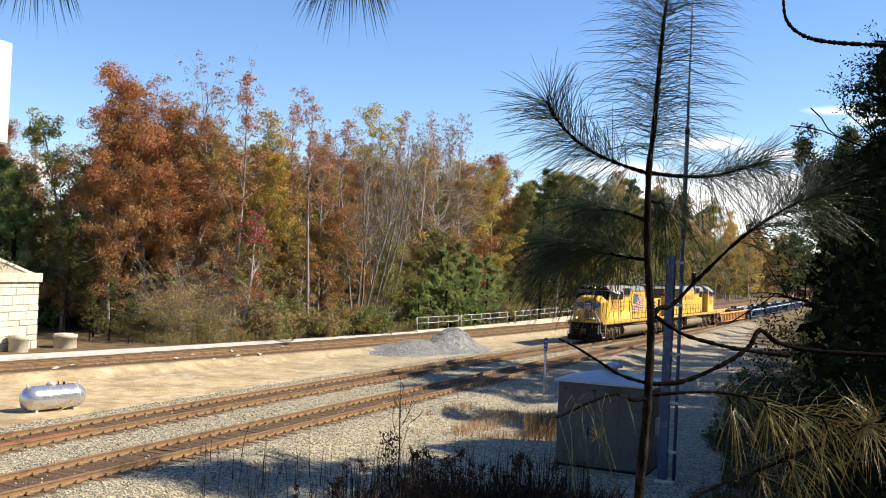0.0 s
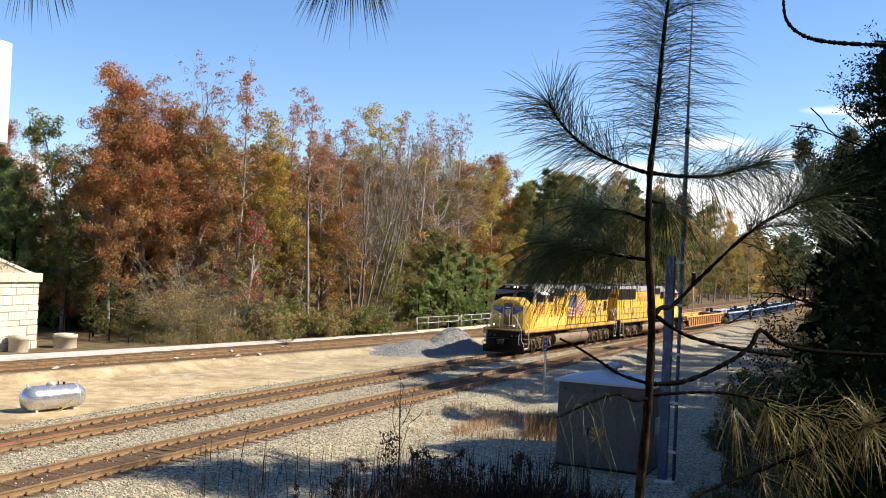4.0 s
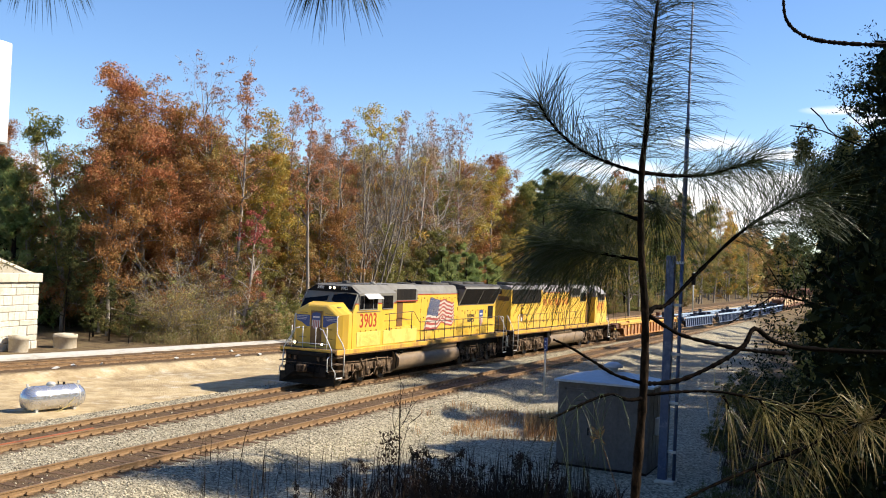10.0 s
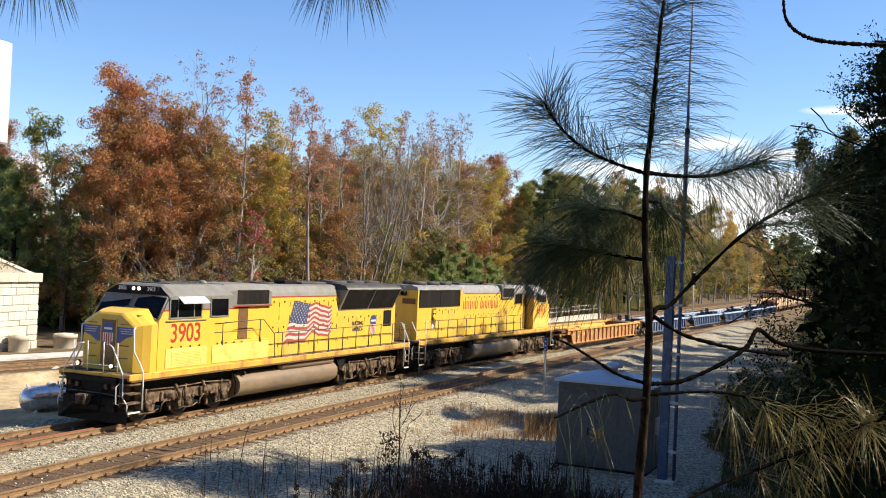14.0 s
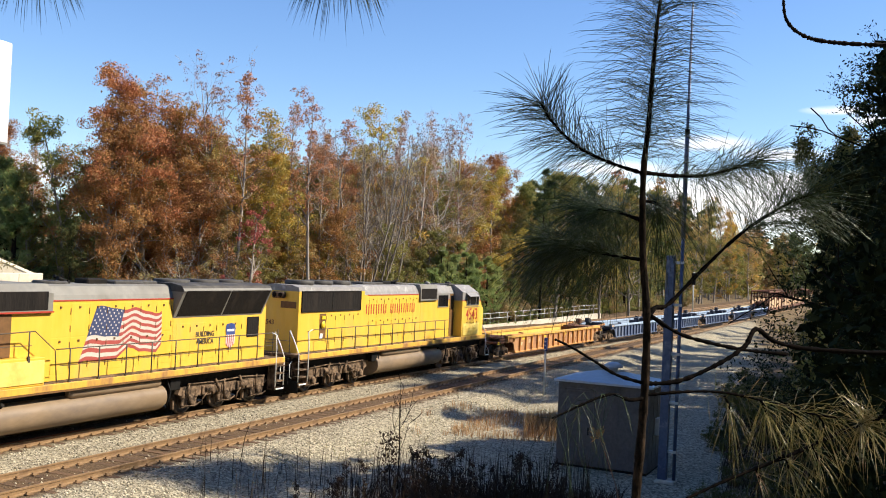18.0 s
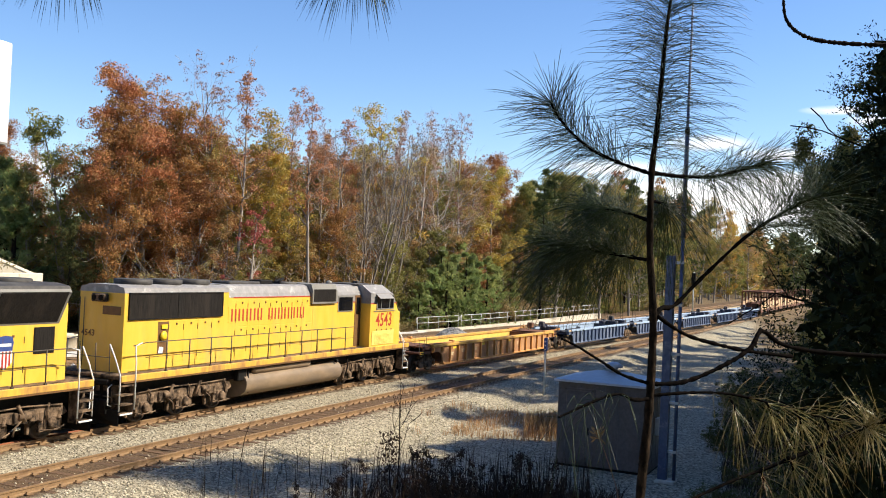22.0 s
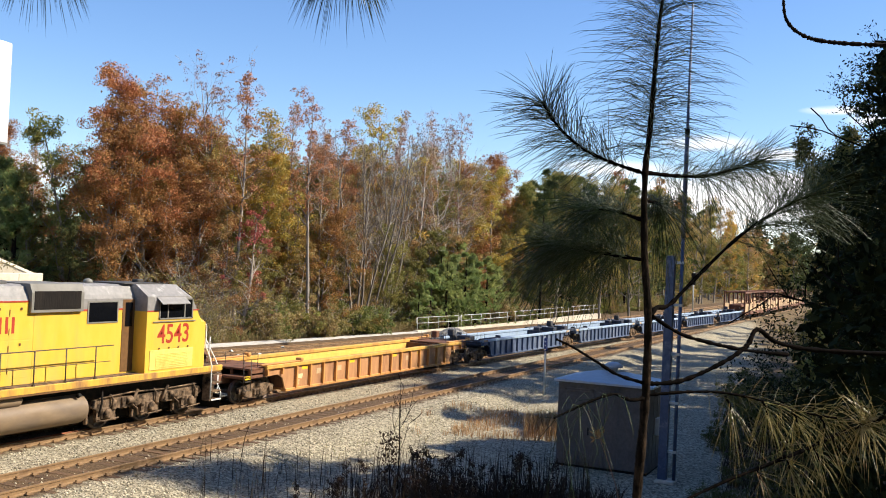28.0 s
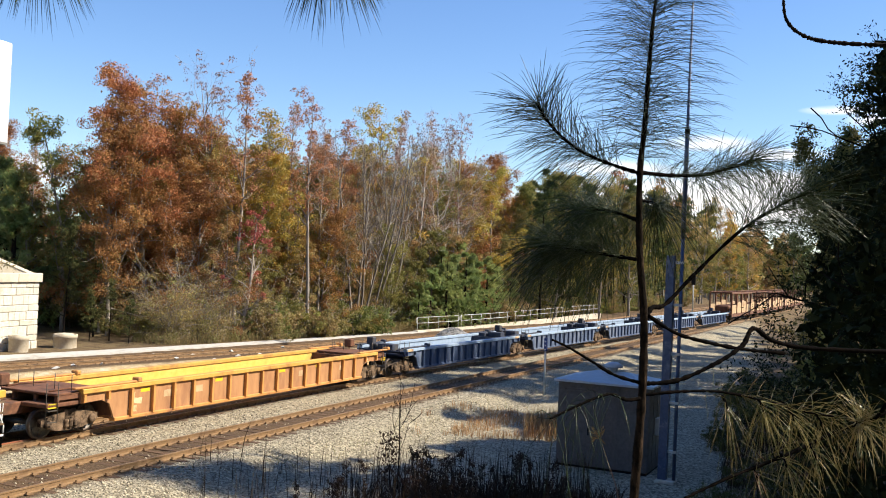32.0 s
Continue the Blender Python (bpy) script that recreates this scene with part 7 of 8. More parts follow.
# ---- stone abutment with planted top ----
def abutment():
    ax = Vector((-0.98, -0.196, 0)).normalized()
    back = Vector((-0.196, 0.98, 0)).normalized()
    c = Vector((43.0, 21.2, -0.15))
    fr = Matrix(((ax.x, back.x, 0, c.x), (ax.y, back.y, 0, c.y), (0, 0, 1, c.z), (0, 0, 0, 1)))
    ab = thing("stone_building", fr, "cream limestone building with concrete coping and planted top", "building")
    part("core", Geo().box(0.08, 14, 0.1, 10, -0.3, 3.96), M_STONE, ab)
    r = random.Random(2)
    heights = [0.5, 0.36, 0.55, 0.32, 0.5, 0.38, 0.55, 0.42, 0.3]
    z = 0.0
    for hgt in heights:
        x = 0.0
        first = True
        while x < 7:
            w = r.uniform(0.45, 1.15) if not first else r.choice((0.55, 0.95))
            first = False
            part("stone_block", Geo().box(x + 0.004, min(7, x + w) - 0.004, r.uniform(-0.05, 0.0), 0.16, z + 0.004, z + hgt * r.uniform(0.97, 1.0) - 0.004, 0.03), M_STONE, ab)
            x += w
        y = 0.17
        while y < 4:
            w = r.uniform(0.5, 1.1)
            part("stone_block", Geo().box(r.uniform(-0.03, 0.0), 0.12, y + 0.008, y + w - 0.008, z + 0.008, z + hgt - 0.008, 0.025), M_STONE, ab)
            y += w
        z += hgt
    for i in range(6):
        part("coping", Geo().box(-0.08 + 2.2 * i, 2.10 + 2.2 * i, -0.16, 0.5, 3.90, 4.42, 0.03), M_CONC, ab)
    g = Geo()
    g.add([(-0.15, 0.5, 3.90), (0.45, 0.5, 3.90), (0.45, 0.5, 4.42), (-0.15, 0.5, 4.42), (-0.15, 10, 7.0), (0.45, 10, 7.0), (0.45, 10, 7.5), (-0.15, 10, 7.5)], [(0, 1, 2, 3), (7, 6, 5, 4), (0, 4, 5, 1), (1, 5, 6, 2), (2, 6, 7, 3), (3, 7, 4, 0)])
    part("side_coping", g, M_CONC, ab)
    g = Geo()
    g.add([(0.45, 0.5, 4.33), (14, 0.5, 4.33), (14, 10, 7.3), (0.45, 10, 7.3)], [(3, 2, 1, 0)])
    part("roof_soil", g, M_BALLAST, ab)
    rng = np.random.default_rng(8)
    n = 2600
    yy = rng.uniform(0.6, 9, n)
    pts = np.stack([rng.uniform(0.5, 9, n), yy, 4.33 + (yy - 0.5) * 0.313 + rng.uniform(0, 0.55, n)], 1)
    part("grass_planting", spread("grass_planting", pts, 0.05, L_GRASS, rng, 2.2), None, ab)["kind"] = "stuff"


abutment()
sg = thing("pylon_sign", Matrix.Translation((43.35, 25.0, 0)) @ Matrix.Rotation(math.atan2(-0.196, -0.98), 4, "Z"), "tall blank white sign board on a post", "sign")
part("board", Geo().box(0, 4.5, -0.2, 0.2, 11.97, 18.0, 0.03), M_WHITE, sg)
part("bottom_trim", Geo().box(0.02, 4.5, -0.21, 0.21, 11.85, 11.98), M_GREY, sg)
part("pole", Geo().tube([(2.4, 0, -0.3), (2.4, 0, 12.0)], 0.3, 12), M_GALV, sg)


# ---- relay house, mast, marker post ----
def relay_house():
    z0 = land(32, -16) - 0.03
    sh = thing("relay_house", Matrix.Translation((32.25, -15.85, z0)), "small weathered aluminium equipment house with pale hipped roof", "equipment house")
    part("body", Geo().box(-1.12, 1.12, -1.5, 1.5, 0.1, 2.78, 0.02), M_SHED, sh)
    part("plinth", Geo().box(-1.08, 1.08, -1.46, 1.46, -0.25, 0.12), M_BLACK, sh)
    g = Geo()
    e, zt = 2.76, 3.06
    g.add([(-1.24, -1.62, e), (1.24, -1.62, e), (1.24, 1.62, e), (-1.24, 1.62, e), (-1.24, -1.62, e + 0.07), (1.24, -1.62, e + 0.07), (1.24, 1.62, e + 0.07), (-1.24, 1.62, e + 0.07), (0, -0.5, zt + 0.05), (0, 0.5, zt + 0.05)],
          [(3, 2, 1, 0), (0, 1, 5, 4), (1, 2, 6, 5), (2, 3, 7, 6), (3, 0, 4, 7), (4, 5, 8), (5, 6, 9, 8), (6, 7, 9), (7, 4, 8, 9)])
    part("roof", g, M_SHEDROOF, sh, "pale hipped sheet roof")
    vt = part("roof_vent", Geo().lathe([(0.14, zt), (0.14, zt + 0.16), (0.30, zt + 0.17), (0.33, zt + 0.24), (0.16, zt + 0.34), (0.02, zt + 0.36)], 16), M_SHEDROOF, sh)
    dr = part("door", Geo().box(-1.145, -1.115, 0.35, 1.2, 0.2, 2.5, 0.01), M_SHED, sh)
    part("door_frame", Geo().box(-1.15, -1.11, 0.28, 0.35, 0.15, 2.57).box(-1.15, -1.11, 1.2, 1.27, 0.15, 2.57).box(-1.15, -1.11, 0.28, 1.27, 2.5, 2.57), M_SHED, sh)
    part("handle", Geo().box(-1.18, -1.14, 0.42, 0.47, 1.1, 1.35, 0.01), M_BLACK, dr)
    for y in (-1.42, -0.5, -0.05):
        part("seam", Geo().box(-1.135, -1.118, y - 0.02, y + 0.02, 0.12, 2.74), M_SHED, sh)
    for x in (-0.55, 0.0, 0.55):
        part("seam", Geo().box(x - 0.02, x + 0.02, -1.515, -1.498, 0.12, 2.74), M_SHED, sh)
    part("meter_box", Geo().box(-0.3, 0.1, -1.66, -1.5, 1.2, 1.75, 0.02), M_GALV, sh)


relay_house()
ms = thing("radio_mast", Matrix.Translation((30.74, -18.02, land(30.74, -18.02))), "slender blue-grey radio mast on a steel post", "mast")
part("base_plate", Geo().box(-0.3, 0.3, -0.3, 0.3, -0.1, 0.08, 0.02), M_CONC, ms)
part("post", Geo().box(-0.12, 0.12, -0.02, 0.24, 0.05, 6.95, 0.01), M_MAST, ms)
part("side_post", Geo().tube([(0.0, -0.24, 0.05), (0.0, -0.22, 7.6)], 0.055, 8), M_MAST, ms)
for z in (0.9, 2.4, 3.9, 5.4, 6.7):
    part("bracket", Geo().box(-0.06, 0.06, -0.28, 0.02, z, z + 0.08), M_GALV, ms)
part("tube", Geo().tube([(0.0, -0.22, 7.5), (0.0, -0.22, 10.8), (0.0, -0.22, 10.82), (0.0, -0.22, 14.8)], [0.075, 0.068, 0.05, 0.03], 8), M_MAST, ms)
part("clamp", Geo().tube([(0.0, -0.22, 10.7), (0.0, -0.22, 10.86)], 0.08, 8), M_BLACK, ms)
mk = thing("marker_post", Matrix.Translation((47.34, -8.48, land(47.34, -8.48))), "thin steel trackside post with a small blue marker", "marker post")
part("post", Geo().tube([(0, 0, -0.2), (0, 0, 2.9)], 0.05, 8), M_GALV, mk)
part("marker", Geo().box(-0.075, 0.075, -0.075, 0.075, 2.25, 2.92, 0.01), M_SIGNBLUE, mk)
for z in (2.3, 2.5, 2.7):
    part("bar", Geo().box(-0.082, -0.075, -0.035, 0.035, z, z + 0.07), M_WHITE, mk)
sl = thing("signal_pole", Matrix.Translation((146, 2.2, 0)), "grey trackside signal pole far down the line", "signal")
part("pole", Geo().tube([(0, 0, -0.4), (0, 0, 6.4)], 0.1, 8), M_GALV, sl)
part("signal_head", Geo().box(-0.25, 0.0, -0.3, 0.3, 4.6, 6.3, 0.05), M_BLACK, sl)


# ---- grass and weeds ----
def blades(name, roots, h0, h1, wid, mat, label, seed, lean=0.25, parent=None, kind="stuff", category="grass"):
    """Upright stalks or blades: a bent, tapering ribbon with a fold each."""
    rng = np.random.default_rng(seed)
    p = np.array(roots)
    n = len(p)
    h = rng.uniform(h0, h1, n)
    a = rng.uniform(0, 6.28, n)
    d = np.stack([np.cos(a), np.sin(a), np.zeros(n)], 1)
    ln = rng.normal(0, lean, (n, 2))
    up1 = np.concatenate([ln * 0.35 * h[:, None], 0.55 * h[:, None]], 1)
    up2 = np.concatenate([ln * h[:, None], h[:, None]], 1)
    w = wid * rng.uniform(0.6, 1.4, n)[:, None]
    e = np.stack([-d[:, 1], d[:, 0], np.zeros(n)], 1)
    v = np.stack([p - d * w, p + d * w, p + e * w, p + up1 - d * w * 0.8, p + up1 + d * w * 0.8, p + up1 + e * w * 0.8, p + up2], 1).reshape(-1, 3)
    t = np.array([(0, 1, 4), (0, 4, 3), (1, 2, 5), (1, 5, 4), (2, 0, 3), (2, 3, 5), (3, 4, 6), (4, 5, 6), (5, 3, 6)])
    f = (t[None] + 7 * np.arange(n)[:, None, None]).reshape(-1, 3)
    me = bpy.data.meshes.new(name)
    me.vertices.add(len(v))
    me.vertices.foreach_set("co", v.ravel())
    me.loops.add(f.size)
    me.loops.foreach_set("vertex_index", f.ravel())
    me.polygons.add(len(f))
    me.polygons.foreach_set("loop_start", np.arange(0, f.size, 3))
    me.materials.append(mat)
    me.update()
    me.validate()
    ob = solid(name, me, mat, label, category, kind=kind)
    return ob


rw = random.Random(21)


def scatter(n, box, keep=None):
    out = []
    while len(out) < n:
        x, y = rw.uniform(box[0], box[1]), rw.uniform(box[2], box[3])
        if keep is None or keep(x, y):
            out.append((x, y, land(x, y) - 0.03))
    return out


def in_view(a0, a1, d0, d1):
    """Spots at d metres out and a (sideways over distance) from the line of sight."""
    def ok(x, y):
        d = x * 0.91 + (y + 24.17) * 0.4146
        a = (x * 0.4146 - (y + 24.17) * 0.91) / max(d, 0.1)
        return d0 < d < d1 and a0 < a < a1
    return ok


blades("straw_grass", scatter(1900, (33, 46, -14, -7), lambda x, y: in_view(-0.02, 0.15, 36.5, 43.5)(x, y) and noise.noise((x * 0.7, y * 0.7, 0)) > 0.25 - 4.5 * (aside(x, y) + 0.02)), 0.14, 0.42, 0.010, L_STRAW, "patch of tall straw-coloured dry grass on the gravel", 31, 0.18)
blades("tall_straw_grass", scatter(800, (33, 46, -16, -7), in_view(0.09, 0.165, 36.5, 42)), 0.35, 0.85, 0.011, L_STRAW, "taller dry russet grass beside the equipment house", 36, 0.2)
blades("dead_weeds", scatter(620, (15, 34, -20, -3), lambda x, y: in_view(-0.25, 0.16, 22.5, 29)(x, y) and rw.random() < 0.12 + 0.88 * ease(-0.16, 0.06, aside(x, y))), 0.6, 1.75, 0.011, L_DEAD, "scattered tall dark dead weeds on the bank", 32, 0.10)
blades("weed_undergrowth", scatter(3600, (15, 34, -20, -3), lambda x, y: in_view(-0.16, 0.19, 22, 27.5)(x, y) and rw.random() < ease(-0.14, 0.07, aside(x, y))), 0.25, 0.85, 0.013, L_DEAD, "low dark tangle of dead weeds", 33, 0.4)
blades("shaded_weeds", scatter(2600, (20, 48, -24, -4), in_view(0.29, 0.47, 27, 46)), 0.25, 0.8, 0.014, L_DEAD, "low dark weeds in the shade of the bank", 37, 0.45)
blades("wood_edge_grass", scatter(5000, (50, 80, 13, 26), lambda x, y: aside(x, y) > -0.31 and 4.4 + 2.2 * (1 - ease(44, 60, x)) * 0 < y - yard_y(x) < 8.2), 0.3, 1.0, 0.016, L_GRASS, "rough green and tan grass along the wood's edge", 34, 0.35)
blades("track_weeds", scatter(500, (16, 60, -9.5, 3.5), lambda x, y: y < -7.3 or y > 2.3), 0.12, 0.35, 0.008, L_GRASS, "sparse weeds in the gravel", 35, 0.5)


def sapling():
    """The thin dark sapling among the weeds."""
    x, y = 25.0, -11.7
    sp2 = thing("sapling", Matrix.Translation((x, y, land(x, y))), "thin dark sapling with withered leaves among the weeds", "sapling")
    rng = np.random.default_rng(5)
    tips, g = [], Geo()
    g.tube([(0, 0, -0.1), (0.02, -0.01, 1.2), (0.0, 0.03, 2.2), (0.02, 0.05, 3.0)], [0.025, 0.018, 0.012, 0.004], 6)
    for z in (1.0, 1.3, 1.7, 2.0):
        a = rng.uniform(0, 6.28)
        limb(g, rng, Vector((0.01, 0, z)), Vector((math.cos(a) * 0.5, math.sin(a) * 0.5, 1)).normalized(), 0.9, 0.009, 1, tips, 0.12, 0.2, 4, 4)
    part("stem", g, M_BARKDARK, sp2)
    b = np.array([(0, 0.35, 0)])
    pts = np.stack([rng.normal(-0.05, 0.14, 240), rng.normal(0.28, 0.16, 240), rng.uniform(0.2, 1.55, 240)], 1)
    part("leaves", spread("leaves", pts, 0.05, L_DEAD, rng, 1.3), None, sp2)
    part("side_stem", Geo().tube([(0, 0.2, -0.1), (-0.03, 0.28, 0.8), (-0.05, 0.32, 1.6)], [0.018, 0.012, 0.004], 5), M_BARKDARK, sp2)


sapling()


def withered_weed(seed, h):
    """A dead weed: a bent stalk with side sprigs and curled leaves."""
    rng = np.random.default_rng(seed)
    ob = thing("withered_weed", Matrix.Translation((0, 0, -60)), "tall dead weed with curled dark leaves on the bank", "weed", "withered weeds on the bank")
    g, tips = Geo(), []
    line = [(0, 0, -0.1), (0.03, 0.02, h * 0.4), (-0.02, 0.05, h * 0.75), (0.04, 0.02, h)]
    g.tube(line, [0.013, 0.011, 0.008, 0.003], 5)
    for k in range(7):
        z = h * rng.uniform(0.35, 0.95)
        a = rng.uniform(0, 6.28)
        limb(g, rng, Vector((0, 0.03, z)), Vector((math.cos(a) * 0.6, math.sin(a) * 0.6, 1)).normalized(), h * rng.uniform(0.12, 0.24), 0.005, 0, tips, 0.2, 0.1, 3, 3)
    part("stalk", g, L_DEAD, ob)
    tips = np.array([tuple(q) for q in tips])
    pts = np.concatenate([tips[rng.integers(0, len(tips), 150)] + rng.normal(0, 0.045, (150, 3)), np.stack([rng.normal(0, 0.05, 60), rng.normal(0.03, 0.05, 60), rng.uniform(0.1, 0.9, 60) * h], 1)])
    part("leaves", spread("leaves", pts, 0.032, L_DEAD, rng, 1.3), None, ob)
    return ob


WEEDS = [[withered_weed(sd, h), False] for sd, h in ((201, 1.5), (202, 1.25), (203, 1.75))]
for i in range(44):
    a, d = (rw.uniform(-0.02, 0.145), rw.uniform(22.8, 26.5)) if i < 34 else (rw.uniform(-0.14, 0.0), rw.uniform(23, 26))
    x, y = spot(a, d)
    kind = WEEDS[i % 3]
    m = Matrix.Translation((x, y, land(x, y) - 0.02)) @ Matrix.Rotation(rw.uniform(0, 6.28), 4, "Z") @ Matrix.Diagonal((*(rw.uniform(0.6, 1.0),) * 3, 1))
    if kind[1]:
        copy_thing(kind[0], Matrix()).matrix_basis = m
    else:
        kind[0].matrix_basis, kind[1] = m, True


def weed_stalk():
    """A single withered flower stalk on the bank in front of the equipment house."""
    line = [Vector((8.935, -21.985, 3.676)), Vector((8.91, -21.939, 3.905)), Vector((8.884, -21.887, 4.056)), Vector((8.857, -21.835, 4.207)), Vector((8.834, -21.789, 4.328))]
    st = thing("weed_stalk", Matrix(), "single withered reddish weed stalk on the bank", "weed")
    part("stem", Geo().tube([(8.95, -22.0, land(8.95, -22.0) - 0.05), *line], [0.006, 0.005, 0.0045, 0.004, 0.0035, 0.003], 5), M_DRYSTEM, st)
    rng = np.random.default_rng(9)
    n = 42
    way = np.array([-0.2, 0.3, 0.9]) + rng.normal(0, 0.65, (n, 3))
    way /= np.linalg.norm(way, axis=1)[:, None]
    part("seed_head", spread("seed_head", np.array(line[-1]) + way * rng.uniform(0.02, 0.12, (n, 1)), 0.026, L_STRAW, rng, 1.4, 0.3, along=way, stray=0.2), None, st)


M_DRYSTEM = surf("dry_red_stem", (0.17, 0.085, 0.051), (0.272, 0.1445, 0.085), 30, 0.8, 0, bump=0.2)
weed_stalk()


# ---- the young pine close to the camera ----
SIDE, OUT = Vector((0.4146, -0.91, 0)), Vector((0.91, 0.4146, 0))
PINE_AT = Matrix(((SIDE.x, OUT.x, 0, 3.0), (SIDE.y, OUT.y, 0, -23.48), (0, 0, 1, 4.1), (0, 0, 0, 1)))


def smooth_line(pts, n=6):
    """A rounded line through pts."""
    pts = [Vector(q) for q in pts]
    out = []
    for i in range(len(pts) - 1):
        p0, p1, p2, p3 = pts[max(0, i - 1)], pts[i], pts[i + 1], pts[min(len(pts) - 1, i + 2)]
        for k in range(n):
            t = k / n
            out.append(0.5 * ((2 * p1) + (p2 - p0) * t + (2 * p0 - 5 * p1 + 4 * p2 - p3) * t * t + (3 * p1 - p0 - 3 * p2 + p3) * t**3))
    return out + [pts[-1]]


def needles(name, line, count, length, mat, seed, forward=0.7, droop=0.25, r=0.0008, start=0.0, thick_end=0.0, spread_out=1.0, ragged=0.7):
    """Long thin needles along a shoot: each a curved three-sided blade."""
    rng = np.random.default_rng(seed)
    pts = np.array([tuple(q) for q in line])
    seg = np.linalg.norm(np.diff(pts, axis=0), axis=1)
    cum = np.concatenate([[0], np.cumsum(seg)])
    u = start + (1 - start) * rng.uniform(0, 1, count) ** (1.0 / (1.0 + thick_end))
    s = u * cum[-1]
    i = np.clip(np.searchsorted(cum, s) - 1, 0, len(seg) - 1)
    f = ((s - cum[i]) / seg[i])[:, None]
    p = pts[i] * (1 - f) + pts[i + 1] * f
    ax = (pts[i + 1] - pts[i]) / seg[i][:, None]
    rad = rng.normal(size=(count, 3))
    rad -= ax * np.sum(rad * ax, 1)[:, None]
    rad /= np.linalg.norm(rad, axis=1)[:, None]
    fw = forward * (1 + 0.6 * (u[:, None] - 0.5)) + rng.normal(0, 0.2, (count, 1))
    d = ax * fw + rad * spread_out
    d /= np.linalg.norm(d, axis=1)[:, None]
    ln = length * rng.uniform(ragged, 1.12, count)[:, None]
    g = np.array([0, 0, -1.0])
    side = np.cross(d, rng.normal(size=(count, 3)))
    side /= np.linalg.norm(side, axis=1)[:, None]
    oth = np.cross(d, side)
    rings = []
    for k, (t, w) in enumerate(((0, 1.0), (0.4, 1.1), (0.85, 0.9))):
        c = p + d * ln * t + g * droop * ln * t * t
        for a in range(3):
            rings.append(c + (side * math.cos(a * 2.094) + oth * math.sin(a * 2.094)) * r * w)
    rings.append(p + d * ln + g * droop * ln)
    v = np.stack(rings, 1).reshape(-1, 3)
    tri = []
    for k in range(2):
        for a in range(3):
            b = (a + 1) % 3
            tri += [(3 * k + a, 3 * k + b, 3 * k + 3 + b), (3 * k + a, 3 * k + 3 + b, 3 * k + 3 + a)]
    tri += [(6, 7, 9), (7, 8, 9), (8, 6, 9)]
    fa = (np.array(tri)[None] + 10 * np.arange(count)[:, None, None]).reshape(-1, 3)
    me = bpy.data.meshes.new(name)
    me.vertices.add(len(v))
    me.vertices.foreach_set("co", v.ravel())
    me.loops.add(fa.size)
    me.loops.foreach_set("vertex_index", fa.ravel())
    me.polygons.add(len(fa))
    me.polygons.foreach_set("loop_start", np.arange(0, fa.size, 3))
    me.materials.append(mat)
    me.update()
    me.validate()
    return me


def rough_stem(line, r0, r1, seed, knobs=0.25):
    """A shoot with leaf-base knobs."""
    rng = np.random.default_rng(seed)
    g = Geo()
    n = len(line)
    rs = [(r0 + (r1 - r0) * i / (n - 1)) * (1 + knobs * rng.uniform(-1, 1)) for i in range(n)]
    g.tube(line, rs, 7)
    return g


pine = thing("young_pine", PINE_AT, "slender young pine with long needles, close by", "pine tree")
trunk_line = smooth_line([(-0.02, 0.01, -0.1), (-0.02, 0.008, 0.342), (0.007, -0.004, 1.059), (0.014, -0.006, 1.199), (0.022, -0.009, 1.405), (0.019, -0.012, 1.61), (-0.001, -0.016, 1.815), (-0.007, -0.019, 2.037), (0.003, -0.022, 2.192), (0.011, -0.025, 2.38), (0.018, -0.026, 2.501), (0.033, -0.029, 2.655), (0.05, -0.03, 2.85)], 8)
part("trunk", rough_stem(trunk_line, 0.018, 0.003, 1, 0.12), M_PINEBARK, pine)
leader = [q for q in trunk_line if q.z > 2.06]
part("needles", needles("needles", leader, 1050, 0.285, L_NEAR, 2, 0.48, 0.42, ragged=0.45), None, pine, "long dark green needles")
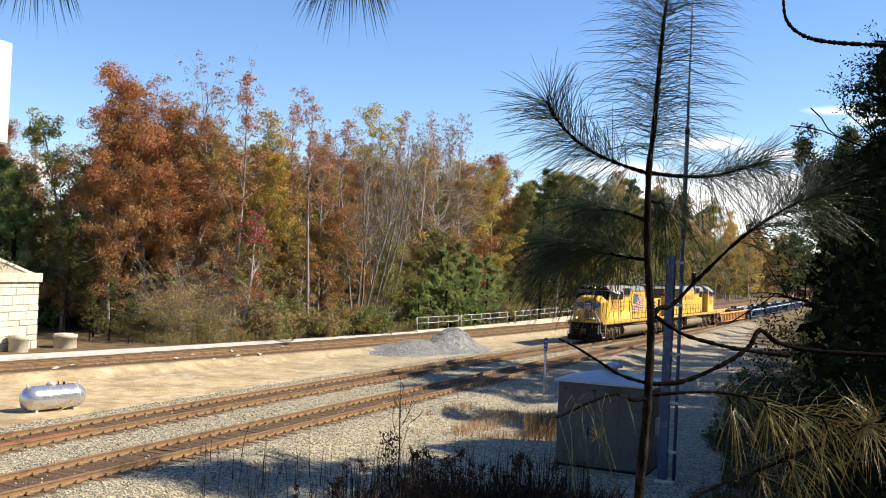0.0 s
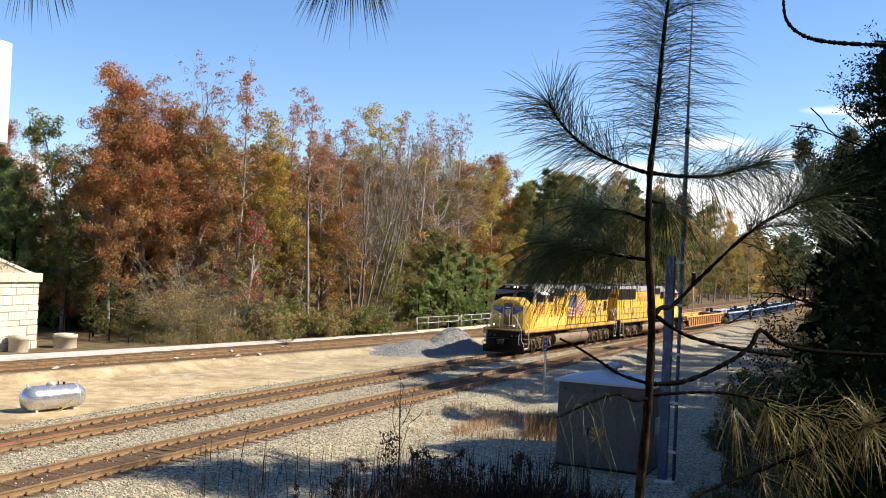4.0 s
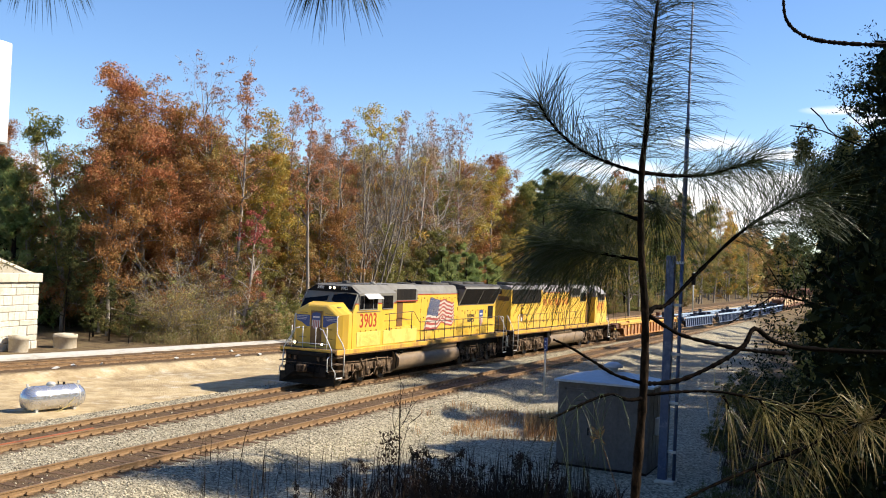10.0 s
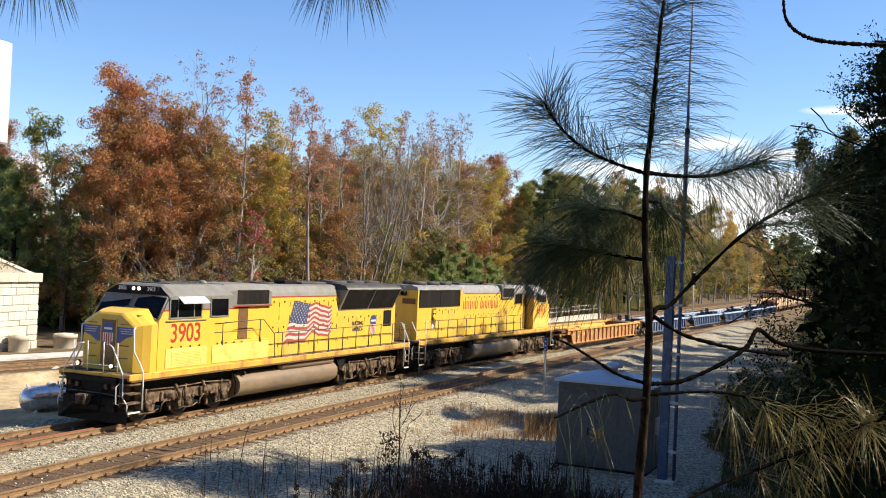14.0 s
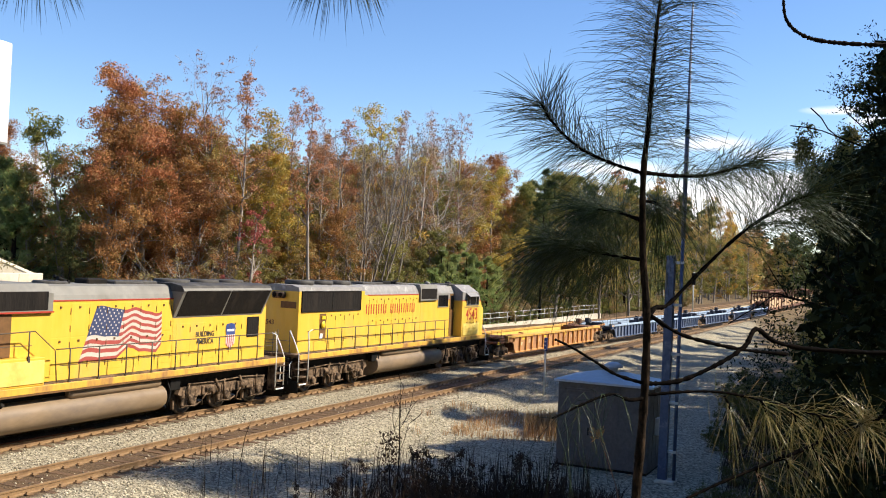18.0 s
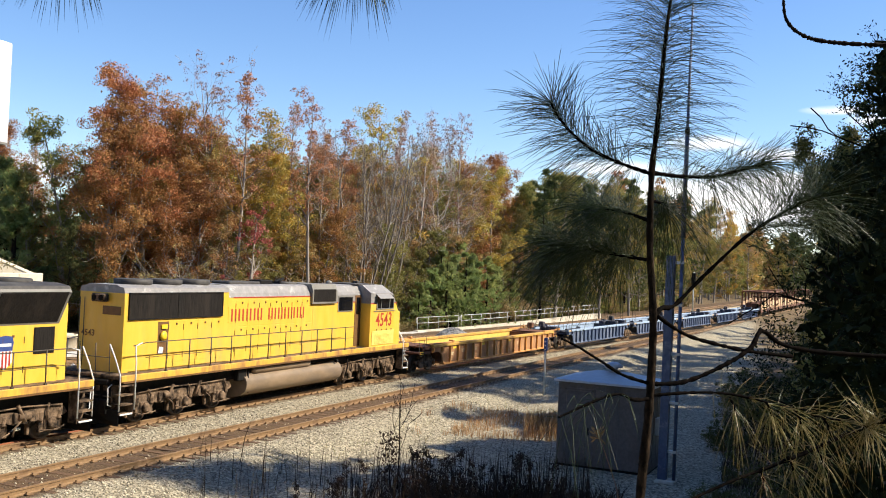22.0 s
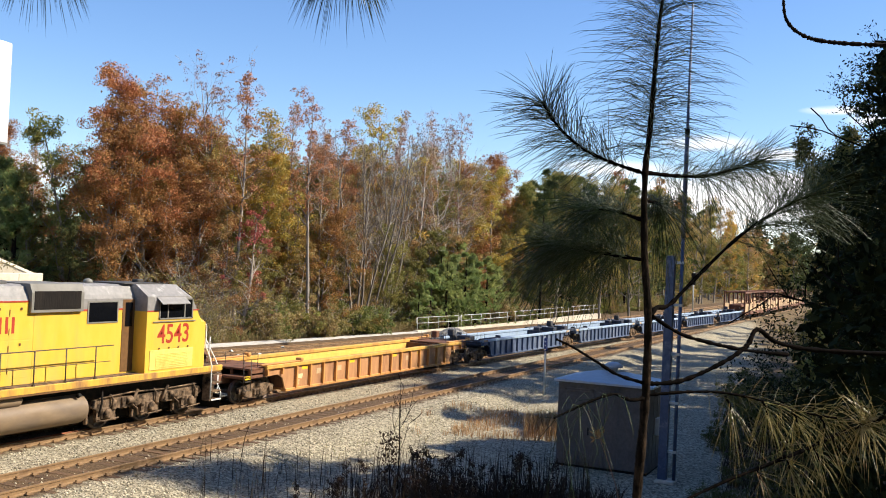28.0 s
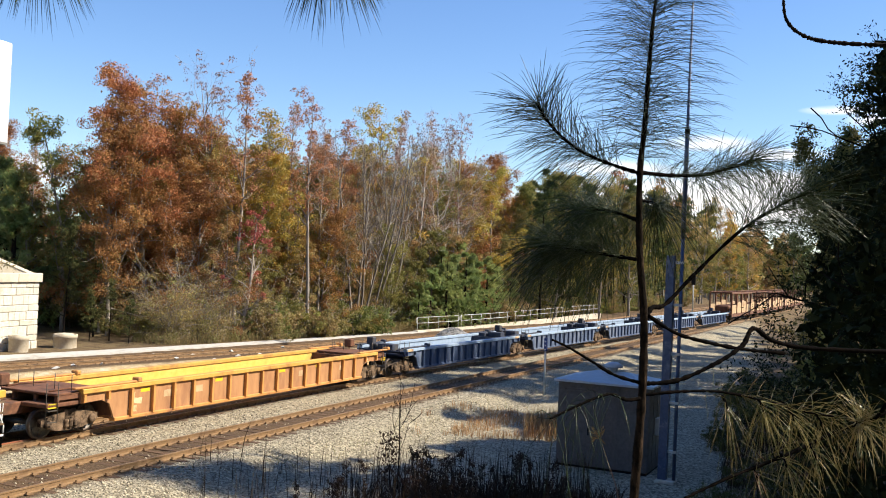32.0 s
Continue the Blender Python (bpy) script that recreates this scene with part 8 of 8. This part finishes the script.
BRANCHES = [
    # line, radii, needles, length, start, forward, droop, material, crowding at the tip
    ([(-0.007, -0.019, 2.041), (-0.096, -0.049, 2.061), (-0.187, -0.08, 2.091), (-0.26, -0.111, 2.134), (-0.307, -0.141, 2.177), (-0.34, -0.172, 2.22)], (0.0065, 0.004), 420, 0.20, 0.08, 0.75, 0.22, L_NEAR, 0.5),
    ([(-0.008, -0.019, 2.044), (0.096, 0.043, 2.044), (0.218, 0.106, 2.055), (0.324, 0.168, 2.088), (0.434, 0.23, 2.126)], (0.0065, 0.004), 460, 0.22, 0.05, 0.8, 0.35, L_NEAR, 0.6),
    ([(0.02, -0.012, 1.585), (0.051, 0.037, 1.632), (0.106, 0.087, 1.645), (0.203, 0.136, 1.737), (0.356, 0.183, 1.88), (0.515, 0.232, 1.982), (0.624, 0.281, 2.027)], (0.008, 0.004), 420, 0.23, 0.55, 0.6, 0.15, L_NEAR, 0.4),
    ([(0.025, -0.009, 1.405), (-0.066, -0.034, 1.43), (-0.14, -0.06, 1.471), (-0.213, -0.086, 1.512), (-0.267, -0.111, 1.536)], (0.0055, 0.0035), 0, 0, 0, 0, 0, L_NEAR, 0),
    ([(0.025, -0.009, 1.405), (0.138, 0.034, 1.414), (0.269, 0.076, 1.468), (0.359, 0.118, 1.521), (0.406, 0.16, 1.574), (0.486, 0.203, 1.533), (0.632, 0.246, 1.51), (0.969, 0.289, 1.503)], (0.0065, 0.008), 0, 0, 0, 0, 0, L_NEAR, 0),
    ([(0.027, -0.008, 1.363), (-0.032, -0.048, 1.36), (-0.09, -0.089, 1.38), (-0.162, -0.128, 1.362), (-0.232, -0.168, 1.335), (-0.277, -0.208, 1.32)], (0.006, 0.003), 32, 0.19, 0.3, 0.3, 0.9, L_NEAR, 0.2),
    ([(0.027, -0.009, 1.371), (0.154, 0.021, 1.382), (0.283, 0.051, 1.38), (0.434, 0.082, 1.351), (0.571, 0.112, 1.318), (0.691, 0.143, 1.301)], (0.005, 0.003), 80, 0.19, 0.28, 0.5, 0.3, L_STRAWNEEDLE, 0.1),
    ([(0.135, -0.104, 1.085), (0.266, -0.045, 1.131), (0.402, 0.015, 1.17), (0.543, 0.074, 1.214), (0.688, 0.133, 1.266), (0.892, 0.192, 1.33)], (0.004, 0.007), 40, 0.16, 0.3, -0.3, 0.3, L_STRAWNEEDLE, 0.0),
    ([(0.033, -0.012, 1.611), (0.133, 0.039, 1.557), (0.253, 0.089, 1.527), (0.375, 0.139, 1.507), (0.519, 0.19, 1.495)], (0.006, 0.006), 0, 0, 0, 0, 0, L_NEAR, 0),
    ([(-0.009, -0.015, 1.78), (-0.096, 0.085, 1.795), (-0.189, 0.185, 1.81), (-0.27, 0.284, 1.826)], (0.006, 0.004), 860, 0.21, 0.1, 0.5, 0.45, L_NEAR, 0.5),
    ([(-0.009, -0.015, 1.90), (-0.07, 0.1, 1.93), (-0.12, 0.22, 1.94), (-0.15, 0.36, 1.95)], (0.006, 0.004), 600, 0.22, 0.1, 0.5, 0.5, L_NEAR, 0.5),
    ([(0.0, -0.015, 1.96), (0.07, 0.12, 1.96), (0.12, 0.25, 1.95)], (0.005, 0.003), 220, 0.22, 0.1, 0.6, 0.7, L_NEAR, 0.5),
    ([(0.95, 0.0, 1.52), (0.796, -0.009, 1.406), (0.731, -0.008, 1.326), (0.672, -0.007, 1.307)], (0.008, 0.005), 90, 0.19, 0.75, 0.2, 0.15, L_STRAWNEEDLE, 1.5),
]
# bunches of needles at the ends of short side shoots
for k, (x, d, z, n, up) in enumerate(((0.40, 0.07, 1.36, 46, -0.9), (0.50, 0.09, 1.33, 26, -0.7), (0.28, 0.05, 1.37, 24, -0.8), (0.60, 0.12, 1.31, 22, -0.7), (0.675, 0.0, 1.30, 50, 0.25), (0.46, 0.03, 1.20, 26, -0.8), (0.56, 0.06, 1.22, 20, -0.8), (0.37, 0.02, 1.16, 16, -0.9), (0.80, 0.1, 1.28, 40, 0.0))):
    BRANCHES.append(([(x, d, z), (x + 0.006, d, z + 0.012 * up), (x + 0.012, d - 0.01, z + 0.03 * up), (x + 0.014, d - 0.012, z + 0.05 * up)], (0.004, 0.003), int(n * 0.9), 0.175, 0.0, 0.9, 0.45, L_STRAWNEEDLE, 0.3))
for i, (pts, (r0, r1), n, ln, start, fw, dr, mat, te) in enumerate(BRANCHES):
    line = smooth_line(pts, 14)
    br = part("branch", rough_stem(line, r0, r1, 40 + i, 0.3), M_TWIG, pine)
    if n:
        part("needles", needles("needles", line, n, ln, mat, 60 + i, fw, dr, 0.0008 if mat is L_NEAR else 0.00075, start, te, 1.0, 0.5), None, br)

# overhanging twigs and needle tufts
bent = thing("bent_twig", PINE_AT, "bare dark pine twig bent like an elbow", "twig")
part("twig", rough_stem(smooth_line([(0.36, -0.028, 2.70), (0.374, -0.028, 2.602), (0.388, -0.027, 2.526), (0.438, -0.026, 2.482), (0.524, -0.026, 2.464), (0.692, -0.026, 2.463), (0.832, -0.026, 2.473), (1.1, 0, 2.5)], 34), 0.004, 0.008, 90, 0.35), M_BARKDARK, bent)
TUFTS = []
for x, z, n, sd, wide in ((-0.835, 2.432, 270, 5, 0.5), (-1.47, 2.428, 250, 6, 0.5)):
    tf = thing("needle_tuft", PINE_AT @ Matrix.Translation((x, -1.02, z)), "drooping tuft of long pine needles overhead", "pine branch", "overhanging tufts")
    ln = [Vector((0.0, 0, 0.10)), Vector((0.0, 0, 0.03)), Vector((0.0, 0, 0.0))]
    part("twig", rough_stem([Vector((0.05, 0.02, 0.5)), Vector((0.02, 0, 0.3)), *ln], 0.006, 0.004, sd, 0.2), M_BARKDARK, tf)
    part("needles", needles("needles", ln, n, 0.235, L_NEAR, 100 + sd, 1.0, 0.05, 0.0007, 0.0, 1.0, wide), None, tf)
    TUFTS.append((tf, PINE_AT @ Matrix.Translation((x, -1.02, z))))


# ---- dark evergreen at the side ----
def evergreen():
    """A dense small-leaved tree; its own shade is put into the near-black leaf colour."""
    rng = np.random.default_rng(77)
    x, y = 9.93, -25.15
    ev = thing("evergreen_oak", Matrix.Translation((x, y, land(x, y) - 0.1)), "dense dark small-leaved evergreen tree close by", "tree")
    g, tips = Geo(), []
    reach = lambda z: (2.06 - 0.15 * abs(z - 3.7) - 0.5 * math.exp(-(((z - 6.12) / 0.25) ** 2)) - 0.22 * ease(6.2, 6.6, z)) * (0.3 + 0.7 * ease(2.0, 3.0, z))
    g.tube([(0, 0, -0.2), (0.05, 0, 2.5), (0, 0.1, 5), (0, 0, 6.6)], [0.11, 0.09, 0.06, 0.02], 8, cap=False)
    for k in range(60):
        z = rng.uniform(2.3, 6.4)
        a = rng.uniform(0, 6.28)
        ln = reach(z) * rng.uniform(0.5, 0.72)
        limb(g, rng, Vector((0, 0, z)), Vector((math.cos(a), math.sin(a), 0.45)).normalized(), ln, 0.02, 2, tips, 0.2, 0.08, 4, 4)
    part("trunk", g, M_BARKDARK, ev)
    # sprays of small leaves all over the outside, larger leaves within
    pts = []
    for k in range(1100):
        z, a = rng.uniform(2.2, 6.9), rng.uniform(0, 6.28)
        r = reach(z) * rng.uniform(0.82, 1.07)
        c = np.array((r * math.cos(a), r * math.sin(a), z))
        d = np.array((math.cos(a), math.sin(a), rng.uniform(-0.2, 0.9))) * rng.uniform(0.05, 0.3)
        pts.append(c + d * rng.uniform(-1, 1, (55, 1)) + rng.normal(0, 0.04, (55, 3)))
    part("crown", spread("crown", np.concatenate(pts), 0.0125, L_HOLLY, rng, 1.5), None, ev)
    a = rng.uniform(0, 6.28, 16000)
    zz = rng.uniform(2.2, 6.9, 16000)
    r = 0.9 * np.array([reach(z) for z in zz]) * rng.uniform(0, 1, 16000) ** 0.4
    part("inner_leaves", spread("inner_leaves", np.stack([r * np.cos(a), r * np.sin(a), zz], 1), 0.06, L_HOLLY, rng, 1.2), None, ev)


L_HOLLY = leafy("self_shaded_evergreen_leaves", [(0.0128, 0.0224, 0.0112), (0.0208, 0.032, 0.0144), (0.032, 0.0432, 0.0192)], 0.03, 0.7, 0.04)
evergreen()


# ---- clouds ----
def cloud_material():
    m, t, b = nodes_of("thin_cloud")
    tc = t.nodes.new("ShaderNodeTexCoord")
    mp = t.nodes.new("ShaderNodeMapping")
    mp.inputs["Scale"].default_value = (1, 0.5, 3.0)
    t.links.new(tc.outputs["Object"], mp.inputs[0])
    nz = noise_of(t, mp.outputs[0], 0.011, 7, 0.62)
    gr = t.nodes.new("ShaderNodeTexGradient")
    gr.gradient_type = "SPHERICAL"
    mp2 = t.nodes.new("ShaderNodeMapping")
    mp2.inputs["Location"].default_value = (-1, -1, -1)
    mp2.inputs["Scale"].default_value = (2, 2, 2)
    t.links.new(tc.outputs["Generated"], mp2.inputs[0])
    t.links.new(mp2.outputs[0], gr.inputs[0])
    mu = t.nodes.new("ShaderNodeMath")
    mu.operation = "MULTIPLY"
    t.links.new(ramp(t, nz, [(0.16, (0, 0, 0)), (0.54, (0.95,) * 3)]), mu.inputs[0])
    t.links.new(ramp(t, gr.outputs[1], [(0.0, (0, 0, 0)), (0.8, (1, 1, 1))]), mu.inputs[1])
    em = t.nodes.new("ShaderNodeEmission")
    em.inputs[0].default_value = (1, 0.99, 0.97, 1)
    em.inputs[1].default_value = 0.82
    tr = t.nodes.new("ShaderNodeBsdfTransparent")
    ms2 = t.nodes.new("ShaderNodeMixShader")
    t.links.new(mu.outputs[0], ms2.inputs[0])
    t.links.new(tr.outputs[0], ms2.inputs[1])
    t.links.new(em.outputs[0], ms2.inputs[2])
    t.links.new(ms2.outputs[0], t.nodes["Material Output"].inputs[0])
    return m


M_CLOUD = cloud_material()
for ang, el, wd, ht in ((13.5, 4.4, 760, 230), (17.5, 3.8, 760, 260), (10.0, 3.6, 620, 220), (21.6, 9.3, 190, 42), (23.1, 8.8, 120, 60), (18.6, 6.9, 250, 62), (14.8, 7.5, 240, 70), (9.5, 6.0, 330, 70), (18.3, 5.6, 330, 70), (-22.3, 4.1, 260, 120), (21.0, 5.0, 400, 150), (2.0, 3.6, 420, 140)):
    a = radians(24.5 - ang)
    dist = 2400
    q = EYE + Vector((math.cos(a), math.sin(a), math.tan(radians(el)))) * dist
    cl = solid("cloud", Geo().add([(0, -wd / 2, -ht / 2), (0, wd / 2, -ht / 2), (40, wd / 2, ht / 2), (40, -wd / 2, ht / 2)], [(0, 1, 2, 3)]), M_CLOUD, "thin white cloud low in the sky", "cloud", "clouds", "structure", m=Matrix.Translation(q) @ Matrix.Rotation(a, 4, "Z"))


# ---- what moves ----
# how far the pine leans aside, every half second
GUSTS = [0, 0, 7, 8, 2, -4, 13, 7, 2, -3, -6, -4, 2, 4, -7, 4, 2, -6, 7, 2, -12, 2, 5, -10, -3, 4, -3, -10, -4, -4, -1, 3, 2, 4, -1, -1, -9, -4, 0, 2, 2, -1, 5, 7, 5, 19, 2, -7, 7, -3, -4, 4, 5, 4, 6, 8, -6, 2, -3, -18, -1, 4, 0, -4, -15]

def motions():
    times = [i * 1.0 for i in range(33)]
    for ob, centre, bogies, turned in VEHICLES:
        walk(ob, [(t, riding(centre, bogies, t, turned)) for t in times])
    out = Vector((0.91, 0.4146, 0))
    walk(pine, [(i * 0.5, Matrix.Translation((3.0, -23.48, 4.1)) @ Matrix.Rotation(radians(0.05 * g), 4, out) @ Matrix.Translation((-3.0, 23.48, -4.1)) @ PINE_AT) for i, g in enumerate(GUSTS)])
    for k, (tf, m) in enumerate(TUFTS):
        walk(tf, [(i * 0.5, m @ Matrix.Translation((0.0028 * GUSTS[(i + k) % 65], 0, 0.0012 * GUSTS[(i * 3 + k) % 65])) @ Matrix.Rotation(radians(0.5 * g), 4, "Y")) for i, g in enumerate(GUSTS)])
    # wheels roll by the way that the train has gone
    marks = [i * 0.1 for i in range(321)]
    way = [nose_x(0) - nose_x(t) for t in marks]
    turned_of = {ob.name: turned for ob, _, _, turned in VEHICLES}
    for ob, r, x in SPIN:
        sense = 1 if turned_of[ob.parent.parent.name] else -1
        step, total, rows = 1.2 * r, way[-1], []
        k = math.ceil(total / step)
        for i in range(k + 1):
            d = total * i / k
            t = float(np.interp(d, way, marks)) if 0 < i < k else (0.0 if i == 0 else 32.0)
            rows.append((t, Matrix.Translation((x, 0, r)) @ Matrix.Rotation(sense * d / r, 4, "Y")))
        walk(ob, rows)


motions()
